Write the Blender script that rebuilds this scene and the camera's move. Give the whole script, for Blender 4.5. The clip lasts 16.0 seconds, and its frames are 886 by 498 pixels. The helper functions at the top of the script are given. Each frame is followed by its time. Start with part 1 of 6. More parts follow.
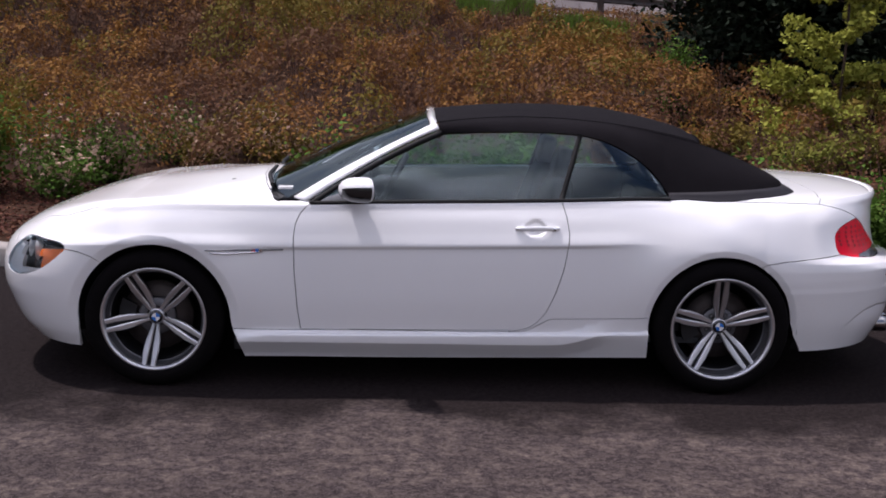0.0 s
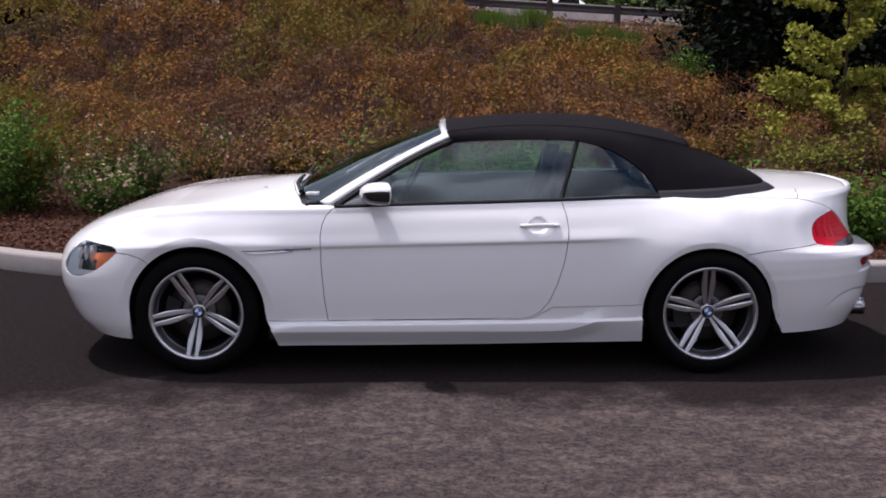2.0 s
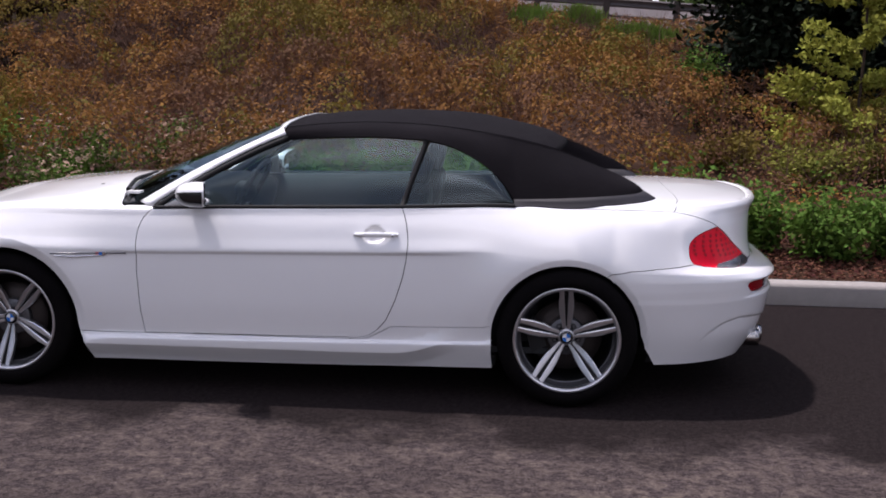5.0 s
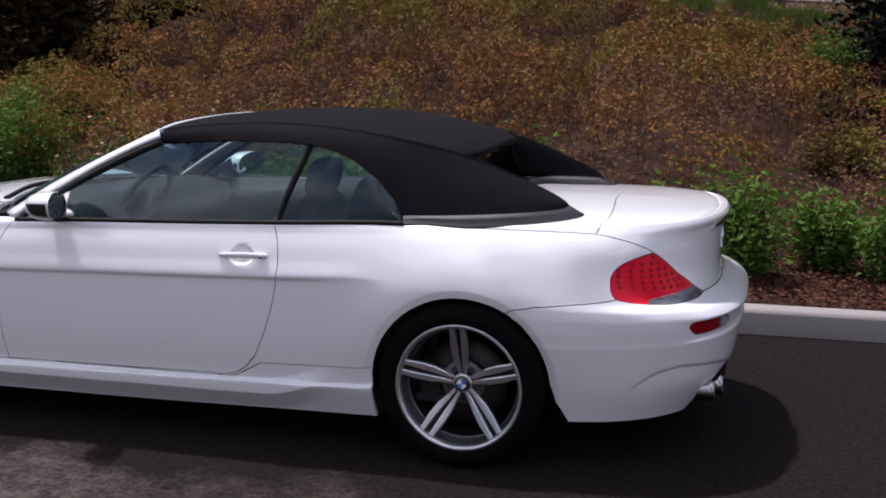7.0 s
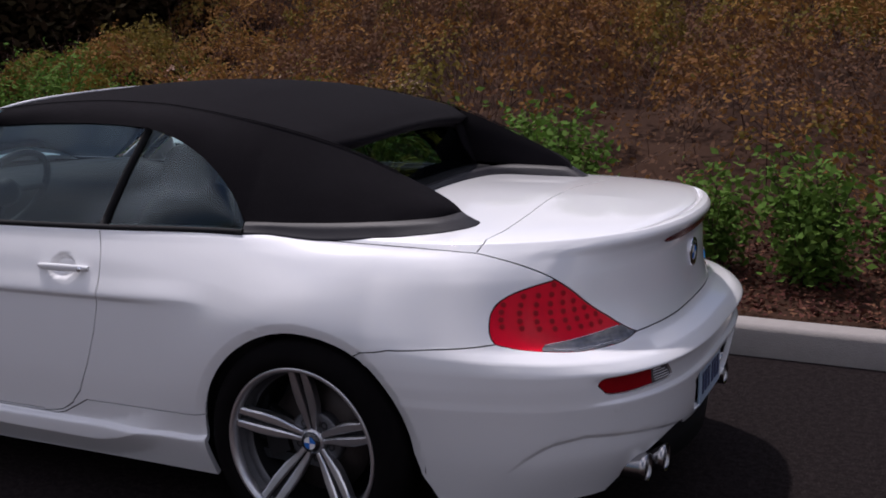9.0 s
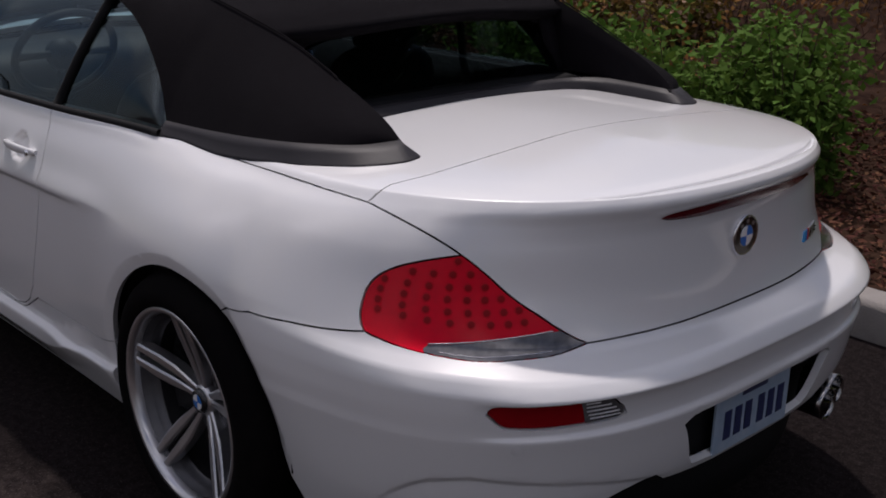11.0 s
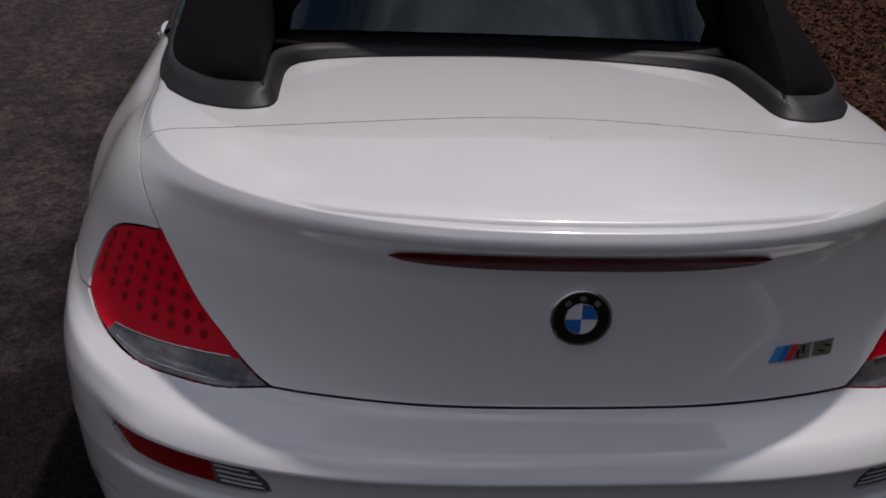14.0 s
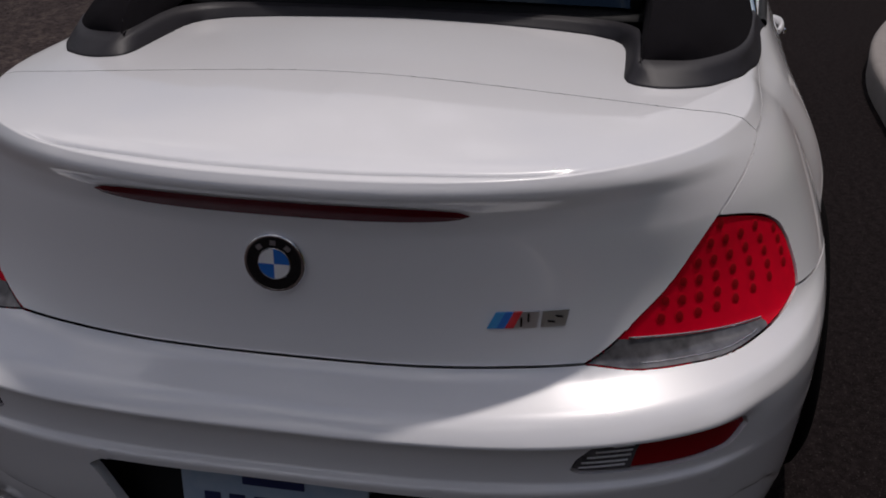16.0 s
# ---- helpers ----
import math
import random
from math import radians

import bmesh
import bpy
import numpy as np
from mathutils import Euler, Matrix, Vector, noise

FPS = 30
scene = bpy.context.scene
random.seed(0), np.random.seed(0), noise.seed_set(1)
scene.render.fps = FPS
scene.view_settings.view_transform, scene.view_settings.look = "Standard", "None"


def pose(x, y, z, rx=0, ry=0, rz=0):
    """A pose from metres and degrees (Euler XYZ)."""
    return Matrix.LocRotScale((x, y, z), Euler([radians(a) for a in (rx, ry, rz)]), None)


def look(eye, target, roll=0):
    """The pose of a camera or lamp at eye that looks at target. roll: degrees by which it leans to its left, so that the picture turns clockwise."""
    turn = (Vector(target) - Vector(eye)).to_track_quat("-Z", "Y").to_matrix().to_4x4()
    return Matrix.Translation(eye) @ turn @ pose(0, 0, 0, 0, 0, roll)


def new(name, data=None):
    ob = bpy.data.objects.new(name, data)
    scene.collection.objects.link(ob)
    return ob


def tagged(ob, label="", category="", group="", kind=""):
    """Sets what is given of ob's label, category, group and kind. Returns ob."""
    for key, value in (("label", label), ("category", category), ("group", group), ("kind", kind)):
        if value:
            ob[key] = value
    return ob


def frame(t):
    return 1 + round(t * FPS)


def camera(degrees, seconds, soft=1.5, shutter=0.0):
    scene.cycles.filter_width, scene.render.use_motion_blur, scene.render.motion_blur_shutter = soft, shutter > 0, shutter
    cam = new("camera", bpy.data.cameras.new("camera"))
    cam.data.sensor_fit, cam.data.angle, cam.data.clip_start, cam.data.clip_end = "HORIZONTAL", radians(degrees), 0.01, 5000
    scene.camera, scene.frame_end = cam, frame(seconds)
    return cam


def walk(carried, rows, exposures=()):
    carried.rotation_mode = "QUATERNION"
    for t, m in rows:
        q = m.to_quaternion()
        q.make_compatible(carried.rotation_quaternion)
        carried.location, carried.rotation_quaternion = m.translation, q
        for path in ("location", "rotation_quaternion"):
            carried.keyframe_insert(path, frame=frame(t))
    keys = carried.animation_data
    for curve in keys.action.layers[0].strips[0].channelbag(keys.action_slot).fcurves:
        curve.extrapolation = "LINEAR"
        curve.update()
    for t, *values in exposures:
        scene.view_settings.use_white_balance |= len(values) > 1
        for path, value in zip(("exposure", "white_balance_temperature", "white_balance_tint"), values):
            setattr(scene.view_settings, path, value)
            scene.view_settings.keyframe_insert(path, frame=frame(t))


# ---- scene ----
cam = camera(43.8, 16.0, soft=1.8)
PATH = [
    (0, (-0.116, -6.126, 1.679), (-0.069, -4.16, 1.316), 1.3),
    (0.5, (-0.034, -6.248, 1.686), (0.008, -4.284, 1.31), 2.0),
    (1, (-0.013, -6.427, 1.68), (0.012, -4.458, 1.328), 1.3),
    (1.5, (-0.021, -6.577, 1.697), (-0.026, -4.604, 1.369), 0.4),
    (2, (-0.048, -6.717, 1.696), (-0.05, -4.746, 1.357), -0.1),
    (2.5, (-0.039, -6.726, 1.695), (-0.025, -4.752, 1.371), -0.3),
    (3, (0.041, -6.653, 1.688), (0.09, -4.676, 1.388), -1.5),
    (3.5, (0.261, -6.558, 1.682), (0.321, -4.579, 1.399), 0.7),
    (4, (0.57, -6.438, 1.672), (0.527, -4.462, 1.37), -1.1),
    (4.5, (0.879, -6.229, 1.681), (0.762, -4.256, 1.379), -0.3),
    (5, (1.234, -6.032, 1.667), (1.065, -4.069, 1.321), 0.8),
    (7.3, (2.592, -4.733, 1.645), (2.002, -2.856, 1.289), -0.8),
    (7.5, (2.664, -4.611, 1.629), (2.041, -2.744, 1.273), -1.1),
    (8, (2.822, -4.301, 1.665), (2.106, -2.472, 1.288), 0.7),
    (8.5, (2.993, -3.943, 1.626), (2.148, -2.169, 1.249), -0.7),
    (9, (3.144, -3.517, 1.62), (2.292, -1.757, 1.197), -1.1),
    (9.5, (3.321, -3.165, 1.608), (2.229, -1.562, 1.121), -0.3),
    (9.7, (3.378, -3.014, 1.584), (2.264, -1.428, 1.091), -0.1),
    (11.8, (3.703, -1.617, 1.582), (2.070, -0.678, 0.910), 2.2),
    (12, (3.726, -1.510, 1.571), (2.040, -0.660, 0.910), 2.7),
    (12.5, (3.773, -1.189, 1.593), (2.028, -0.508, 0.891), 2.4),
    (13, (3.747, -0.894, 1.538), (1.948, -0.344, 0.859), 3.0),
    (13.5, (3.735, -0.633, 1.527), (1.903, -0.290, 0.800), 1.9),
    (14, (3.777, -0.359, 1.580), (1.957, -0.170, 0.773), 3.1),
    (14.5, (3.751, -0.111, 1.550), (1.920, -0.052, 0.747), 1.8),
    (15, (3.761, 0.048, 1.546), (1.931, -0.075, 0.750), 0.1),
    (15.5, (3.808, 0.283, 1.553), (1.999, 0.062, 0.730), 0.1),
    (16, (3.751, 0.519, 1.526), (1.960, 0.179, 0.704), 0.3),
]
walk(cam, [(t, look(eye, target, roll)) for t, eye, target, roll in PATH],
     exposures=[(0.0, 0.38, 6290, 22), (4.0, 0.46, 6290, 22), (5.0, 0.46, 6290, 22), (7.5, 0.16, 6190, 22), (8.5, -0.08, 6190, 22), (9.5, -0.34, 6320, 21), (12.0, -0.82, 6560, 18), (14.0, -1.13, 6570, 17), (15.0, -1.13, 6570, 17), (16.0, -1.02, 6570, 17)])

# ---- light: high sun from beyond the car's nose, a sky with broken cloud ----
SUN_TRAVEL = Vector((0.345, -0.205, -1.0)).normalized()
world = bpy.data.worlds.new("sky")
scene.world = world
world.use_nodes = True
wn, wl = world.node_tree.nodes, world.node_tree.links
for n in list(wn):
    wn.remove(n)
w_out, w_bg, w_mix = wn.new("ShaderNodeOutputWorld"), wn.new("ShaderNodeBackground"), wn.new("ShaderNodeMixRGB")
w_sky, w_co, w_noise, w_ramp = wn.new("ShaderNodeTexSky"), wn.new("ShaderNodeTexCoord"), wn.new("ShaderNodeTexNoise"), wn.new("ShaderNodeValToRGB")
w_sky.sky_type, w_sky.sun_disc = "NISHITA", False
w_sky.sun_elevation = math.asin(-SUN_TRAVEL.z)
w_sky.sun_rotation = math.atan2(-SUN_TRAVEL.x, -SUN_TRAVEL.y)
w_noise.inputs["Scale"].default_value, w_noise.inputs["Detail"].default_value, w_noise.inputs["Roughness"].default_value = 2.6, 7.0, 0.58
w_ramp.color_ramp.elements[0].position, w_ramp.color_ramp.elements[1].position = 0.43, 0.57
w_mix.inputs[2].default_value = (7.6, 7.7, 8.0, 1)
wl.new(w_co.outputs["Generated"], w_noise.inputs["Vector"])
wl.new(w_noise.outputs["Fac"], w_ramp.inputs["Fac"])
wl.new(w_ramp.outputs["Color"], w_mix.inputs[0])
wl.new(w_sky.outputs["Color"], w_mix.inputs[1])
w_white, w_thick = wn.new("ShaderNodeMixRGB"), wn.new("ShaderNodeValToRGB")
w_thick.color_ramp.elements[0].position, w_thick.color_ramp.elements[1].position = 0.57, 0.70
w_white.inputs[2].default_value = (20, 20, 21, 1)
wl.new(w_noise.outputs["Fac"], w_thick.inputs["Fac"])
wl.new(w_thick.outputs["Color"], w_white.inputs[0])
wl.new(w_mix.outputs[0], w_white.inputs[1])
w_sep, w_rise, w_scale = wn.new("ShaderNodeSeparateXYZ"), wn.new("ShaderNodeMapRange"), wn.new("ShaderNodeMixRGB")
w_rise.inputs[1].default_value, w_rise.inputs[2].default_value = 0.1, 0.95
w_rise.inputs[3].default_value, w_rise.inputs[4].default_value = 0.52, 1.75
w_scale.blend_type = "MULTIPLY"
w_scale.inputs[0].default_value = 1.0
wl.new(w_co.outputs["Generated"], w_sep.inputs[0])
wl.new(w_sep.outputs["Z"], w_rise.inputs[0])
wl.new(w_white.outputs[0], w_scale.inputs[1])
wl.new(w_rise.outputs[0], w_scale.inputs[2])
wl.new(w_scale.outputs[0], w_bg.inputs["Color"])
w_bg.inputs["Strength"].default_value = 0.078
wl.new(w_bg.outputs[0], w_out.inputs["Surface"])
sun = new("sun", bpy.data.lights.new("sun", "SUN"))
sun.data.energy, sun.data.angle, sun.data.color = 4.2, radians(2.0), (1.0, 0.96, 0.9)
sun.matrix_world = look((0, 0, 30), Vector((0, 0, 30)) + SUN_TRAVEL)


# ---- materials ----
def mat(name, color, rough=0.5, metal=0.0, coat=0.0, vary=0.0, scale=30.0, bump=0.0, bump_scale=None, island=0.0, other=None, spec=0.5, glow=0.0):
    """A Principled material. vary: how far noise at two sizes takes the colour towards other; island: colour spread from piece to piece; glow: share of light that passes through a thin leaf."""
    m = bpy.data.materials.new(name)
    m.use_nodes = True
    n, l = m.node_tree.nodes, m.node_tree.links
    b = n["Principled BSDF"]
    b.inputs["Base Color"].default_value = (*color, 1)
    b.inputs["Roughness"].default_value, b.inputs["Metallic"].default_value = rough, metal
    b.inputs["Coat Weight"].default_value, b.inputs["Coat Roughness"].default_value = coat, 0.03
    b.inputs["Specular IOR Level"].default_value = spec
    co = n.new("ShaderNodeTexCoord")
    if vary:
        other = other or tuple(c * 0.5 for c in color)
        last = None
        mix = n.new("ShaderNodeMixRGB")
        mix.inputs[1].default_value, mix.inputs[2].default_value = (*color, 1), (*other, 1)
        big, small, add = n.new("ShaderNodeTexNoise"), n.new("ShaderNodeTexNoise"), n.new("ShaderNodeMath")
        big.inputs["Scale"].default_value, small.inputs["Scale"].default_value = scale * 0.12, scale
        big.inputs["Detail"].default_value, small.inputs["Detail"].default_value = 5, 6
        add.operation = "ADD"
        l.new(co.outputs["Object"], big.inputs["Vector"])
        l.new(co.outputs["Object"], small.inputs["Vector"])
        l.new(big.outputs["Fac"], add.inputs[0])
        l.new(small.outputs["Fac"], add.inputs[1])
        rng = n.new("ShaderNodeMapRange")
        rng.inputs[1].default_value, rng.inputs[2].default_value = 0.72, 1.28
        rng.inputs[3].default_value, rng.inputs[4].default_value = 0.0, vary
        l.new(add.outputs[0], rng.inputs[0])
        l.new(rng.outputs[0], mix.inputs[0])
        last = mix.outputs[0]
        l.new(last, b.inputs["Base Color"])
        if island:
            geo, hsv = n.new("ShaderNodeNewGeometry"), n.new("ShaderNodeHueSaturation")
            mr, mh = n.new("ShaderNodeMapRange"), n.new("ShaderNodeMapRange")
            mr.inputs[3].default_value, mr.inputs[4].default_value = 1 - island, 1 + island
            mh.inputs[3].default_value, mh.inputs[4].default_value = 0.5 - island * 0.05, 0.5 + island * 0.05
            l.new(geo.outputs["Random Per Island"], mr.inputs[0])
            l.new(geo.outputs["Random Per Island"], mh.inputs[0])
            l.new(mr.outputs[0], hsv.inputs["Value"])
            l.new(mh.outputs[0], hsv.inputs["Hue"])
            l.new(last, hsv.inputs["Color"])
            l.new(hsv.outputs[0], b.inputs["Base Color"])
    if glow:
        thin, both_s = n.new("ShaderNodeBsdfTranslucent"), n.new("ShaderNodeMixShader")
        both_s.inputs[0].default_value = glow
        l.new(b.inputs["Base Color"].links[0].from_socket, thin.inputs["Color"])
        l.new(b.outputs[0], both_s.inputs[1])
        l.new(thin.outputs[0], both_s.inputs[2])
        l.new(both_s.outputs[0], n["Material Output"].inputs["Surface"])
    if bump:
        t, bp = n.new("ShaderNodeTexNoise"), n.new("ShaderNodeBump")
        t.inputs["Scale"].default_value, t.inputs["Detail"].default_value = bump_scale or scale * 4, 4
        bp.inputs["Strength"].default_value, bp.inputs["Distance"].default_value = bump, 0.01
        l.new(co.outputs["Object"], t.inputs["Vector"])
        l.new(t.outputs["Fac"], bp.inputs["Height"])
        l.new(bp.outputs[0], b.inputs["Normal"])
    return m


def clear(name, color, rough=0.0, opacity=0.25, ior=1.45):
    """Thin tinted glass: a see-through pane with a glossy face."""
    m = bpy.data.materials.new(name)
    m.use_nodes = True
    n, l = m.node_tree.nodes, m.node_tree.links
    for x in list(n):
        n.remove(x)
    out, tr, gl, fr, mix = (n.new(k) for k in ("ShaderNodeOutputMaterial", "ShaderNodeBsdfTransparent", "ShaderNodeBsdfGlossy", "ShaderNodeFresnel", "ShaderNodeMixShader"))
    tr.inputs["Color"].default_value = (*color, 1)
    gl.inputs["Color"].default_value = (0.78, 0.93, 1.0, 1)
    gl.inputs["Roughness"].default_value, fr.inputs["IOR"].default_value = rough, ior
    l.new(fr.outputs[0], mix.inputs[0])
    l.new(tr.outputs[0], mix.inputs[1])
    l.new(gl.outputs[0], mix.inputs[2])
    l.new(mix.outputs[0], out.inputs["Surface"])
    return m


PAINT = mat("white_paint", (0.80, 0.80, 0.81), 0.32, 0, 1.0, vary=0.12, scale=8, other=(0.72, 0.72, 0.73))
PAINT.node_tree.nodes["Principled BSDF"].inputs["Coat IOR"].default_value = 1.7
DARK = mat("dark_underbody", (0.006, 0.006, 0.006), 0.8, vary=0.5, scale=20)
CLOTH = mat("black_canvas", (0.0058, 0.0048, 0.0062), 0.95, vary=0.6, scale=60, other=(0.009, 0.008, 0.010), bump=0.35, bump_scale=900, spec=0.08)
TRIM = mat("grey_trim", (0.017, 0.0155, 0.019), 0.5, spec=0.3, vary=0.3, scale=200, bump=0.1, bump_scale=900)
RUBBER = mat("black_rubber", (0.008, 0.008, 0.009), 0.7, vary=0.4, scale=60, spec=0.2)
TYRE = mat("tyre_rubber", (0.0035, 0.003, 0.0035), 0.9, vary=0.7, scale=30, other=(0.007, 0.006, 0.006), bump=0.15, bump_scale=250, spec=0.05)
ALLOY = mat("machined_alloy", (0.62, 0.62, 0.64), 0.28, 0.9, vary=0.25, scale=25, other=(0.45, 0.45, 0.47))
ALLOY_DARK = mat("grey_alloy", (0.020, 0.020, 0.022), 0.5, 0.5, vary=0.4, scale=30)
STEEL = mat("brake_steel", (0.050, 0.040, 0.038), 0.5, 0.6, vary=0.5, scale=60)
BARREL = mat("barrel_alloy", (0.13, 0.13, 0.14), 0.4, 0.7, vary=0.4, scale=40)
CHROME = mat("chrome", (0.82, 0.82, 0.84), 0.07, 1.0)
BLACK = mat("gloss_black", (0.01, 0.01, 0.011), 0.15, 0, 0.5)
BLUE = mat("badge_blue", (0.02, 0.16, 0.55), 0.25, 0, 0.5)
LIGHT_BLUE = mat("badge_light_blue", (0.05, 0.30, 0.62), 0.25, 0, 0.5)
RED = mat("badge_red", (0.62, 0.03, 0.04), 0.25, 0, 0.5)
WHITE = mat("badge_white", (0.8, 0.8, 0.8), 0.25, 0, 0.5)
LAMP_RED = mat("lamp_red", (0.76, 0.002, 0.022), 0.25, 0, 0.10, vary=0.5, scale=40, other=(0.52, 0.002, 0.018), spec=0.15)
LAMP_MID = mat("lamp_middle_red", (0.58, 0.002, 0.014), 0.4, 0, 0.0, spec=0.15)
GILL = mat("gill_grey", (0.20, 0.20, 0.21), 0.35, 0.5, vary=0.4, scale=60)
LAMP_DARK = mat("lamp_dark_red", (0.27, 0.002, 0.006), 0.4, 0, 0.0, spec=0.2)
LAMP_DEEP = mat("brake_light_red", (0.10, 0.002, 0.006), 0.25, 0, 0.1, spec=0.25, vary=0.3, scale=50)
LAMP_CLEAR = mat("lamp_clear", (0.075, 0.072, 0.078), 0.15, 0.3, 0.6, vary=0.9, scale=45, other=(0.24, 0.235, 0.245))
LAMP_BRIGHT = mat("lamp_reflector", (0.6, 0.6, 0.62), 0.15, 0.9)
LAMP_SILVER = mat("lamp_silver", (0.75, 0.75, 0.77), 0.35, 0.25)
EXHAUST = mat("dark_chrome", (0.42, 0.41, 0.41), 0.15, 1.0, vary=0.5, scale=40)
LAMP_SIDE = mat("reflector_red", (0.30, 0.003, 0.008), 0.25, 0, 0.1, vary=0.3, scale=50, spec=0.2)
AMBER = mat("amber_lens", (0.85, 0.17, 0.015), 0.15, 0, 1.0)
GLASS = clear("tinted_glass", (0.66, 0.78, 0.78), 0.0, ior=1.66)
GLASS_DARK = clear("dark_glass", (0.20, 0.23, 0.25), 0.0, ior=1.75)
GLASS_SCREEN = clear("windscreen_glass", (0.30, 0.34, 0.36), 0.0, ior=1.38)
LENS = clear("headlight_glass", (0.93, 0.94, 0.94), 0.0, ior=1.3)
MIRROR = mat("mirror_glass", (0.45, 0.48, 0.5), 0.02, 1.0)
LEATHER = mat("beige_leather", (0.42, 0.38, 0.33), 0.5, vary=0.3, scale=20, bump=0.05, bump_scale=300)
INNER = mat("black_interior", (0.018, 0.020, 0.024), 0.6, vary=0.4, scale=30)
PLATE = mat("plate_blue_grey", (0.28, 0.38, 0.50), 0.35, vary=0.5, scale=40, other=(0.5, 0.55, 0.6))
PLATE_INK = mat("plate_ink", (0.02, 0.03, 0.10), 0.4)


# ---- mesh helpers ----
def mesh_of(name, verts, faces, material=None, smooth=True):
    me = bpy.data.meshes.new(name)
    me.from_pydata([tuple(map(float, v)) for v in verts], [], [tuple(map(int, f)) for f in faces])
    if material:
        me.materials.append(material)
    if smooth:
        me.polygons.foreach_set("use_smooth", [True] * len(me.polygons))
    me.update()
    return me


def part_mesh(name, me, parent, label=""):
    ob = new(name, me)
    ob.parent = parent
    return tagged(ob, label)


def part(name, bm, material, parent, label="", smooth=True):
    me = bpy.data.meshes.new(name)
    bm.to_mesh(me)
    bm.free()
    me.materials.append(material)
    if smooth:
        me.polygons.foreach_set("use_smooth", [True] * len(me.polygons))
    if "outward" in me.attributes:
        # shade panels by the shell's own normals, their turned edges by their faces
        n = np.zeros(len(me.vertices) * 3, np.float32)
        me.attributes["outward"].data.foreach_get("vector", n)
        n = n.reshape(-1, 3)
        kind = np.zeros(len(me.polygons), np.int32)
        me.attributes["edge_face"].data.foreach_get("value", kind)
        loops = np.zeros((len(me.loops), 3), np.float32)
        for q in me.polygons:
            for k in q.loop_indices:
                loops[k] = q.normal if kind[q.index] else n[me.loops[k].vertex_index]
        me.normals_split_custom_set([tuple(map(float, v)) for v in loops])
        me.attributes.remove(me.attributes["outward"])
        me.attributes.remove(me.attributes["edge_face"])
    return part_mesh(name, me, parent, label)


def grid_faces(nu, nv, close_u=False):
    f = []
    for i in range(nu - (0 if close_u else 1)):
        for j in range(nv - 1):
            a, b = i * nv + j, ((i + 1) % nu) * nv + j
            f.append((a, b, b + 1, a + 1))
    return f


def pchip(xs, ys, q):
    """Monotone cubic through the points, along the first axis of ys; flat beyond the ends."""
    xs, ys, q = np.asarray(xs, float), np.asarray(ys, float), np.clip(np.asarray(q, float), xs[0], xs[-1])
    h = np.diff(xs)
    shape = (-1,) + (1,) * (ys.ndim - 1)
    d = np.diff(ys, axis=0) / h.reshape(shape)
    m = np.zeros_like(ys)
    if len(xs) > 2:
        w1, w2 = (2 * h[1:] + h[:-1]).reshape(shape), (h[1:] + 2 * h[:-1]).reshape(shape)
        ok = d[:-1] * d[1:] > 0
        with np.errstate(all="ignore"):
            inner = (w1 + w2) / (w1 / d[:-1] + w2 / d[1:])
        m[1:-1] = np.where(ok, inner, 0)
    m[0], m[-1] = d[0], d[-1]
    i = np.clip(np.searchsorted(xs, q, side="right") - 1, 0, len(xs) - 2)
    t = ((q - xs[i]) / h[i]).reshape(shape)
    hh = h[i].reshape(shape)
    return (2 * t**3 - 3 * t**2 + 1) * ys[i] + (t**3 - 2 * t**2 + t) * hh * m[i] + (-2 * t**3 + 3 * t**2) * ys[i + 1] + (t**3 - t**2) * hh * m[i + 1]


def smoothstep(a, b, x):
    t = np.clip((x - a) / (b - a), 0, 1)
    return t * t * (3 - 2 * t)


def curve(pairs, q):
    p = np.array(pairs)
    return pchip(p[:, 0], p[:, 1], q)


# ---- the car's body shell: ribs that run from the lower edge over the shoulder to the middle ----
X_FRONT, X_REAR = -1.55, 1.6
NC = 16
WIDTH = [(-1.55, 0.90), (-1.39, 0.918), (-1.1, 0.918), (-0.7, 0.905), (0, 0.903), (0.6, 0.898), (1.0, 0.902), (1.39, 0.913), (1.6, 0.874)]
SHOULDER_Y = [(-1.55, 0.79), (-1.31, 0.82), (-0.77, 0.835), (0, 0.822), (0.58, 0.81), (1.1, 0.775), (1.6, 0.742)]
SHOULDER_Z = [(-1.55, 0.885), (-1.31, 0.905), (-0.77, 0.908), (-0.3, 0.921), (0.2, 0.932), (0.58, 0.942), (1.1, 0.955), (1.6, 0.950)]
BOTTOM_Z = [(-1.55, 0.18), (-0.96, 0.152), (1.03, 0.172), (1.6, 0.205)]
MIDDLE_Z = [(-1.55, 0.925), (-1.19, 0.972), (-0.97, 0.995), (-0.8, 1.005), (0, 1.01), (1.4, 1.006), (1.6, 1.006)]
INNER_Y = [(-1.55, 0.5), (0.5, 0.5), (1.2, 0.84), (1.6, 0.86)]
F_MID = np.array([0, 0.165, 0.185, 0.3, 0.4, 0.5, 0.6, 0.712, 0.738, 0.82, 0.89, 0.95, 1.0])
F_REAR = np.array([0, 0.2, 0.36, 0.42, 0.44, 0.5, 0.55, 0.61, 0.665, 0.80, 0.89, 0.95, 1.0])
IN_LOW = np.array([0.052, -0.004, 0.013, 0.004, 0, 0.002, 0.006, 0.013, 0.006, 0, 0, 0, 0])
IN_REAR = np.array([0.052, 0.022, 0.008, 0.003, 0.003, 0, 0, 0.004, 0.012, 0, 0, 0, 0])
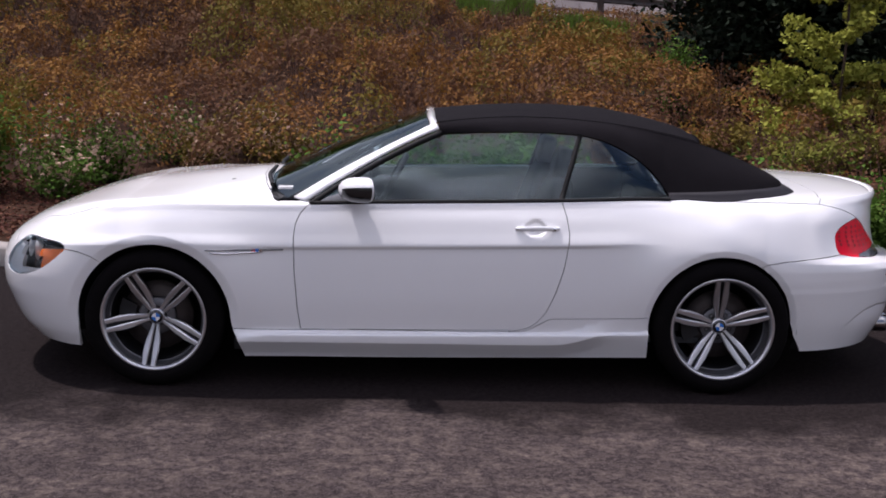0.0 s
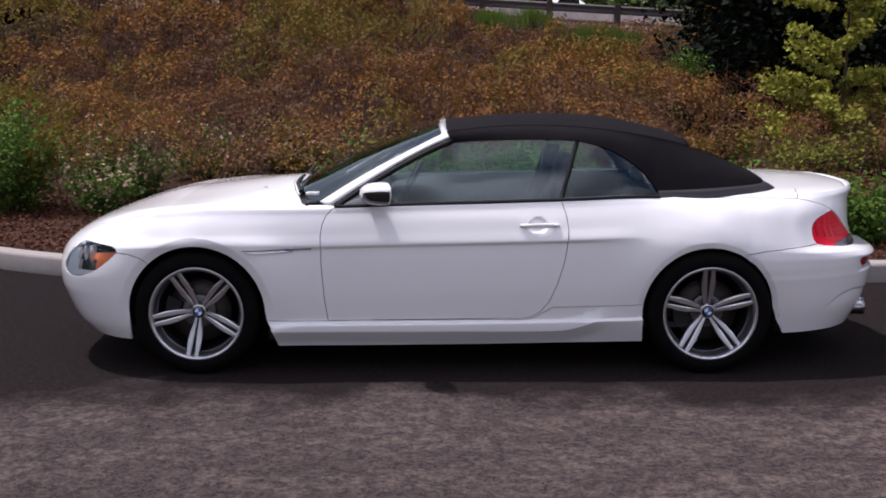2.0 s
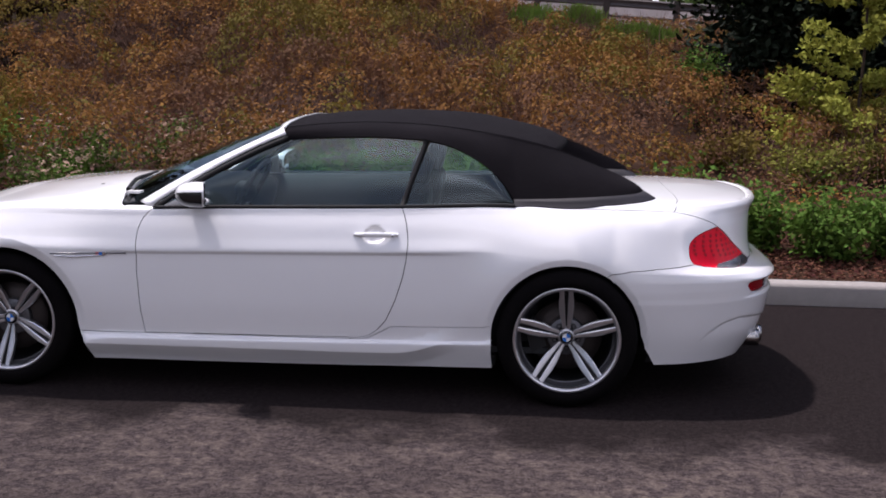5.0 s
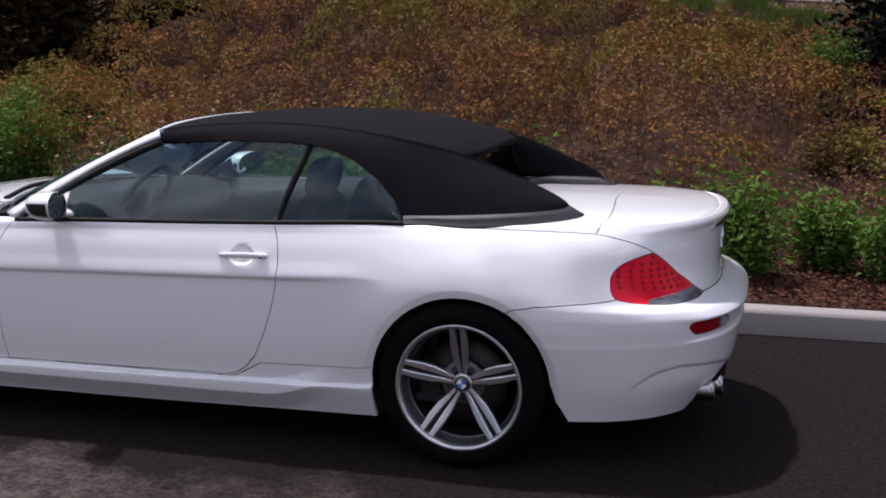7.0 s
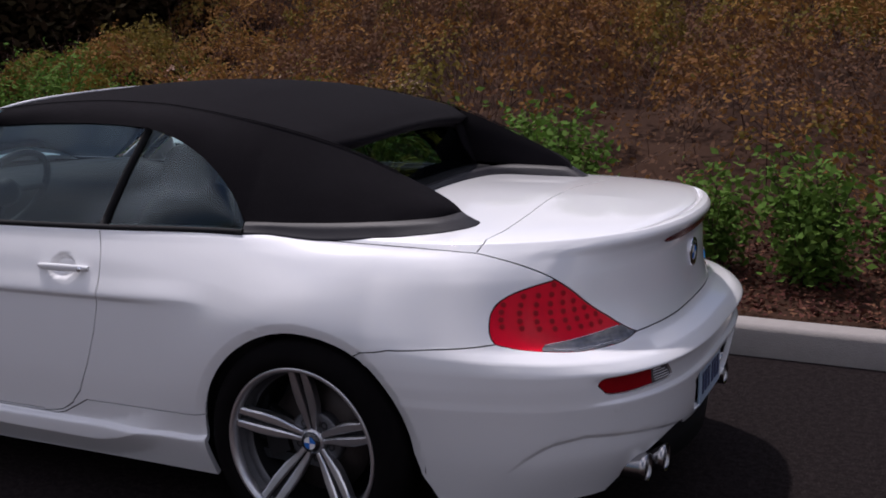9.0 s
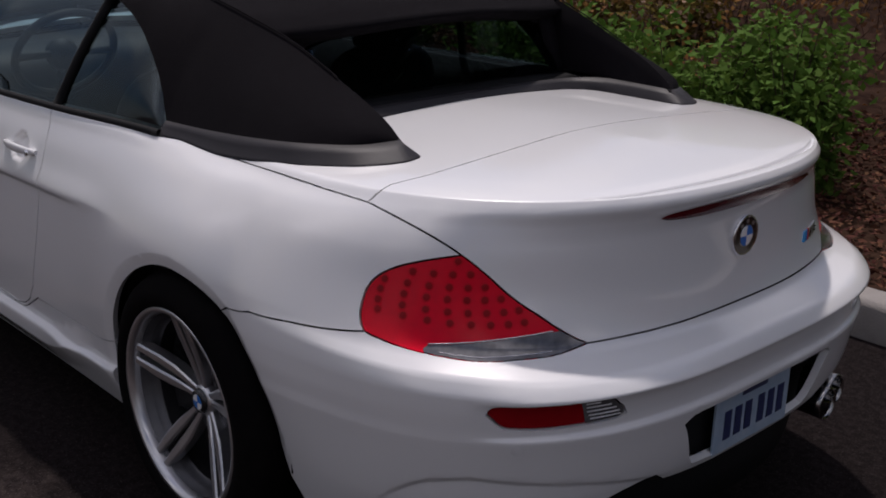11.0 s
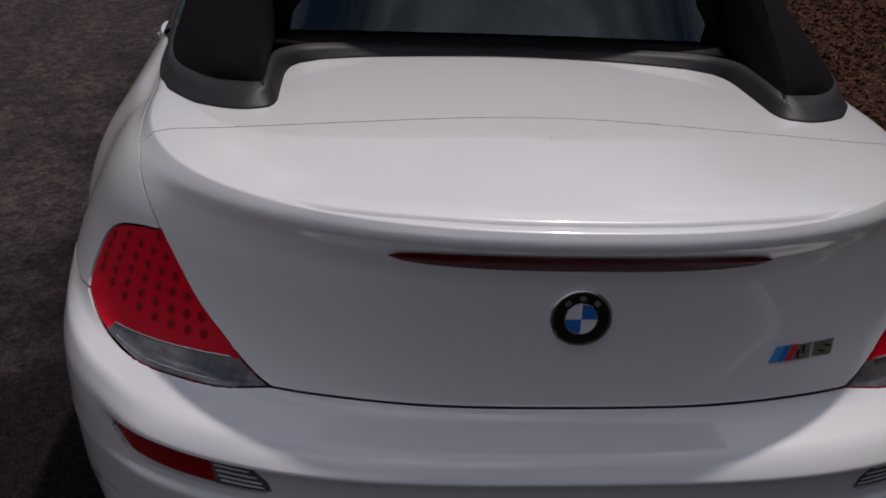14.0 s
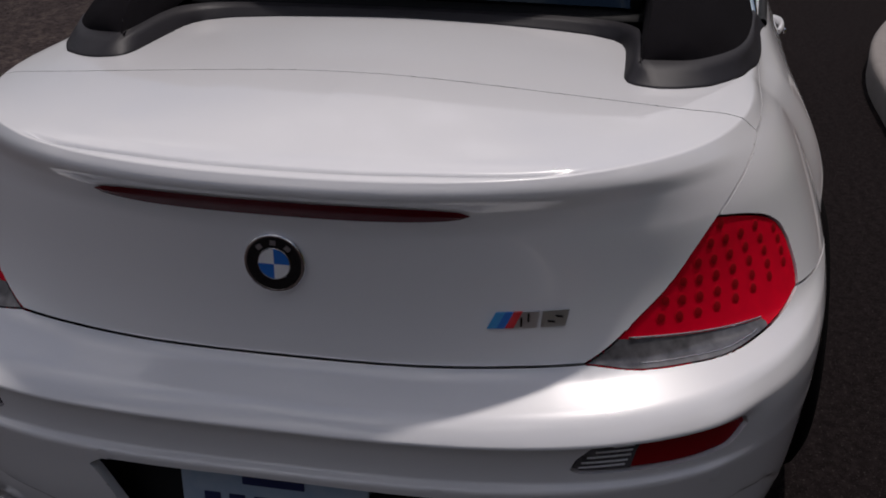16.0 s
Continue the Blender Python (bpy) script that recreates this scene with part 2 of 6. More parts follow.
F_FRONT = np.array([0, 0.12, 0.185, 0.29, 0.39, 0.49, 0.585, 0.67, 0.74, 0.82, 0.89, 0.95, 1.0])
IN_FRONT = np.array([0.052, 0.022, 0.012, 0.003, 0, 0, 0.001, 0.003, 0.004, 0, 0, 0, 0])
IN_TOP = np.array([0, 0, 0, 0, 0, 0, 0, 0, 0.0, 0.33, 0.56, 0.80, 1.0])
REAR_X = [2.343, 2.425, 2.446, 2.453, 2.438, 2.443, 2.468, 2.452, 2.352, 2.344, 2.345, 2.355, 2.374, 2.362, 2.25, 2.0]
FLANK_X = [2.34, 2.42, 2.44, 2.444, 2.445, 2.447, 2.446, 2.437, 2.352, 2.344, 2.345, 2.355, 2.374, 2.362, 2.25, 2.0]
REAR_Z = [0.225, 0.39, 0.50, 0.536, 0.548, 0.608, 0.622, 0.641, 0.690, 0.79, 0.885, 0.925, 0.960, 0.981, 0.990, 1.004]
REAR_N = [2.95, 3.05, 3.05, 3.05, 3.05, 3.05, 3.05, 2.95, 2.62, 2.38, 2.34, 2.34, 2.36, 2.40, 2.4, 2.0]
FRONT_X = [-2.16, -2.235, -2.262, -2.30, -2.325, -2.33, -2.325, -2.31, -2.29, -2.25, -2.20, -2.15, -2.10, -2.05, -1.85, -1.62]
FRONT_Z = [0.18, 0.25, 0.295, 0.38, 0.44, 0.50, 0.56, 0.61, 0.645, 0.685, 0.72, 0.75, 0.775, 0.795, 0.865, 0.915]
FRONT_N = [2.4, 2.4, 2.4, 2.4, 2.4, 2.4, 2.35, 2.3, 2.25, 2.2, 2.15, 2.1, 2.05, 2.0, 2.0, 2.0]


WING_U = [2.20, 2.243, 2.28, 2.32, 2.36, 2.447, 2.563, 2.677, 2.823, 3.0]
WING_Z = [0.285, 0.338, 0.380, 0.410, 0.430, 0.447, 0.438, 0.424, 0.393, 0.34]


def control(x):
    """The sixteen control points (y, z) of the ribs at the given x."""
    x = np.atleast_1d(np.asarray(x, float))
    w, ys, zs, zb = curve(WIDTH, x), curve(SHOULDER_Y, x), curve(SHOULDER_Z, x), curve(BOTTOM_Z, x)
    k = smoothstep(0.95, 1.5, x)[:, None]
    j = smoothstep(-0.80, -1.15, x)[:, None]
    f = F_MID * (1 - k - j) + F_REAR * k + F_FRONT * j
    low = IN_LOW * (1 - k - j) + IN_REAR * k + IN_FRONT * j
    fade = smoothstep(0.70, 1.05, x) * (1 - k[:, 0])
    low[:, 7] -= 0.0095 * fade
    low[:, 8] -= 0.0045 * fade
    z = zb[:, None] + f * (zs - zb)[:, None]
    turn_in = low + IN_TOP * (w - ys)[:, None]
    # the haunch over the rear wheel is one round surface, without the door's crease
    haunch = (smoothstep(0.66, 1.16, x) * smoothstep(1.6, 1.38, x))[:, None]
    round_in = (w - ys)[:, None] * ((z - 0.42) / (zs[:, None] - 0.42)).clip(0, 1) ** 3.4
    upper = (np.arange(13) >= 4)[None] * haunch
    y = w[:, None] - turn_in * (1 - upper) - round_in * upper
    y[:, 12] -= 0.006 * k[:, 0]
    z[:, 12] -= 0.010 * k[:, 0]
    yi, zc = curve(INNER_Y, x), curve(MIDDLE_Z, x)
    y = np.c_[y, ys - 0.05 + 0.022 * k[:, 0], ys * yi, 0 * x]
    z = np.c_[z, zs + 0.016 - 0.005 * k[:, 0], zs + (zc - zs) * (0.72 - 0.3 * smoothstep(1.0, 1.4, x)), zc]
    return y, z


def ribs(u):
    """Control points (len(u), 16, 3); u: 0 to 1 round the nose, 1 to 2 along the side, 2 to 3 round the tail."""
    u = np.asarray(u, float)
    out = np.zeros((len(u), NC, 3))
    mid = (u >= 1) & (u <= 2)
    x = X_FRONT + (X_REAR - X_FRONT) * (u[mid] - 1)
    y, z = control(x)
    out[mid] = np.stack([np.repeat(x[:, None], NC, 1), y, z], -1)
    for sel, xa, ex, ez, en, t in ((u < 1, X_FRONT, FRONT_X, FRONT_Z, FRONT_N, 1 - u), (u > 2, X_REAR, REAR_X, REAR_Z, REAR_N, u - 2)):
        if not sel.any():
            continue
        a = np.pi / 2 * t[sel][:, None]
        ex, ez, en = (np.array(v)[None] for v in (ex, ez, en))
        ya, za = control([xa])
        s, c = np.sin(a).clip(0, 1), np.cos(a).clip(0, 1)
        fx, fy = s ** (2 / en), c ** (2 / en)
        fx[:, -1] = t[sel]
        if xa > 0:
            # the bumper's ledges lie between the reflectors only; its flanks are plain
            w = smoothstep(0.42, 0.56, t[sel])[:, None]
            ex = ex * w + np.array(FLANK_X)[None] * (1 - w)
        blend = fx**1.5
        out[sel] = np.stack([xa + (ex - xa) * fx, ya * fy, za + (ez - za) * blend], -1)
    return out


def skirt_ridge(x):
    """Height of the side skirt's sharp edge, which turns up at its rear end."""
    return 0.243 + 0.085 * smoothstep(0.50, 0.90, np.asarray(x, float)) ** 1.5


def shell(u, v):
    """Points of the body's one half (y >= 0) at the parameters u (0 to 3) and v (0 to 15)."""
    u, v = np.atleast_1d(np.asarray(u, float)), np.atleast_1d(np.asarray(v, float))
    out = np.zeros((len(u), 3))
    keys, back = np.unique(np.round(u, 9), return_inverse=True)
    c = ribs(keys)
    knots = np.arange(NC, dtype=float)
    h = 1.0
    d = np.diff(c, axis=1)
    m = np.zeros_like(c)
    ok = d[:, :-1] * d[:, 1:] > 0
    with np.errstate(all="ignore"):
        m[:, 1:-1] = np.where(ok, 2 * d[:, :-1] * d[:, 1:] / (d[:, :-1] + d[:, 1:]), 0)
    m[:, 0], m[:, -1] = d[:, 0], d[:, -1]
    m[:, -1, 2] = 0
    # creases of the tail: there the slopes before and behind a control point differ
    before, behind = m.copy(), m.copy()
    for k, amount in ((3, 0.7), (4, 0.4), (6, 0.75), (13, 0.85)):
        w = (amount * (smoothstep(1.95, 2.25, keys) if k > 9 else smoothstep(2.44, 2.6, keys)))[:, None]
        before[:, k] += (d[:, k - 1] - m[:, k]) * w
        behind[:, k] += (d[:, k] - m[:, k]) * w
    i = np.clip(v.astype(int), 0, NC - 2)
    t = (v - i)[:, None]
    p = (2 * t**3 - 3 * t**2 + 1) * c[back, i] + (t**3 - 2 * t**2 + t) * behind[back, i] + (-2 * t**3 + 3 * t**2) * c[back, i + 1] + (t**3 - t**2) * before[back, i + 1]
    for cx, r, band in ((-1.39, 0.372, 0.047), (1.385, 0.357, 0.032)):
        rr = np.hypot(p[:, 0] - cx, p[:, 2] - 0.337)
        flange = np.clip((r + band - rr) / band, 0, 1.2) * smoothstep(0.20, 0.42, p[:, 2]) * (p[:, 1] > 0.6)
        swell = np.exp(-(((rr - r - 0.05) / 0.13) ** 2)) * smoothstep(0.3, 0.6, p[:, 2]) * (p[:, 1] > 0.6)
        p[:, 1] += 0.013 * swell - 0.36 * band * flange
    # the dish behind the door handle
    dish = np.hypot((p[:, 0] - 0.458) / 0.060, (p[:, 2] - 0.816) / 0.042)
    p[:, 1] -= 0.022 * smoothstep(1.0, 0.55, dish) * (p[:, 1] > 0.7)
    # the skirt's swell with its upturned rear end, and the faint wing above the exhaust
    over = p[:, 2] - skirt_ridge(p[:, 0])
    shelf_y = np.where(over > 0, 1 - over / 0.060, 1 + over / 0.075).clip(0, 1)
    p[:, 1] += 0.022 * shelf_y * smoothstep(-1.02, -0.96, p[:, 0]) * smoothstep(0.91, 0.72, p[:, 0]) * (p[:, 1] > 0.5)
    below = np.interp(u, WING_U, WING_Z) - p[:, 2]
    hollow = 0.011 * smoothstep(0.0, 0.016, below) * np.exp(-np.clip(below, 0, 1) / 0.05) * smoothstep(2.225, 2.34, u) * smoothstep(2.90, 2.75, u)
    nx, ny = ((p[:, 0] - 1.6) / 0.84).clip(0, 1) ** 2.1, (p[:, 1] / 0.9).clip(0, 1) ** 2.1
    nn = np.hypot(nx, ny) + 1e-6
    p[:, 0] -= hollow * nx / nn
    p[:, 1] -= hollow * ny / nn
    # the groove in front of the trunk lid's lip
    reach = smoothstep(2.60, 2.76, u)
    middle = 13.10 + 0.20 * smoothstep(2.62, 2.86, u)
    groove = (v - middle) * 0.114
    p[:, 2] -= reach * (0.017 * np.exp(-((groove / 0.0070) ** 2)) + 0.004 * np.exp(-(((groove - 0.012) / 0.02) ** 2)))
    return p


GU = np.unique(np.r_[np.linspace(0, 1, 37), np.linspace(1, 2, 141), np.linspace(2, 2.06, 9), np.linspace(2, 3, 73), 1 + (np.arange(0.385, 0.54, 0.008) - X_FRONT) / (X_REAR - X_FRONT)].round(6))
GU = GU[np.r_[True, np.diff(GU) > 6e-4]]
GV = np.concatenate([np.linspace(i, i + 1, n + 1)[:-1] for i, n in enumerate((9, 7, 5, 3, 3, 4, 4, 3, 8, 8, 4, 4, 6))] + [np.linspace(13, 13.5, 21)[:-1], np.linspace(13.5, 14, 7)[:-1], np.linspace(14, 15, 13)])
DU, DV = (g.ravel() for g in np.meshgrid(np.linspace(0, 3, 901), np.linspace(0, 15, 301), indexing="ij"))
DENSE = shell(DU, DV)


def uv(x, y, z, low=0.0, high=15.0, first=0.0):
    """The parameters of the place on the shell nearest to a point; None: any."""
    def near(us, vs, ps):
        d = sum((ps[:, k] - a) ** 2 for k, a in enumerate((x, y, z)) if a is not None)
        d = d + 9.0 * ((vs < low) | (vs > high) | (us < first))
        b = int(np.argmin(d))
        return us[b], vs[b]
    u0, v0 = near(DU, DV, DENSE)
    for step in (1.0, 0.15):
        us, vs = (g.ravel() for g in np.meshgrid(u0 + np.linspace(-1, 1, 21) * 0.0035 * step, v0 + np.linspace(-1, 1, 21) * 0.05 * step, indexing="ij"))
        us, vs = us.clip(0, 3), vs.clip(0, 15)
        u0, v0 = near(us, vs, shell(us, vs))
    return (float(u0), float(v0))


def uv_of_height(u, z):
    """The place on the lower flank of rib u at the height z."""
    v = np.linspace(0, 4, 401)
    h = shell(np.full(401, u), v)[:, 2]
    return (float(u), float(v[int(np.argmin(np.abs(h - z)))]))


def line(points, low=0.0, high=15.0, first=0.0):
    return [uv(*p, low=low, high=high, first=first) for p in points]


def inside(poly, p):
    x, y = p
    hit = False
    for (ax, ay), (bx, by) in zip(poly, poly[1:] + poly[:1]):
        if (ay > y) != (by > y) and x < (bx - ax) * (y - ay) / (by - ay) + ax:
            hit = not hit
    return hit


def rounded(poly, n):
    """The same path on the net, drawn out to n places along a smooth curve."""
    q = np.array(poly) * (20, 1)
    d = np.r_[0, np.cumsum(np.hypot(*np.diff(q, axis=0).T))]
    return [(float(a) / 20, float(b)) for a, b in pchip(d / d[-1], q, np.linspace(0, 1, n))]


SCALE_U = 20.0  # the flat net is cut in (20 u, v)


def arc(cx, cz, r, a0, a1, n):
    return [(cx + r * math.cos(a), None, cz + r * math.sin(a)) for a in np.linspace(radians(a0), radians(a1), n)]


# seams, as places on the left-hand half (mirrored for the other side)
arch_f = [(-0.955, None, 0.14), (-0.985, None, 0.25)] + arc(-1.39, 0.337, 0.372, 2, 178, 49) + [(-1.762, None, 0.25), (-1.767, None, 0.15)]
arch_r = [(1.036, None, 0.15), (1.03, None, 0.25)] + arc(1.385, 0.337, 0.357, 178, 4, 49) + [(1.765, None, 0.29), (1.812, None, 0.2)]
ARCH_F = line(arch_f, high=9) + [(0.9, -1.0), (1.25, -1.0)]
ARCH_R = line(arch_r, high=9) + [(2.15, -1.0), (1.8, -1.0)]
lamp_top, lamp_in, lamp_low = (2.105, 0.642, 0.866), (2.308, 0.466, 0.70), (1.982, 0.792, 0.702)
LAMP_IN = line([lamp_top, (2.151, 0.615, 0.830), (2.199, 0.580, 0.782), (2.248, 0.536, 0.742), lamp_in], low=7.5, high=12)
LAMP_UNDER = line([lamp_in, (2.283, 0.545, 0.688), (2.243, 0.622, 0.686), (2.203, 0.680, 0.688), (2.145, 0.731, 0.696), (2.07, 0.778, 0.702), lamp_low], low=7, high=9)
LAMP_OUT = line([lamp_low, (1.969, 0.802, 0.735), (1.966, 0.795, 0.770), (1.970, 0.776, 0.802), (1.996, 0.746, 0.829), (2.054, 0.695, 0.853), lamp_top], low=7.5, high=12)
STRIP_TOP = line([(2.118, 0.752, 0.690), (2.108, 0.752, 0.704), (2.117, 0.745, 0.711), (2.183, 0.671, 0.714), (2.231, 0.597, 0.718), (2.268, 0.518, 0.722), (2.285, 0.485, 0.726)], low=7.2, high=9)
STRIP = STRIP_TOP + [(STRIP_TOP[-1][0] + 0.1, STRIP_TOP[-1][1]), (STRIP_TOP[-1][0] + 0.1, 7.0), (STRIP_TOP[0][0], 7.0)]
LAMP_IN, LAMP_UNDER, LAMP_OUT = rounded(LAMP_IN, 14), rounded(LAMP_UNDER, 18), rounded(LAMP_OUT, 24)
LAMP = LAMP_IN + LAMP_UNDER[1:] + LAMP_OUT[1:-1]
QUARTER = line([(1.252, 0.757, 0.958), (1.5, 0.745, 0.955), (1.7, 0.733, 0.95), (1.80, 0.719, 0.942), (1.886, 0.698, 0.930), (2.0, 0.674, 0.905), lamp_top], low=8.5, high=14)
DECK_SEAM = line([(1.886, 0.698, 0.930), (1.898, 0.66, None), (1.912, 0.6, None), (1.918, 0.5, None), (1.912, 0.35, None), (1.898, 0.17, None), (1.893, 0.0, None)], low=9, high=15)
QUARTER, back_part = rounded(QUARTER[:5], 16), rounded(QUARTER[4:], 10)
DECK_SEAM = rounded(DECK_SEAM, 30)
v_low = LAMP_IN[-1][1]
TRUNK = DECK_SEAM[::-1] + back_part[1:] + LAMP_IN[1:] + [(2.8, v_low), (2.9, v_low - 0.02), (3.1, v_low - 0.02), (3.1, 15.2), (DECK_SEAM[-1][0], 15.2)]
TRIM_EDGE = [(1.22, 0.752), (1.35, 0.747), (1.48, 0.731), (1.579, 0.707), (1.678, 0.668), (1.763, 0.612), (1.800, 0.56), (1.810, 0.53), (1.808, 0.502), (1.792, 0.485), (1.76, 0.478), (1.66, 0.476), (1.58, 0.474), (1.52, 0.465), (1.475, 0.430), (1.455, 0.35), (1.450, 0.2), (1.448, 0.0)]
TRIM_UV = rounded(line([(x, y, None) for x, y in TRIM_EDGE], low=11.5), 70)
TONNEAU = QUARTER + DECK_SEAM[1:] + [(DECK_SEAM[-1][0], 15.2), (TRIM_UV[-1][0], 15.2)] + TRIM_UV[::-1]
SEAM_BUMPER = line([(1.56, None, 0.64), (1.60, None, 0.66), (1.68, None, 0.675), (1.80, None, 0.686), lamp_low], low=5, high=9.5)
BUMPER_R = SEAM_BUMPER + LAMP_UNDER[::-1][1:] + [(2.8, v_low), (2.9, v_low - 0.02), (3.1, v_low - 0.02), (3.1, -1), (1.95, -1), (1.95, 5)]
SILL = line([(-1.06, None, 0.304), (-0.5, None, 0.304), (0.0, None, 0.304), (0.40, None, 0.305), (0.475, None, 0.336), (0.54, None, 0.372), (1.08, None, 0.402)], high=8) + [(1.86, -1), (1.15, -1)]
DOOR_TOP = 12.75
door_back = [(0.583, None, 0.945), (0.610, None, 0.87), (0.622, None, 0.79), (0.614, None, 0.7), (0.594, None, 0.6), (0.562, None, 0.5), (0.517, None, 0.4), (0.475, None, 0.352), (0.425, None, 0.322), (0.36, None, 0.309)]
door_front = [(-0.677, None, 0.305), (-0.692, None, 0.4), (-0.709, None, 0.6), (-0.713, None, 0.76), (-0.705, None, 0.82), (-0.682, None, 0.87), (-0.645, None, 0.908)]
DOOR_BACK, DOOR_FRONT = line(door_back, high=12.4), line(door_front, high=12.4)
DOOR = [(DOOR_BACK[0][0], 13.6)] + DOOR_BACK + DOOR_FRONT + [(DOOR_FRONT[-1][0] + 0.02, 13.6)]
HOOD_BACK = line([(-0.80, 0.80, None), (-0.835, 0.70, None), (-0.89, 0.5, None), (-0.93, 0.25, None), (-0.94, 0.0, None)], low=12.2)
HOOD_SIDE = line([(-2.06, 0.68, None), (-1.85, 0.745, None), (-1.6, 0.785, None), (-1.2, 0.81, None), (-0.95, 0.82, None)], low=11.0, high=13.5)
HOOD_NOSE = line([(-2.20, 0.0, None), (-2.19, 0.25, None), (-2.155, 0.48, None)], low=9.5)
HOOD = [(HOOD_NOSE[0][0] - 0.05, 15.2), (HOOD_NOSE[0][0] - 0.05, HOOD_NOSE[0][1])] + HOOD_NOSE + HOOD_SIDE + HOOD_BACK + [(HOOD_BACK[-1][0], 15.2)]
LIGHT_F = line([(-1.818, None, 0.672), (-1.822, None, 0.688), (-1.838, None, 0.698), (-1.864, None, 0.703), (-1.91, None, 0.706), (-1.959, None, 0.708), (-2.01, None, 0.710), (-2.045, None, 0.706), (-2.075, None, 0.692), (-2.105, None, 0.670), (-2.135, None, 0.645), (-2.168, None, 0.610), (-2.19, None, 0.572), (-2.19, None, 0.545), (-2.172, None, 0.526), (-2.14, None, 0.518), (-2.097, None, 0.518), (-2.04, None, 0.530), (-1.982, None, 0.553), (-1.94, None, 0.575), (-1.906, None, 0.598), (-1.87, None, 0.625), (-1.835, None, 0.655)], low=4, high=12)
SEAM_NOSE = line([(-1.62, None, 0.60), (-1.68, None, 0.645), (-1.75, None, 0.666), (-1.818, None, 0.672)], low=5, high=10)
BUMPER_F = [(1.05, -1), (1.05, 4)] + SEAM_NOSE + LIGHT_F[::-1][:13] + HOOD_NOSE[::-1] + [(-0.1, HOOD_NOSE[0][1]), (-0.1, -1)]
REFLECTOR = line([(2.268, 0.722, 0.590), (2.272, 0.720, 0.599), (2.285, 0.708, 0.605), (2.33, 0.65, 0.610), (2.375, 0.58, 0.611), (2.400, 0.515, 0.606), (2.402, 0.475, 0.592), (2.402, 0.455, 0.572), (2.398, 0.455, 0.565), (2.39, 0.47, 0.561), (2.37, 0.54, 0.558), (2.33, 0.62, 0.556), (2.29, 0.69, 0.560)], low=2, high=7, first=2.2)
REFLECTOR = rounded(REFLECTOR + REFLECTOR[:1], 44)[:-1]
CLEAR_END = line([(2.375, 0.568, 0.618), (2.372, 0.553, 0.590), (2.366, 0.540, 0.550)], low=2, high=7, first=2.2)
CLEAR_POLY = CLEAR_END + [(3.0, CLEAR_END[-1][1]), (3.0, CLEAR_END[0][1])]
WING = rounded([uv_of_height(a, float(np.interp(a, WING_U, WING_Z))) for a in np.linspace(2.245, 2.86, 24)], 40)
TAIL_CUT = line([(None, 0.580, 0.18), (None, 0.568, 0.25), (None, 0.542, 0.302), (None, 0.49, 0.339), (None, 0.42, 0.366), (None, 0.345, 0.386), (None, 0.31, 0.362), (None, 0.15, 0.350), (None, 0.0, 0.348)], low=0, high=3, first=2.3) + [(3.1, 0.7), (3.1, -1), (2.3, -1)]
PLATE_CUT = line([(None, 0.0, 0.522), (None, 0.265, 0.518), (None, 0.295, 0.50), (None, 0.245, 0.40), (None, 0.225, 0.375), (None, 0.0, 0.366)], low=0, high=3.4, first=2.3)
PLATE_CUT = [(3.1, PLATE_CUT[0][1])] + PLATE_CUT + [(3.1, PLATE_CUT[-1][1])]
ridge_x = np.linspace(-0.95, 0.92, 46)
RIDGE = [[uv_of_height(1 + (x - X_FRONT) / (X_REAR - X_FRONT), float(skirt_ridge(x)) + up) for x in ridge_x] for up in (0.004, -0.004)]
CUTS = [*RIDGE, ARCH_F, ARCH_R, LAMP, QUARTER, back_part, WING, [(a, b - 0.07) for a, b in WING], [(a, b - 0.14) for a, b in WING], DECK_SEAM, TRIM_UV, SEAM_BUMPER, LAMP_UNDER, LAMP_IN[-1:] + [(2.8, v_low), (2.9, v_low - 0.02), (3.0, v_low - 0.02)], SILL[:7], DOOR_BACK, DOOR_FRONT,
        HOOD_BACK, HOOD_NOSE + HOOD_SIDE + HOOD_BACK[:1], LIGHT_F + LIGHT_F[:1], SEAM_NOSE, REFLECTOR + REFLECTOR[:1], TAIL_CUT[:9], PLATE_CUT, STRIP_TOP, CLEAR_END,
        line(arc(-1.39, 0.337, 0.419, 15, 165, 40), high=9.5), line(arc(-1.39, 0.337, 0.4235, 15, 165, 40), high=9.5), line(arc(1.385, 0.337, 0.3935, 15, 165, 40), high=9.5), line(arc(1.385, 0.337, 0.389, 15, 165, 40), high=9.5)]


def cut_net():
    """The flat net of the shell, cut along every seam."""
    bm = bmesh.new()
    rows = [[bm.verts.new((u * SCALE_U, v, 0)) for v in GV] for u in GU]
    for a, b in zip(rows, rows[1:]):
        for j in range(len(GV) - 1):
            bm.faces.new((a[j], b[j], b[j + 1], a[j + 1]))
    for poly in CUTS:
        closed = poly + poly[:1] if poly in (ARCH_F, ARCH_R, LAMP) else poly
        for (au, av), (bu, bv) in zip(closed, closed[1:]):
            a, b = Vector((au * SCALE_U, av, 0)), Vector((bu * SCALE_U, bv, 0))
            if (b - a).length < 1e-5:
                continue
            lo_x, hi_x, lo_y, hi_y = min(a.x, b.x), max(a.x, b.x), min(a.y, b.y), max(a.y, b.y)
            near = [f for f in bm.faces if not (max(v.co.x for v in f.verts) < lo_x or min(v.co.x for v in f.verts) > hi_x or max(v.co.y for v in f.verts) < lo_y or min(v.co.y for v in f.verts) > hi_y)]
            if near:
                geom = near + list({e for f in near for e in f.edges}) + list({v for f in near for v in f.verts})
                bmesh.ops.bisect_plane(bm, geom=geom, dist=1e-5, plane_co=a, plane_no=Vector((-(b - a).y, (b - a).x, 0)))
    return bm


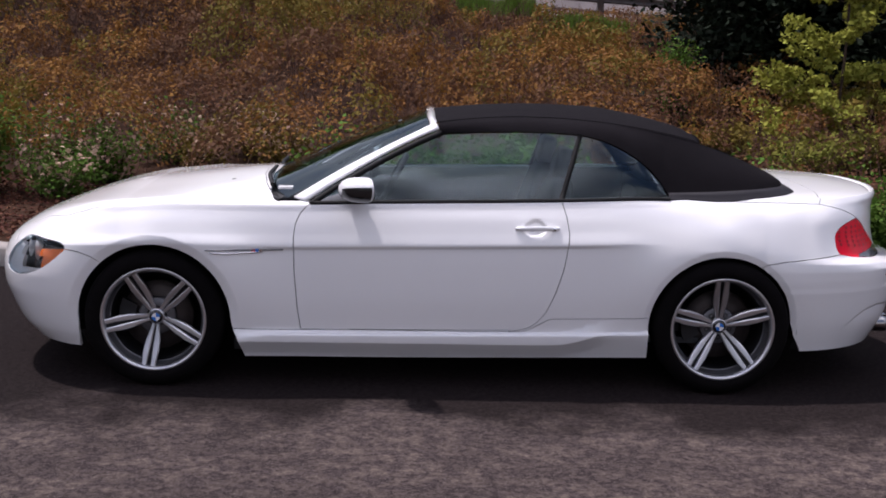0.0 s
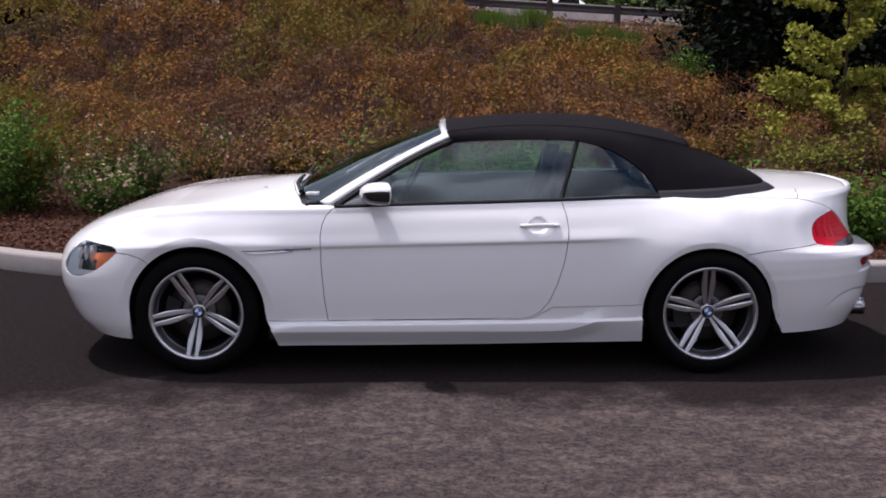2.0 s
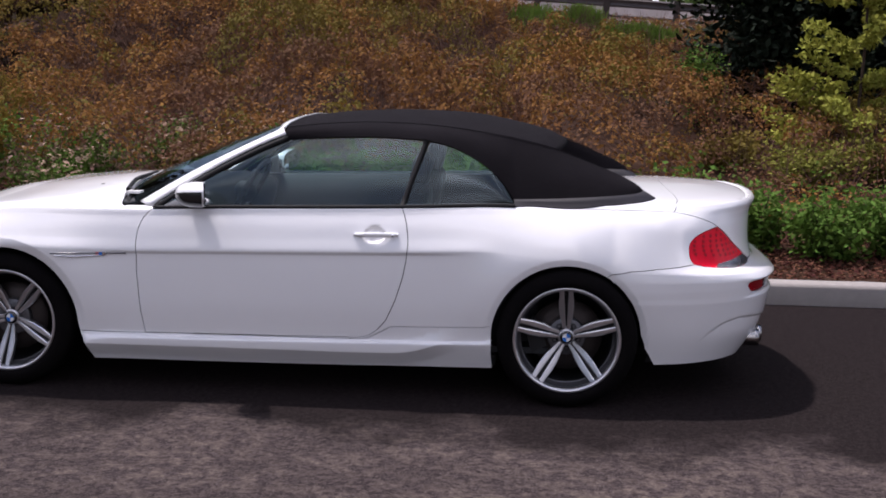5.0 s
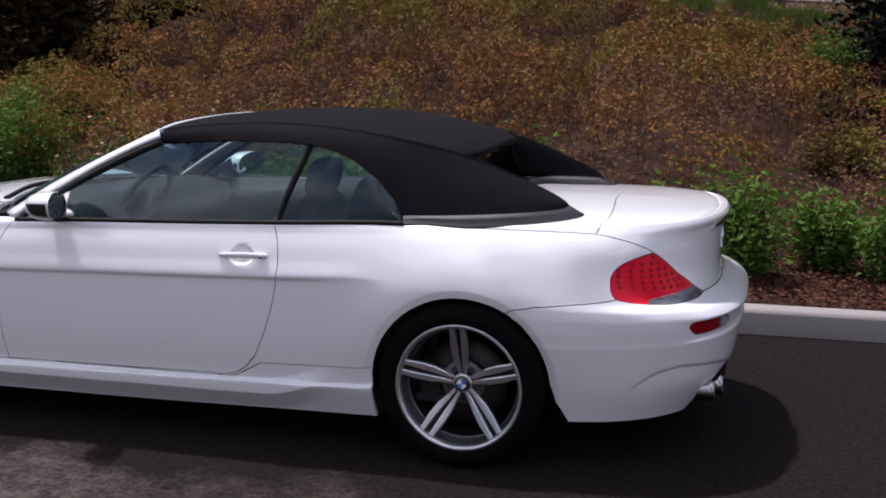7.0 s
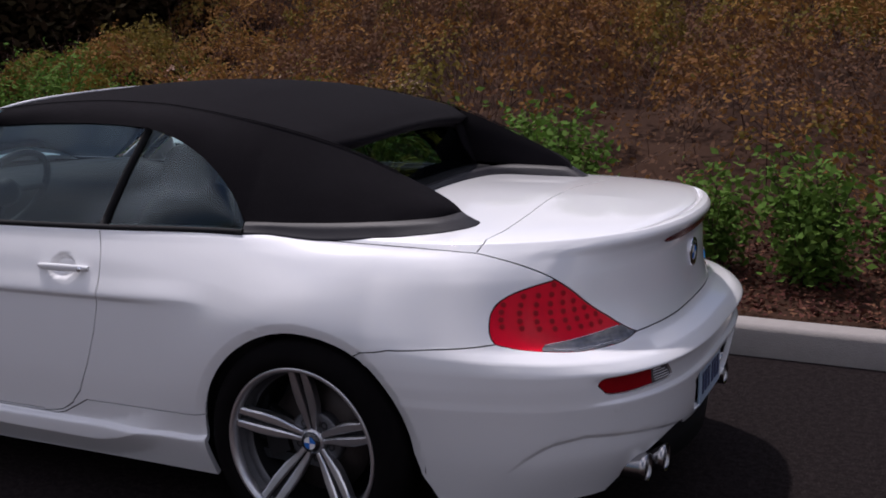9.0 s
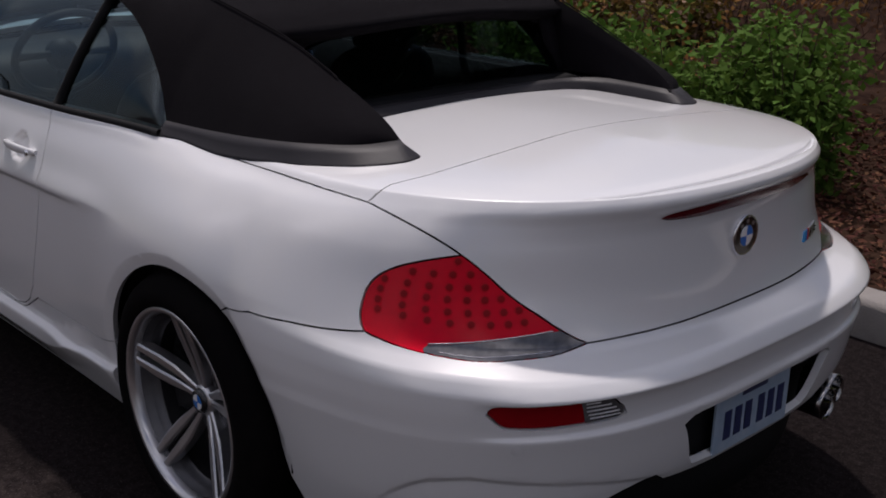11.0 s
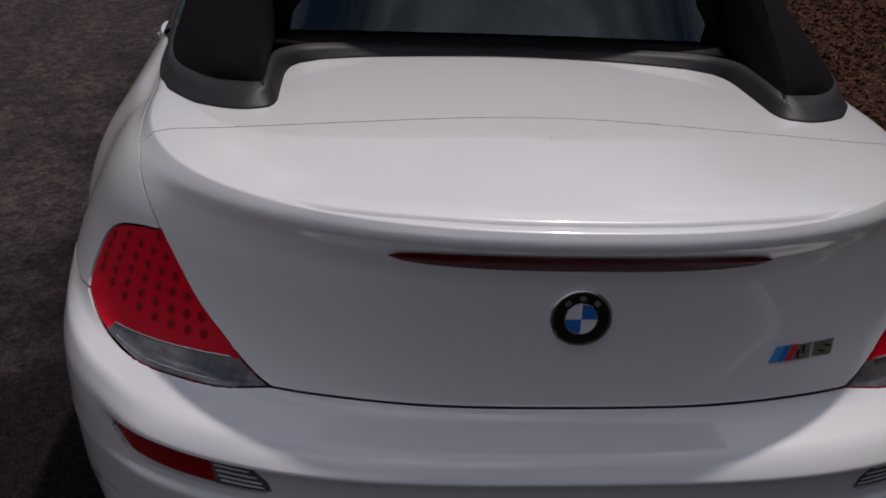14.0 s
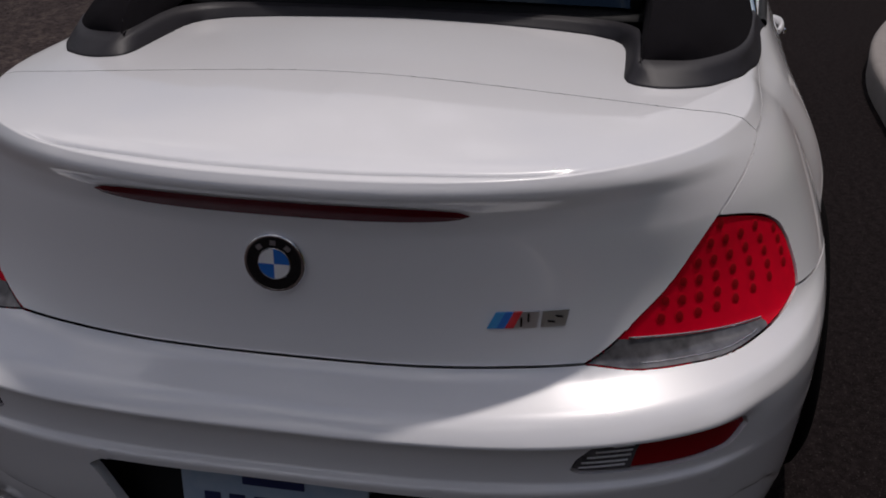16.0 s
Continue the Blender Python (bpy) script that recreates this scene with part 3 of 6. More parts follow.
def sort_faces(bm):
    """The name of the panel that each face of the net belongs to."""
    groups = {}
    for f in bm.faces:
        c = f.calc_center_median()
        p = (c.x / SCALE_U, c.y)
        x = shell([p[0]], [p[1]])[0][0]
        if inside(ARCH_F, p) or inside(ARCH_R, p):
            continue
        if p[0] > 2.2 and (inside(TAIL_CUT, p) or inside(PLATE_CUT, p)):
            continue
        if inside(LAMP, p):
            k = "tail_lamp"
        elif inside(REFLECTOR, p):
            k = "reflector"
        elif inside(TRUNK, p):
            k = "trunk_lid"
        elif inside(TONNEAU, p):
            k = "tonneau_cover"
        elif inside(BUMPER_R, p):
            k = "rear_bumper"
        elif inside(LIGHT_F, p):
            k = "headlight"
        elif inside(HOOD, p):
            k = "hood"
        elif inside(BUMPER_F, p) and p[0] < 1.1:
            k = "front_bumper"
        elif inside(SILL, p):
            k = "side_skirt"
        elif inside(DOOR, p):
            k = "door" if p[1] < DOOR_TOP else ""
        elif p[1] > 12.75 and x > -0.86:
            k = ""
        elif x < -0.6:
            k = "front_fender"
        else:
            k = "rear_quarter"
        if k:
            groups.setdefault(k, []).append(f)
    return groups


def shell_normals(u, v):
    """Outward normals of the half y >= 0."""
    a = shell(np.minimum(u + 0.0008, 3), v) - shell(np.maximum(u - 0.0008, 0), v)
    b = shell(u, np.minimum(v + 0.012, 15)) - shell(u, np.maximum(v - 0.012, 0))
    n = np.cross(b, a)
    return n / (np.linalg.norm(n, axis=1)[:, None] + 1e-12)


def panel(faces, sides, gap=0.0021, lip=0.018, sink=0.0, thick=True):
    """A panel from faces of the net: laid on the shell, drawn in by half a gap and turned inwards along its edge."""
    index, polys = {}, []
    for f in faces:
        polys.append([index.setdefault(v, len(index)) for v in f.verts])
    uvs = np.array([(v.co.x / SCALE_U, v.co.y) for v in index])
    base, norm = shell(uvs[:, 0], uvs[:, 1]), shell_normals(uvs[:, 0], uvs[:, 1])
    bm = bmesh.new()
    out = bm.verts.layers.float_vector.new("outward")
    edge_face = bm.faces.layers.int.new("edge_face")
    for s in sides:
        vs = []
        for p, n in zip(base * (1, s, 1), norm * (1, s, 1)):
            w = bm.verts.new(p)
            w[out] = n
            vs.append(w)
        for poly in polys:
            ring = [vs[i] for i in (poly if s < 0 else poly[::-1])]
            try:
                bm.faces.new(ring)
            except ValueError:
                pass
    bmesh.ops.remove_doubles(bm, verts=bm.verts, dist=5e-4)
    bmesh.ops.dissolve_degenerate(bm, dist=1e-4, edges=bm.edges)
    # leave out stray chips beside the panel
    groups, seen = [], set()
    for f in bm.faces:
        if f in seen:
            continue
        heap, patch = [f], []
        seen.add(f)
        while heap:
            g = heap.pop()
            patch.append(g)
            for e in g.edges:
                for h in e.link_faces:
                    if h not in seen:
                        seen.add(h)
                        heap.append(h)
        groups.append((sum(g.calc_area() for g in patch), patch))
    whole = sum(a for a, g in groups)
    chips = [g for a, patch in groups if a < 0.04 * whole for g in patch]
    if chips:
        bmesh.ops.delete(bm, geom=chips, context="FACES")
    bm.normal_update()
    probe = max(bm.faces, key=lambda f: f.calc_area())
    if probe.normal.dot(probe.verts[0][out]) < 0:
        bmesh.ops.reverse_faces(bm, faces=bm.faces)
        bm.normal_update()
    rim = [e for e in bm.edges if len(e.link_faces) == 1]
    pull = {}
    for e in rim:
        l = e.link_loops[0]
        way = l.link_loop_next.vert.co - l.vert.co
        n = (l.vert[out] + l.link_loop_next.vert[out]).cross(way)
        for v in e.verts:
            pull.setdefault(v, Vector())
            pull[v] += n
    for v, n in pull.items():
        if n.length > 1e-9:
            v.co += n.normalized() * gap
    if sink:
        for v in bm.verts:
            v.co -= v[out] * sink
    if thick:
        res = bmesh.ops.extrude_edge_only(bm, edges=rim)
        for g in res["geom"]:
            if isinstance(g, bmesh.types.BMVert):
                g.co -= g[out] * lip
            elif isinstance(g, bmesh.types.BMFace):
                g[edge_face] = 1
    return bm


# ---- the car ----
car = new("car")
tagged(car, "white two-door convertible with closed black canvas roof, beside the kerb", "car")
net = cut_net()
panels = sort_faces(net)
both = ("hood", "front_bumper", "rear_bumper", "trunk_lid", "tonneau_cover")
made = {}
for key in ("hood", "front_bumper", "rear_bumper", "trunk_lid", "tonneau_cover", "front_fender", "door", "rear_quarter", "side_skirt"):
    for sides in ([(-1, 1)] if key in both else [(-1,), (1,)]):
        made[key, sides[0]] = part(key, panel(panels[key], sides), PAINT, car)


def bm_box(bm, x0, x1, y0, y1, z0, z1, bevel=0.0):
    vs = [bm.verts.new((x, y, z)) for x in (x0, x1) for y in (y0, y1) for z in (z0, z1)]
    fs = [bm.faces.new([vs[i] for i in q]) for q in ((0, 1, 3, 2), (4, 6, 7, 5), (0, 4, 5, 1), (2, 3, 7, 6), (0, 2, 6, 4), (1, 5, 7, 3))]
    if bevel:
        es = list({e for f in fs for e in f.edges})
        bmesh.ops.bevel(bm, geom=es, offset=bevel, segments=3, affect="EDGES", profile=0.6)
    return vs


def box(name, x0, x1, y0, y1, z0, z1, material, parent, bevel=0.0, label=""):
    bm = bmesh.new()
    bm_box(bm, x0, x1, y0, y1, z0, z1, bevel)
    bmesh.ops.recalc_face_normals(bm, faces=bm.faces)
    return part(name, bm, material, parent, label, smooth=False)


def loft(name, paths, material, parent, label="", n=40, thick=0.0, smooth=True, mirror=False):
    """A sheet through several paths of 3D points, each first drawn out to n places."""
    rows = []
    for p in paths:
        p = np.array(p, float)
        d = np.r_[0, np.cumsum(np.linalg.norm(np.diff(p, axis=0), axis=1))]
        rows.append(pchip(d / d[-1], p, np.linspace(0, 1, n)))
    v = np.concatenate(rows)
    f = grid_faces(len(rows), n)
    if mirror:
        f = f + [tuple(i + len(v) for i in q[::-1]) for q in f]
        v = np.concatenate([v, v * (1, -1, 1)])
    me = mesh_of(name, v, f, material, smooth)
    ob = part_mesh(name, me, parent, label)
    if thick:
        so = ob.modifiers.new("thickness", "SOLIDIFY")
        so.thickness, so.offset = thick, 0
    return ob


def tube(name, points, radius, material, parent, label="", n=8, closed=False, steps=None):
    pts = np.array(points, float)
    if steps:
        d = np.r_[0, np.cumsum(np.linalg.norm(np.diff(pts, axis=0), axis=1))]
        pts = pchip(d / d[-1], pts, np.linspace(0, 1, steps))
    tang = np.gradient(pts, axis=0)
    if closed:
        tang = np.roll(pts, -1, 0) - np.roll(pts, 1, 0)
    verts = []
    for p, t in zip(pts, tang):
        t = Vector(t).normalized()
        a = t.cross(Vector((0, 0, 1)) if abs(t.z) < 0.9 else Vector((0, 1, 0))).normalized()
        b = t.cross(a)
        verts += [Vector(p) + radius * (math.cos(k) * a + math.sin(k) * b) for k in np.linspace(0, 2 * math.pi, n, endpoint=False)]
    f = []
    m = len(pts)
    for i in range(m if closed else m - 1):
        for j in range(n):
            a, b = i * n + j, ((i + 1) % m) * n + j
            c, d = i * n + (j + 1) % n, ((i + 1) % m) * n + (j + 1) % n
            f.append((a, b, d, c))
    if not closed:
        f += [tuple(range(n))[::-1], tuple(range((m - 1) * n, m * n))]
    return part_mesh(name, mesh_of(name, verts, f, material), parent, label)


def spun(profile, n=64, axis_y=True):
    """Verts and faces of a profile (radius, along) turned round the y axis."""
    v = [(r * math.cos(a), h, r * math.sin(a)) for a in np.linspace(0, 2 * math.pi, n, endpoint=False) for r, h in profile]
    return v, grid_faces(n, len(profile), close_u=True)


# ---- dark structure that shows in the gaps and wheel wells ----
uu, vv = (g.ravel() for g in np.meshgrid(GU[::2], GV[::2], indexing="ij"))
inner = shell(uu, vv)
centre = np.stack([inner[:, 0] * 0.97, inner[:, 1] * 0.965, (inner[:, 2] - 0.5) * 0.95 + 0.49], -1)
keep = []
for q in grid_faces(len(GU[::2]), len(GV[::2])):
    p = (float(np.mean(uu[list(q)])), float(np.mean(vv[list(q)])))
    c = centre[list(q)].mean(0)
    if inside(ARCH_F, p) or inside(ARCH_R, p) or (c[0] > -0.86 and c[0] < 1.5 and p[1] > 12.3):
        continue
    if (c[0] > 1.4 and p[1] > 12.3) or min(math.hypot(c[0] + 1.39, c[2] - 0.337), math.hypot(c[0] - 1.385, c[2] - 0.337)) < 0.40:
        continue
    keep.append(q)
body_v = np.concatenate([centre, centre * (1, -1, 1)])
part_mesh("body_structure", mesh_of("body_structure", body_v, keep + [tuple(i + len(centre) for i in q[::-1]) for q in keep], DARK), car)
box("underbody", -1.02, 1.05, -0.82, 0.82, 0.17, 0.235, DARK, car, 0.02)
box("underbody", -2.05, 2.2, -0.56, 0.56, 0.19, 0.245, DARK, car, 0.02)
for cx in (-1.39, 1.385):
    for s in (-1, 1):
        a = np.linspace(radians(-5), radians(185), 40)
        v = [(cx + 0.395 * math.cos(t), s * y, 0.337 + 0.395 * math.sin(t)) for y in (0.845, 0.55) for t in a]
        v += [(cx + 0.05 * math.cos(t), s * 0.55, 0.337 + 0.05 * math.sin(t)) for t in a]
        part_mesh("wheel_well", mesh_of("wheel_well", v, grid_faces(3, 40), DARK), car)


# ---- wheels ----
def make_wheel(radius, width, turn):
    wheel = new("wheel")
    wheel.parent = car
    R, w = radius, width / 2
    prof = [(0.245, w * 0.80), (0.262, w * 0.97), (0.29, w), (R - 0.03, w * 0.93), (R - 0.012, w * 0.84), (R - 0.002, w * 0.7), (R, w * 0.4), (R, -w * 0.4), (R - 0.012, -w * 0.84), (0.27, -w)]
    v, f = spun(prof, 72)
    part_mesh("tyre", mesh_of("tyre", v, f, TYRE), wheel, "black low-profile rubber tyre")
    prof = [(0.256, w * 0.86), (0.259, w * 0.92), (0.2545, w * 0.955), (0.2455, w * 0.945), (0.2385, w * 0.84), (0.2370, w * 0.74)]
    v, f = spun(prof, 72)
    part_mesh("rim", mesh_of("rim", v, f, ALLOY), wheel, "polished alloy rim")
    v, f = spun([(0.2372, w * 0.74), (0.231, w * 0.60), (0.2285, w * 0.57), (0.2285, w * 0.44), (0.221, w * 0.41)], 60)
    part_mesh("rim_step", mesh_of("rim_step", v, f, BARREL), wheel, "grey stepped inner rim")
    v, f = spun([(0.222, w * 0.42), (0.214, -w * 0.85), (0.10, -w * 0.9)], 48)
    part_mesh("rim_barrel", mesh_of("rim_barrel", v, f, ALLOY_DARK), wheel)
    face = w * 0.80
    for k in range(5):
        a0 = radians(turn + 72 * k)
        for side in (-1, 1):
            # one blade of the paired spoke: from the hub out to the rim
            rows = []
            for r, off, half, dep in ((0.036, 0.0100, 0.0075, -0.054), (0.075, 0.0140, 0.0102, -0.046), (0.12, 0.0198, 0.0142, -0.034), (0.17, 0.0225, 0.0146, -0.018), (0.215, 0.0218, 0.0118, -0.004), (0.240, 0.0215, 0.0115, 0.004)):
                c = side * off
                rows.append([(r, c - half, face + dep - 0.004), (r, c - half * 0.6, face + dep), (r, c + half * 0.6, face + dep), (r, c + half, face + dep - 0.004), (r, c + half * 0.8, face + dep - 0.035), (r, c - half * 0.8, face + dep - 0.035)])
            vs = []
            for row in rows:
                for r, c, h in row:
                    vs.append((r * math.cos(a0) - c * math.sin(a0), h, r * math.sin(a0) + c * math.cos(a0)))
            fs = []
            for i in range(len(rows) - 1):
                for j in range(6):
                    fs.append((i * 6 + j, (i + 1) * 6 + j, (i + 1) * 6 + (j + 1) % 6, i * 6 + (j + 1) % 6))
            part_mesh("spoke", mesh_of("spoke", vs, fs, ALLOY, smooth=False), wheel)
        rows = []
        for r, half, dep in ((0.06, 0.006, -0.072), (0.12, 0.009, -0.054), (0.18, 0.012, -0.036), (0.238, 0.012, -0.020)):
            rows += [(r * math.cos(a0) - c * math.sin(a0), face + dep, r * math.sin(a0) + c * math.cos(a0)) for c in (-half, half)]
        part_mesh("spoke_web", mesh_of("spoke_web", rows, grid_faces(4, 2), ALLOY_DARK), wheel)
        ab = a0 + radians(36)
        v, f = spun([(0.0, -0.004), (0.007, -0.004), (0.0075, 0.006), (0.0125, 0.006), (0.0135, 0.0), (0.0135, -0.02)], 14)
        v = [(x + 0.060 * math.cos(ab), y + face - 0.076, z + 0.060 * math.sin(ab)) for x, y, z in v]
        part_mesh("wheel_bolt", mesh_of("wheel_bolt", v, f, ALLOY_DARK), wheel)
    v, f = spun([(0.0, face - 0.047), (0.033, face - 0.048), (0.040, face - 0.054), (0.044, face - 0.066), (0.046, face - 0.10)], 48)
    part_mesh("hub", mesh_of("hub", v, f, ALLOY), wheel)
    cap = part_mesh("centre_cap", mesh_of("centre_cap", *spun([(0.0, face - 0.039), (0.030, face - 0.040), (0.033, face - 0.047)], 40), BLACK), wheel, "round black cap with blue and white quarters")
    for q in range(4):
        a = np.linspace(radians(90 * q), radians(90 * q + 90), 9)
        vs = [(0, face - 0.0375, 0)] + [(0.020 * math.cos(t), face - 0.0378, 0.020 * math.sin(t)) for t in a]
        part_mesh("quarter", mesh_of("quarter", vs, [(0, i, i + 1) for i in range(1, 9)], (WHITE, BLUE)[q % 2], smooth=False), cap)
    v, f = spun([(0.07, w * 0.1), (0.172, w * 0.1), (0.174, w * 0.02), (0.172, -w * 0.1), (0.07, -w * 0.1)], 56)
    hat = spun([(0.050, w * 0.30), (0.086, w * 0.30), (0.092, w * 0.26), (0.094, w * 0.1)], 48)
    part_mesh("disc_hat", mesh_of("disc_hat", *hat, BARREL), wheel, "grey hat of the brake disc")
    part_mesh("brake_disc", mesh_of("brake_disc", v, f, STEEL), wheel, "worn steel brake disc")
    vs = []
    for y in (w * 0.28, -w * 0.2):
        for r in (0.105, 0.185):
            vs += [(r * math.cos(t), y, r * math.sin(t)) for t in np.linspace(radians(-28), radians(28), 8)]
    fs = [(i, i + 1, i + 9, i + 8) for i in range(7)] + [(16 + i, 24 + i, 25 + i, 17 + i) for i in range(7)] + [(8 + i, 9 + i, 25 + i, 24 + i) for i in range(7)] + [(i, 16 + i, 17 + i, i + 1) for i in range(7)] + [(0, 8, 24, 16), (7, 23, 31, 15)]
    part_mesh("brake_caliper", mesh_of("brake_caliper", vs, fs, ALLOY_DARK, smooth=False), wheel)
    return wheel


for cx, r, wd, ty, ang in ((-1.39, 0.340, 0.255, 0.785, 62), (1.39, 0.338, 0.285, 0.778, 88)):
    for s in (-1, 1):
        wheel = make_wheel(r, wd, ang)
        wheel.matrix_basis = pose(cx, s * ty, r, 0, 0, 180 if s < 0 else 0)


# ---- glasshouse: pillars, panes, roof ----
P_OUT = [(-0.655, 0.812, 0.922), (-0.457, 0.767, 1.050), (-0.264, 0.712, 1.157), (-0.108, 0.668, 1.233), (-0.018, 0.642, 1.270)]
P_MID = [(-0.69, 0.800, 0.925), (-0.47, 0.758, 1.058), (-0.267, 0.705, 1.168), (-0.11, 0.664, 1.243), (-0.022, 0.638, 1.280)]
P_IN = [(-0.72, 0.775, 0.934), (-0.492, 0.734, 1.070), (-0.280, 0.688, 1.181), (-0.120, 0.647, 1.259), (-0.035, 0.618, 1.300)]
for s in (1, -1):
    flip = lambda pts: [(x, s * y, z) for x, y, z in pts]
    loft("windscreen_pillar", [flip(P_OUT), flip(P_MID), flip(P_IN)], PAINT, car, n=30, thick=0.012)
    tube("pillar_seal", flip([(x + 0.012, y + 0.004, z - 0.018) for x, y, z in P_OUT]), 0.015, RUBBER, car, steps=24)
WS_TOP = [(-0.064, 0.622, 1.284), (-0.076, 0.45, 1.309), (-0.080, 0.2, 1.318), (-0.081, 0.0, 1.320)]
HEADER = [(-0.030, 0.600, 1.304), (-0.036, 0.45, 1.318), (-0.036, 0.2, 1.330), (-0.036, 0.0, 1.333)]
HEADER_MID = [(-0.047, 0.613, 1.299), (-0.056, 0.45, 1.318), (-0.058, 0.2, 1.328), (-0.059, 0.0, 1.330)]
loft("windscreen_header", [HEADER, HEADER_MID, [(x + 0.004, y, z + 0.004) for x, y, z in WS_TOP]], PAINT, car, n=24, thick=0.008, mirror=True)
WS_MID = [(-0.46, 0.712, 1.090), (-0.53, 0.45, 1.135), (-0.56, 0.2, 1.14), (-0.565, 0.0, 1.14)]
WS_LOW = [(-0.755, 0.755, 0.928), (-0.88, 0.45, 0.965), (-0.92, 0.2, 0.975), (-0.93, 0.0, 0.975)]
loft("windscreen", [WS_TOP, WS_MID, WS_LOW], GLASS_SCREEN, car, "tinted laminated windscreen", n=20, mirror=True)
loft("cowl", [[(-0.79, 0.76, 0.925), (-0.87, 0.45, 0.962), (-0.925, 0.0, 0.974)], [(-0.83, 0.79, 0.895), (-0.92, 0.45, 0.94), (-0.97, 0.0, 0.96)], [(-0.86, 0.79, 0.86), (-0.95, 0.45, 0.91), (-1.0, 0.0, 0.93)]], RUBBER, car, n=20, mirror=True)
for y0, y1 in ((-0.62, -0.02), (-0.05, 0.5)):
    tube("wiper", [(-0.845, y0, 0.975), (-0.895, (y0 + y1) / 2, 1.0), (-0.90, y1, 1.0)], 0.011, RUBBER, car, steps=12)

BELT = lambda x: (float(curve(SHOULDER_Y, [x])[0]) - 0.012, float(curve(SHOULDER_Z, [x])[0]) + 0.008)
ROOF_EDGE = [(-0.02, 0.640, 1.246), (0.20, 0.636, 1.260), (0.43, 0.635, 1.266), (0.66, 0.645, 1.258), (0.78, 0.66, 1.236), (0.88, 0.675, 1.198), (0.96, 0.693, 1.152), (1.03, 0.710, 1.096), (1.085, 0.728, 1.035), (1.118, 0.742, 0.972)]


def edge_at(x):
    e = np.array(ROOF_EDGE)
    return pchip(e[:, 0], e, [x])[0]


def pillar_at(x):
    e = np.array(P_OUT)
    return pchip(e[:, 0], e, [x])[0]


def pane(name, xs_low, xs_top, material, label):
    for s in (-1, 1):
        rows = []
        for a, b in zip(xs_low, xs_top):
            y0, z0 = BELT(a)
            top = pillar_at(b) if b < -0.012 else edge_at(b)
            rows.append([(a + (b - a) * t, s * (y0 + (top[1] - y0) * t + 0.012 * math.sin(math.pi * t) - 0.008), z0 + (top[2] - z0) * t) for t in np.linspace(0, 1, 8)])
        v = np.concatenate([np.array(r) for r in rows])
        part_mesh(name, mesh_of(name, v, grid_faces(len(rows), 8), material), car, label)


low = np.linspace(-0.62, 0.572, 30)
top = np.linspace(-0.60, 0.672, 30)
pane("door_window", low, top, GLASS, "closed tinted door window")
pane("rear_side_window", np.linspace(0.60, 1.112, 20), np.linspace(0.695, 1.112, 20), GLASS, "closed tinted rear side window")
for s in (-1, 1):
    (y0, z0), t = BELT(0.586), edge_at(0.684)
    tube("window_divider", [(0.586, s * (y0 - 0.004), z0), (0.635, s * ((y0 + t[1]) / 2 + 0.006), (z0 + t[2]) / 2), (0.684, s * t[1], t[2])], 0.014, RUBBER, car, steps=10)
    xs = np.linspace(-0.64, 1.125, 50)
    tube("belt_seal", [(x, s * (BELT(x)[0] + 0.006), BELT(x)[1] - 0.004) for x in xs], 0.011, RUBBER, car)

# canvas roof: side cloth, top cloth and the inner faces of the two rear fins
SEAM = [(-0.03, 0.600, 1.300), (0.2, 0.545, 1.322), (0.4, 0.515, 1.330), (0.6, 0.515, 1.326), (0.8, 0.54, 1.312), (1.0, 0.555, 1.286), (1.2, 0.55, 1.248), (1.38, 0.53, 1.196), (1.55, 0.522, 1.130), (1.670, 0.515, 1.078), (1.734, 0.51, 1.040), (1.757, 0.51, 1.018)]
FOOT = ROOF_EDGE[:-1] + [(1.12, 0.742, 0.985), (1.25, 0.735, 0.988), (1.40, 0.720, 0.994), (1.55, 0.692, 1.002), (1.655, 0.645, 1.007), (1.727, 0.585, 1.011), (1.757, 0.51, 1.016)]
MIDDLE = [(-0.06, 0, 1.328), (0.06, 0, 1.340), (0.22, 0, 1.358), (0.53, 0, 1.371), (0.83, 0, 1.362), (1.0, 0, 1.338), (1.19, 0, 1.298), (1.36, 0, 1.250)]
SEAM_A, FOOT_A, MID_A = np.array(SEAM), np.array(FOOT), np.array(MIDDLE)
roof_v, roof_f = [], []


def sheet(rows):
    at, n = len(roof_v), len(rows[0])
    for r in rows:
        roof_v.extend(r)
    roof_f.extend(tuple(i + at for i in q) for q in grid_faces(len(rows), n))


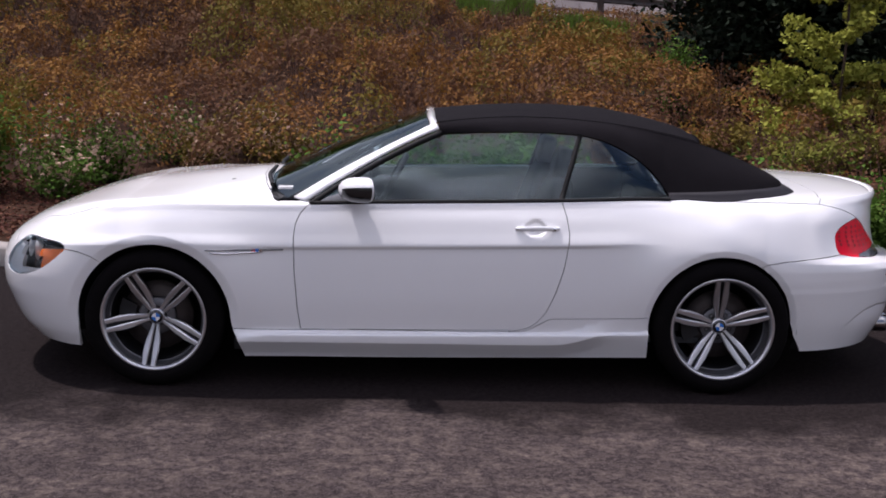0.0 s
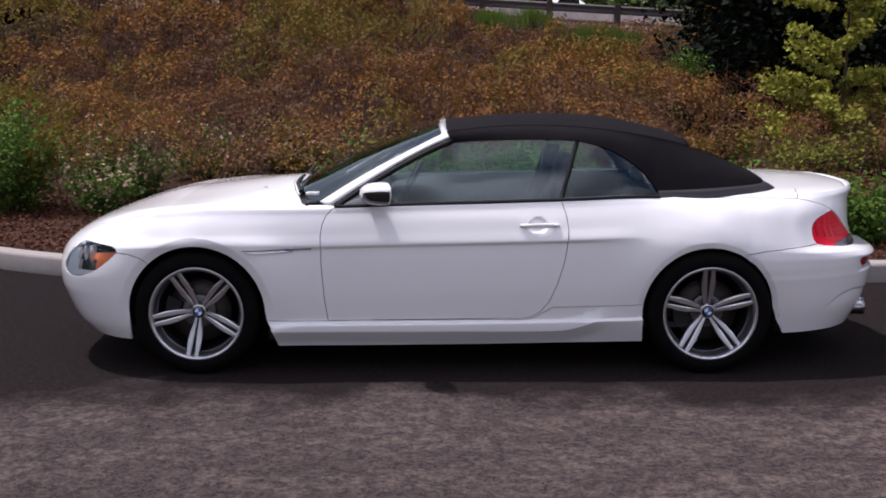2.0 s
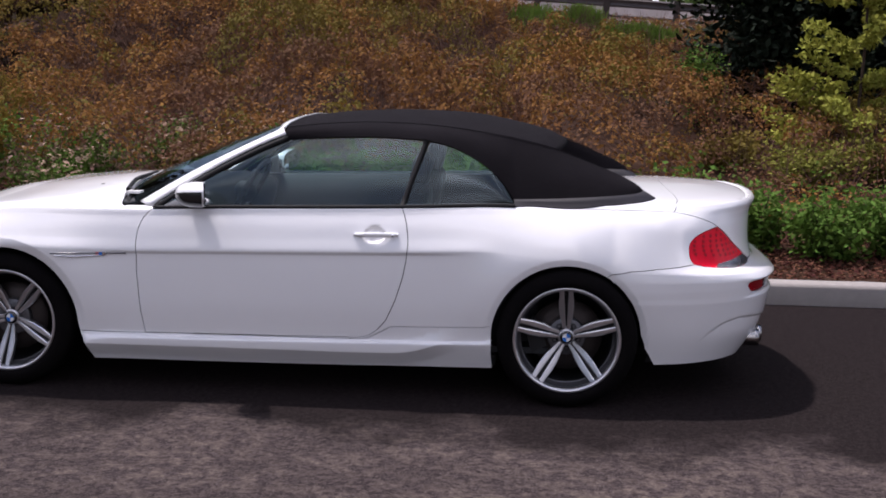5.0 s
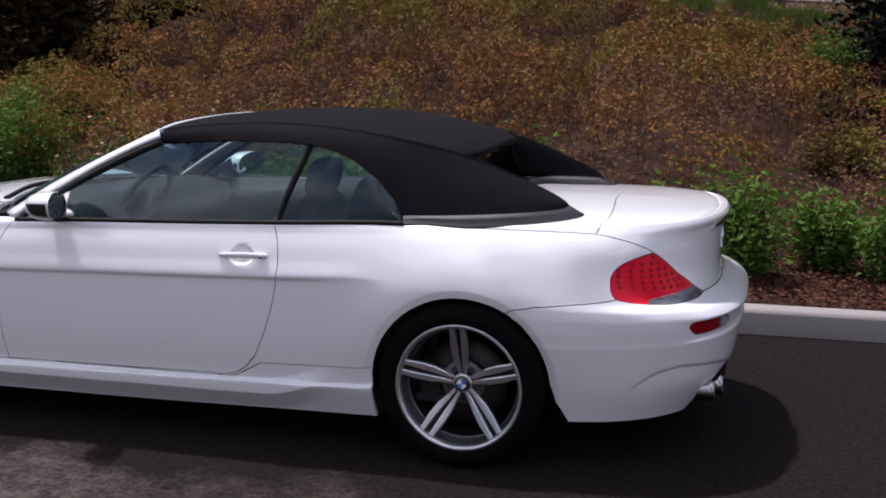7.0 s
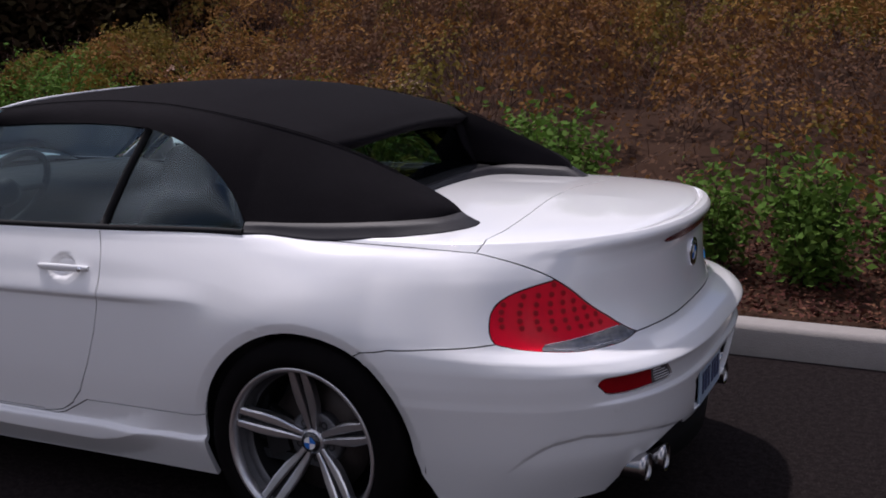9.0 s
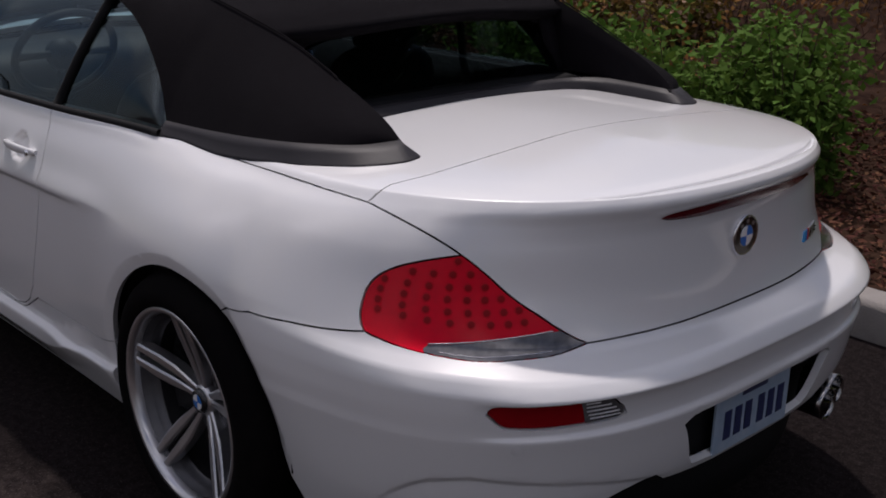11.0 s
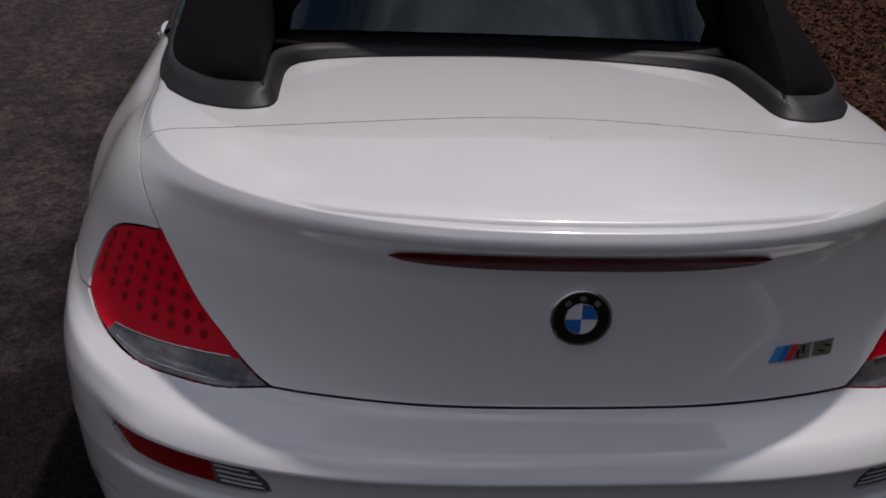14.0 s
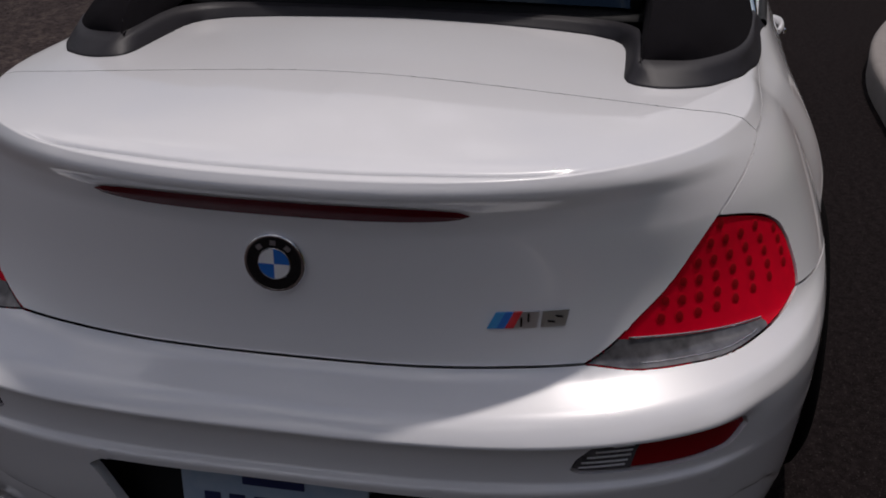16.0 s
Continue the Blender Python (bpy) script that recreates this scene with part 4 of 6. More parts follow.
for s in (-1, 1):
    rows = []
    d1 = np.r_[0, np.cumsum(np.linalg.norm(np.diff(FOOT_A, axis=0), axis=1))]
    for x in np.r_[np.linspace(-0.02, 1.05, 40), np.linspace(1.075, 1.757, 34)]:
        e = pchip(SEAM_A[:, 0], SEAM_A, [min(x, 1.757)])[0]
        i = pchip(FOOT_A[:, 0], FOOT_A, [x])[0]
        row = []
        for t in np.linspace(0, 1, 10):
            p = i + (e - i) * t
            swell = 0.016 * math.sin(math.pi * t) * min(1.0, np.linalg.norm(e - i) / 0.1)
            row.append((p[0], s * (p[1] + swell), p[2] + swell * 0.7))
        rows.append(row)
    sheet(rows)
    # rolled lower hem
    sheet([[(r[0][0], r[0][1], r[0][2]), (r[0][0], r[0][1] - s * 0.02, r[0][2] - 0.006), (r[0][0], r[0][1] - s * 0.05, r[0][2])] for r in rows if r[0][0] < 1.5])
    rows = []
    for k in np.linspace(0, 1, 30):
        x = 1.27 + (1.757 - 1.27) * k
        e = pchip(SEAM_A[:, 0], SEAM_A, [x])[0]
        low_p = np.array((x, 0.500, 1.012 + 0.02 * (1 - k)))
        rows.append([(x, s * (e[1] + (low_p[1] - e[1]) * t ** 0.6), e[2] + (low_p[2] - e[2]) * t) for t in np.linspace(0, 1, 8)])
    sheet(rows)
rows = []
for k in np.linspace(0, 1, 44):
    row = []
    for t in np.linspace(-1, 1, 33):
        x_end = 1.385 - 0.085 * abs(t) ** 3
        x = -0.04 + (x_end + 0.04) * k
        e = pchip(SEAM_A[:, 0], SEAM_A, [x])[0]
        m = pchip(MID_A[:, 0], MID_A, [min(x, 1.36)])[0]
        drop = 0.020 * smoothstep(0.94, 1.0, k)
        row.append((x, t * e[1], e[2] + (m[2] - e[2]) * (1 - abs(t) ** 2.2) - drop))
    rows.append(row)
rows.append([(x - 0.02, y, z - 0.018) for x, y, z in rows[-1]])
rows.append([(x - 0.04, y, z - 0.014) for x, y, z in rows[-1]])
sheet(rows)
roof = part_mesh("soft_top", mesh_of("soft_top", roof_v, roof_f, CLOTH), car, "closed black canvas soft top with two rear fins")
for s in (-1, 1):
    tube("roof_seam", [(x, s * (y + 0.003), z + 0.004) for x, y, z in SEAM[:9]], 0.002, CLOTH, roof, steps=60, n=6)
GL_TOP = [(1.285, y, 1.212 - 0.05 * (abs(y) / 0.46) ** 3) for y in np.linspace(-0.45, 0.45, 21)]
GL_LOW = [(1.335 + 0.02 * (abs(y) / 0.46) ** 2, y, 1.028) for y in np.linspace(-0.47, 0.47, 21)]
loft("rear_window", [GL_TOP, GL_LOW], GLASS_DARK, roof, "dark upright rear window", n=30)
surround = [[(1.295, y, 1.236 - 0.07 * (abs(y) / 0.5) ** 3) for y in np.linspace(-0.48, 0.48, 21)], [(x - 0.004, y * 0.97, z - 0.01) for x, y, z in GL_TOP]]
loft("window_surround", surround, CLOTH, roof, n=30, thick=0.006)
for s in (-1, 1):
    loft("window_surround", [[(1.287, s * 0.435, 1.20), (1.34, s * 0.452, 1.025)], [(1.29, s * 0.50, 1.19), (1.36, s * 0.49, 1.02)]], CLOTH, roof, n=8, thick=0.006)

# grey plastic rim round the foot of the roof
trim_in = FOOT[10:] + [(1.750, 0.503, 1.017), (1.70, 0.500, 1.018), (1.60, 0.498, 1.020), (1.535, 0.492, 1.020), (1.478, 0.466, 1.018), (1.440, 0.40, 1.017), (1.429, 0.3, 1.018), (1.425, 0.15, 1.019), (1.423, 0.0, 1.019)]
ledge = [[(1.335, y, 1.018) for y in np.linspace(-0.50, 0.50, 15)], [(1.44 - 0.02 * (y / 0.5) ** 2, y, 1.012) for y in np.linspace(-0.50, 0.50, 15)]]
loft("window_ledge", ledge, RUBBER, car, n=20, thick=0.006)
trim_pts = shell([u for u, v in TRIM_UV], [v for u, v in TRIM_UV])
ti, to = np.array([(1.12, 0.745, 0.985)] + trim_in), np.array([(1.12, 0.768, 0.957)] + list(trim_pts))


def drawn(p, n):
    d = np.r_[0, np.cumsum(np.linalg.norm(np.diff(p, axis=0), axis=1))]
    return pchip(d / d[-1], p, np.linspace(0, 1, n))


# both paths are matched at the tip so that the rim keeps its width
i_tip, o_tip = int(np.argmax(ti[:, 0])), int(np.argmax(to[:, 0]))
ti2 = np.concatenate([drawn(ti[: i_tip + 1], 50), drawn(ti[i_tip:], 60)[1:]])
to2 = np.concatenate([drawn(to[: o_tip + 1], 50), drawn(to[o_tip:], 60)[1:]])
for s in (-1, 1):
    away = (to2 - ti2) * (1, 1, 0)
    away = away / (np.linalg.norm(away, axis=1)[:, None] + 1e-9) * 0.005
    rows = [to2 + away + (0, 0, -0.006), to2 + away + (0, 0, 0.001), to2 + (0, 0, 0.004), to2 + (ti2 - to2) * 0.5 + (0, 0, 0.005), ti2 + (0, 0, 0.004), ti2 + (ti2 - to2) * 0.15 + (0, 0, -0.004)]
    v = np.concatenate(rows) * (1, s, 1)
    part_mesh("roof_rim", mesh_of("roof_rim", v, grid_faces(len(rows), len(to2)), TRIM), car, "grey plastic rim at the foot of the roof")


# ---- car details that sit on the shell ----
def on_shell(u, v, s=-1):
    """A place on the shell and its outward normal."""
    p = shell([u, u + 0.002, u - 0.002, u, u], [v, v, v, min(v + 0.02, 15), max(v - 0.02, 0)])
    n = np.cross(p[1] - p[2], p[3] - p[4])
    n = n / (np.linalg.norm(n) + 1e-12)
    if n @ (p[0] - np.array((p[0][0] * 0.6, 0, 0.45))) < 0:
        n = -n
    return p[0] * (1, s, 1), n * (1, s, 1)


def lens_from(faces, s, sink, name, material, parent, label="", keep=None):
    """A lens that fills an opening of the shell."""
    if keep:
        faces = [f for f in faces if keep(f)]
    return part(name, panel(faces, (s,), gap=0.002, lip=0.02, sink=sink), material, parent, label)


def flat_dots(name, places, radius, material, parent, label="", lift=0.001, n=10):
    """Small round marks that lie on the shell; places: parameters (u, v, side)."""
    for u, v, s in places:
        p, nrm = on_shell(u, v, s)
        nrm = Vector(nrm)
        a = nrm.cross(Vector((0, 0, 1))).normalized()
        b = nrm.cross(a)
        vs = [Vector(p) + nrm * (lift + radius * 0.12)] + [Vector(p) + nrm * lift + radius * (math.cos(t) * a + math.sin(t) * b) for t in np.linspace(0, 2 * math.pi, n, endpoint=False)]
        part_mesh(name, mesh_of(name, vs, [(0, i, i % n + 1) for i in range(1, n + 1)], material), parent, label)


for s in (-1, 1):
    # tail lamp: red upper lens with dark lights, a small red corner and a clear strip below
    lamp = lens_from(panels["tail_lamp"], s, 0.003, "tail_lamp", LAMP_RED, car, "red tail lamp with rows of small dark lights")
    at = lambda f: (f.calc_center_median().x / SCALE_U, f.calc_center_median().y)
    lens_from(panels["tail_lamp"], s, 0.0005, "clear_strip", LAMP_CLEAR, lamp, "clear reversing light strip", keep=lambda f: inside(STRIP, at(f)))
    dots = []
    for i in range(9):
        for r in range(6):
            u = 2.6079 - 0.0238 * i - 0.0422 * r - 0.0018 * i * i - 0.0017 * i * r + 0.0016 * r * r
            v = 8.5157 - 0.0409 * i + 0.1577 * r + 0.0058 * i * i + 0.0045 * i * r + 0.0146 * r * r
            around = [(u + 0.010 * math.cos(t), v + 0.085 * math.sin(t)) for t in np.linspace(0, 2 * math.pi, 9)]
            if all(inside(LAMP, q) and not inside(STRIP, q) for q in around):
                dots.append((u, v, s))
    flat_dots("light_dot", dots, 0.0100, LAMP_MID, lamp, lift=-0.0026, n=16)
    flat_dots("light_core", dots, 0.0068, LAMP_DARK, lamp, lift=-0.0016, n=14)
    keys = np.array(STRIP_TOP[2:])
    d = np.r_[0, np.cumsum(np.hypot(*np.diff(keys * (20, 1), axis=0).T))]
    us, vs = (np.interp(np.linspace(0, d[-1], 50), d, keys[:, k]) for k in (0, 1))
    tube("lamp_frame", shell(us[:-7], vs[:-7]) * (1, s, 1), 0.0016, LAMP_BRIGHT, lamp, "thin bright frame", n=6)
    us, vs = us[3:-7], np.interp(us[3:-7], [q[0] for q in LAMP_UNDER[::-1]], [q[1] for q in LAMP_UNDER[::-1]]) + 0.09
    tube("lamp_frame", shell(us, vs) * (1, s, 1), 0.0016, LAMP_BRIGHT, lamp, n=6)
    # bumper reflector
    refl = lens_from(panels["reflector"], s, 0.006, "bumper_reflector", LAMP_SIDE, car, "dark red bumper reflector with a clear end")
    lens_from(panels["reflector"], s, 0.004, "clear_end", LAMP_CLEAR, refl, keep=lambda f: inside(CLEAR_POLY, at(f)))
    for z, y0, y1 in ((0.602, 0.545, 0.515), (0.594, 0.543, 0.49), (0.585, 0.541, 0.478), (0.576, 0.537, 0.470), (0.568, 0.533, 0.466)):
        pts = [on_shell(*uv(None, y, z, low=2, high=7, first=2.2), s) for y in np.linspace(y0, y1, 6)]
        tube("lens_rib", [q - n * 0.0035 for q, n in pts], 0.0016, LAMP_SILVER, refl, n=6)
    # headlight
    light = lens_from(panels["headlight"], s, 0.055, "headlight", BLACK, car, "clear headlight with an amber corner")
    lens_from(panels["headlight"], s, 0.002, "headlight_lens", LENS, light, "clear headlight cover")
    lens_from(panels["headlight"], s, 0.030, "turn_signal", AMBER, light, "amber turn signal", keep=lambda f: (lambda p: p[0] > -1.985 and p[2] < 0.668)(shell([f.calc_center_median().x / SCALE_U], [f.calc_center_median().y])[0]))
    lens_from(panels["headlight"], s, 0.012, "chrome_bezel", LAMP_SILVER, light, keep=lambda f: (lambda p: p[2] < 0.56 or p[0] < -2.085)(shell([f.calc_center_median().x / SCALE_U], [f.calc_center_median().y])[0]))
    v, f = spun([(0.0, 0.0), (0.03, 0.012), (0.05, 0.03), (0.055, 0.04)], 24)
    for cx, cy in ((-2.07, 0.66), (-2.02, 0.72)):
        part_mesh("reflector_bowl", mesh_of("reflector_bowl", [(cx + 0.06 - q[1], s * (cy - 0.03) + q[0], 0.635 + q[2]) for q in v], f, LAMP_SILVER), light)
    # side gill with its chrome strip
    gp = [on_shell(*uv(x, None, z, high=9.5), s) for x, z in ((-1.13, 0.690), (-1.05, 0.692), (-0.95, 0.693), (-0.87, 0.694), (-0.76, 0.697))]
    gill = tube("side_gill", [p + n * 0.001 for p, n in gp], 0.0042, GILL, car, "narrow grey side gill with chrome strip", steps=24, n=6)
    gp = [on_shell(*uv(x, None, z, high=9.5), s) for x, z in ((-1.11, 0.679), (-1.03, 0.676), (-0.95, 0.680), (-0.86, 0.685))]
    tube("gill_strip", [p + n * 0.002 for p, n in gp], 0.0045, CHROME, gill, steps=20, n=6)
    c, n = on_shell(*uv(-0.885, None, 0.692, high=9.5), s)
    for k, m in ((-0.018, RED), (0.0, BLUE), (0.018, CHROME)):
        bm = bmesh.new()
        bm_box(bm, c[0] + k - 0.008, c[0] + k + 0.008, min(c[1], c[1] + s * 0.006), max(c[1], c[1] + s * 0.006), c[2] - 0.007, c[2] + 0.007)
        part("gill_badge", bm, m, gill, smooth=False)
    # door handle over its dished recess
    p0, n0 = on_shell(*uv(0.34, None, 0.812, high=12), s)
    p1, n1 = on_shell(*uv(0.59, None, 0.818, high=12), s)
    nn = np.array((0, s, 0.12))
    handle = new("door_handle")
    handle.parent = car
    rows = []
    for k in np.linspace(0, 1, 15):
        x = 0.358 + 0.215 * k
        q = p0 + (p1 - p0) * ((x - 0.34) / 0.25)
        q[2] = 0.8135 + 0.004 * k
        arch = math.sin(math.pi * min(max(k, 0.02), 0.98)) ** 0.55
        q = q + nn * (-0.004 + 0.022 * arch)
        h = 0.0055 + 0.0075 * arch + 0.002 * smoothstep(0.75, 0.95, k) * arch
        rows.append([q + nn * 0.007 * math.cos(t) * (1 if math.cos(t) > 0 else 1.3) + np.array((0, 0, h * math.sin(t))) for t in np.linspace(0, 2 * math.pi, 14, endpoint=False)])
    vs = np.concatenate(rows)
    fs = [(i * 14 + j, (i + 1) * 14 + j, (i + 1) * 14 + (j + 1) % 14, i * 14 + (j + 1) % 14) for i in range(14) for j in range(14)] + [tuple(range(14))[::-1], tuple(range(14 * 14, 15 * 14))]
    part_mesh("handle_grip", mesh_of("handle_grip", vs, fs if s > 0 else [q[::-1] for q in fs], PAINT), handle)
    q = p0 + (p1 - p0) * ((0.549 - 0.34) / 0.25) + nn * 0.019
    v, f = spun([(0.0, 0.006), (0.008, 0.0055), (0.0095, 0.0)], 20)
    part_mesh("lock", mesh_of("lock", [(q[0] + w[0], q[1] + s * w[1], 0.817 + w[2]) for w in v], f, CHROME), handle)
    # door mirror
    mirror = new("door_mirror")
    mirror.parent = car
    sections = ((-0.492, 0.10), (-0.486, 0.42), (-0.473, 0.66), (-0.450, 0.86), (-0.420, 0.965), (-0.385, 1.0), (-0.358, 1.0), (-0.350, 0.975))
    t_all = np.linspace(0, 2 * math.pi, 40, endpoint=False)
    ends = np.r_[t_all, 2 * math.pi]

    def oval(x, k, t, grow=0.0):
        c, n = math.cos(t), math.sin(t)
        wide = 0.108 * k + grow
        tall = (0.064 if n > 0 else 0.056) * k + grow
        return (x + 0.03 * c * k, s * (0.936 + wide * math.copysign(abs(c) ** 0.85, c)), 0.995 + tall * math.copysign(abs(n) ** 0.85, n) + 0.010 * k * c)

    rows = [[oval(x, k, t) for t in t_all] for x, k in sections]
    vs = np.concatenate([np.array(r) for r in rows])
    fs = [(i * 40 + j, (i + 1) * 40 + j, (i + 1) * 40 + (j + 1) % 40, i * 40 + (j + 1) % 40) for i in range(len(sections) - 1) for j in range(40)] + [tuple(range(40))]
    part_mesh("mirror_shell", mesh_of("mirror_shell", vs, fs, PAINT), mirror)
    low_rows = [[oval(x, k, t, 0.0025) for t in np.linspace(radians(168), radians(372), 24)] for x, k in sections[1:7]]
    part_mesh("mirror_base", mesh_of("mirror_base", np.concatenate([np.array(r) for r in low_rows]), grid_faces(6, 24), BLACK), mirror, "black lower half of the mirror shell")
    rim_r = [[oval(-0.3495, 0.975, t) for t in t_all], [oval(-0.358, 0.90, t) for t in t_all]]
    part_mesh("mirror_rim", mesh_of("mirror_rim", np.concatenate([np.array(r) for r in rim_r]), [(j, (j + 1) % 40, 40 + (j + 1) % 40, 40 + j) for j in range(40)], BLACK), mirror)
    part_mesh("mirror_glass", mesh_of("mirror_glass", [oval(-0.355, 0.925, t) for t in t_all], [tuple(range(40))], MIRROR, smooth=False), mirror)
    arm = []
    for k in np.linspace(0, 1, 8):
        y, z = 0.795 + 0.085 * k, 0.945 + 0.018 * k * k
        hx, hz = 0.065 - 0.022 * math.sin(math.pi * k * 0.9), 0.026 - 0.010 * math.sin(math.pi * k * 0.8)
        arm.append([(-0.425 + 0.01 * k + hx * math.cos(t), s * y, z + hz * math.sin(t)) for t in np.linspace(0, 2 * math.pi, 20, endpoint=False)])
    part_mesh("mirror_arm", mesh_of("mirror_arm", np.concatenate([np.array(r) for r in arm]), [(i * 20 + j, (i + 1) * 20 + j, (i + 1) * 20 + (j + 1) % 20, i * 20 + (j + 1) % 20) for i in range(7) for j in range(20)], PAINT), mirror)
    # corner plate between pillar and door glass
    loft("mirror_corner", [[(-0.60, s * 0.818, 0.918), (-0.40, s * 0.812, 0.924)], [(-0.52, s * 0.80, 0.962), (-0.40, s * 0.795, 0.985)], [(-0.41, s * 0.775, 1.035), (-0.395, s * 0.772, 1.04)]], PAINT, car, n=8, thick=0.01)
    # exhaust tips
    for yy in (0.525, 0.43):
        v, f = spun([(0.0, -0.10), (0.036, -0.10), (0.0375, -0.01), (0.0405, 0.001), (0.0435, 0.0), (0.043, -0.02), (0.042, -0.18)], 36)
        part_mesh("exhaust_tip", mesh_of("exhaust_tip", [(2.385 - 0.03 * (yy > 0.5) + q[1], s * yy + q[0], 0.292 + q[2]) for q in v], f, EXHAUST), car, "round dark chrome exhaust tip")
    flat_dots("parking_sensor", [(*uv(None, yy, zz, high=4, first=2.3), s) for yy, zz in ((0.264, 0.530), (0.668, 0.516))], 0.011, PAINT, car, lift=0.0015, n=18)

# diffuser and number plate
rows = [[(2.18 + 0.20 * (1 - (y / 0.66) ** 2), y * 0.9, 0.215) for y in np.linspace(-0.66, 0.66, 21)], [(2.20 + 0.19 * (1 - (y / 0.66) ** 2), y * 0.9, 0.30) for y in np.linspace(-0.66, 0.66, 21)], [(2.20 + 0.195 * (1 - (y / 0.66) ** 2), y * 0.9, 0.54) for y in np.linspace(-0.66, 0.66, 21)]]
loft("diffuser", rows, RUBBER, car, "black lower diffuser", n=30, thick=0.01)
plate = box("number_plate", 2.411, 2.417, -0.152, 0.152, 0.362, 0.514, PLATE, car, 0.002, "blue-grey number plate with dark bars")
for k in range(6):
    y = -0.115 + 0.041 * k + (0.012 if k > 2 else 0)
    box("plate_bar", 2.4172, 2.419, y, y + 0.026, 0.392, 0.462, PLATE_INK, plate)
box("plate_bar", 2.4172, 2.419, -0.05, 0.05, 0.484, 0.498, PLATE_INK, plate)
# high brake light under the lip of the trunk lid
rows = []
ys = np.linspace(-0.287, 0.287, 41)
for k in (-1, -0.5, 0, 0.5, 1):
    row = []
    for y in ys:
        h = 0.0135 * max(0.0, 1 - (abs(y) / 0.287) ** 4) ** 0.5 + 0.0004
        zc = 0.9255 + 0.004 * (1 - (y / 0.287) ** 2)
        u, v = uv(None, abs(y), zc + k * h, low=9.5, high=12.2, first=2.3)
        p, n = on_shell(u, v, 1)
        row.append((p[0] + 0.0025 + 0.003 * (1 - abs(k)), y, p[2]))
    rows.append(row)
part_mesh("brake_light", mesh_of("brake_light", np.concatenate([np.array(r) for r in rows]), grid_faces(5, 41), LAMP_DEEP), car, "long dark red high brake light")
# round emblem with blue and white quarters on the trunk lid
p, n = on_shell(*uv(None, 0.0, 0.837, low=8.5, high=11, first=2.3), 1)
ex = float(p[0])
emblem = new("trunk_emblem")
emblem.parent = car
emblem.matrix_basis = pose(ex - 0.002, 0, 0.837, 0, 0, -90) @ Matrix.Diagonal((1.13, 1.0, 1.13, 1))
for nm, prof, m, lb in (("emblem_ring", [(0.0405, 0.0), (0.0425, 0.006), (0.0405, 0.010), (0.0375, 0.009)], CHROME, "chrome ring"), ("emblem_disc", [(0.0, 0.0095), (0.0378, 0.009)], BLACK, "black disc"), ("emblem_inner_ring", [(0.0225, 0.0098), (0.0222, 0.0106), (0.0212, 0.0098)], CHROME, "")):
    part_mesh(nm, mesh_of(nm, *spun(prof, 56), m), emblem, lb)
for q in range(4):
    a = np.linspace(radians(90 * q), radians(90 * q + 90), 13)
    vs = [(0, 0.0104, 0)] + [(0.0212 * math.cos(t), 0.0104, 0.0212 * math.sin(t)) for t in a]
    part_mesh("quarter", mesh_of("quarter", vs, [(0, i, i + 1) for i in range(1, 13)], (WHITE, BLUE)[q % 2], smooth=False), emblem)
for a in (50, 90, 130):
    vs = [((0.030 + r) * math.cos(radians(a)) - c * math.sin(radians(a)), 0.0102, (0.030 + r) * math.sin(radians(a)) + c * math.cos(radians(a))) for r in (-0.0035, 0.0035) for c in (-0.004, 0.004)]
    part_mesh("emblem_mark", mesh_of("emblem_mark", vs, [(0, 1, 3, 2)], ALLOY, smooth=False), emblem)
# model badge: slanted colour stripes and two chrome blocks
badge = new("model_badge")
badge.parent = car
for i, (a, b, m) in enumerate(((0.314, 0.328, LIGHT_BLUE), (0.328, 0.340, BLUE), (0.340, 0.353, RED), (0.353, 0.386, ALLOY), (0.392, 0.428, ALLOY))):
    vs = []
    for depth in (0.0, 0.005):
        for y, z in ((a, 0.746), (b, 0.746), (b + (0.012 if i < 3 else 0.004), 0.770), (a + (0.012 if i < 4 else 0.002), 0.770)):
            q, n = on_shell(*uv(None, y, z, low=8, high=10, first=2.3), 1)
            vs.append((q[0] + depth - 0.001, y, z))
    fs = [(4, 5, 6, 7), (0, 1, 5, 4), (1, 2, 6, 5), (2, 3, 7, 6), (3, 0, 4, 7)]
    part_mesh("badge_block", mesh_of("badge_block", vs, fs, m, smooth=False), badge)
for y, z0, z1 in ((0.364, 0.748, 0.763), (0.374, 0.755, 0.769), (0.405, 0.753, 0.756), (0.416, 0.760, 0.763)):
    q, n = on_shell(*uv(None, y, z0, low=8, high=10, first=2.3), 1)
    box("badge_notch", q[0] + 0.0035, q[0] + 0.0046, y - (0.0015 if z1 - z0 > 0.01 else 0.008), y + (0.0015 if z1 - z0 > 0.01 else 0.008), z0, z1, BLACK, badge)
# washer nozzles and a small white tag at the foot of the windscreen
for s in (-1, 1):
    flat_dots("washer_nozzle", [(*uv(-1.08, 0.36, None, low=12.5), s)], 0.012, BLACK, car, lift=0.002)
bm = bmesh.new()
bm_box(bm, -0.800, -0.730, -0.765, -0.705, 0.972, 0.984, 0.002)
part("windscreen_tag", bm, WHITE, car, "small white tag at the foot of the windscreen", smooth=False)

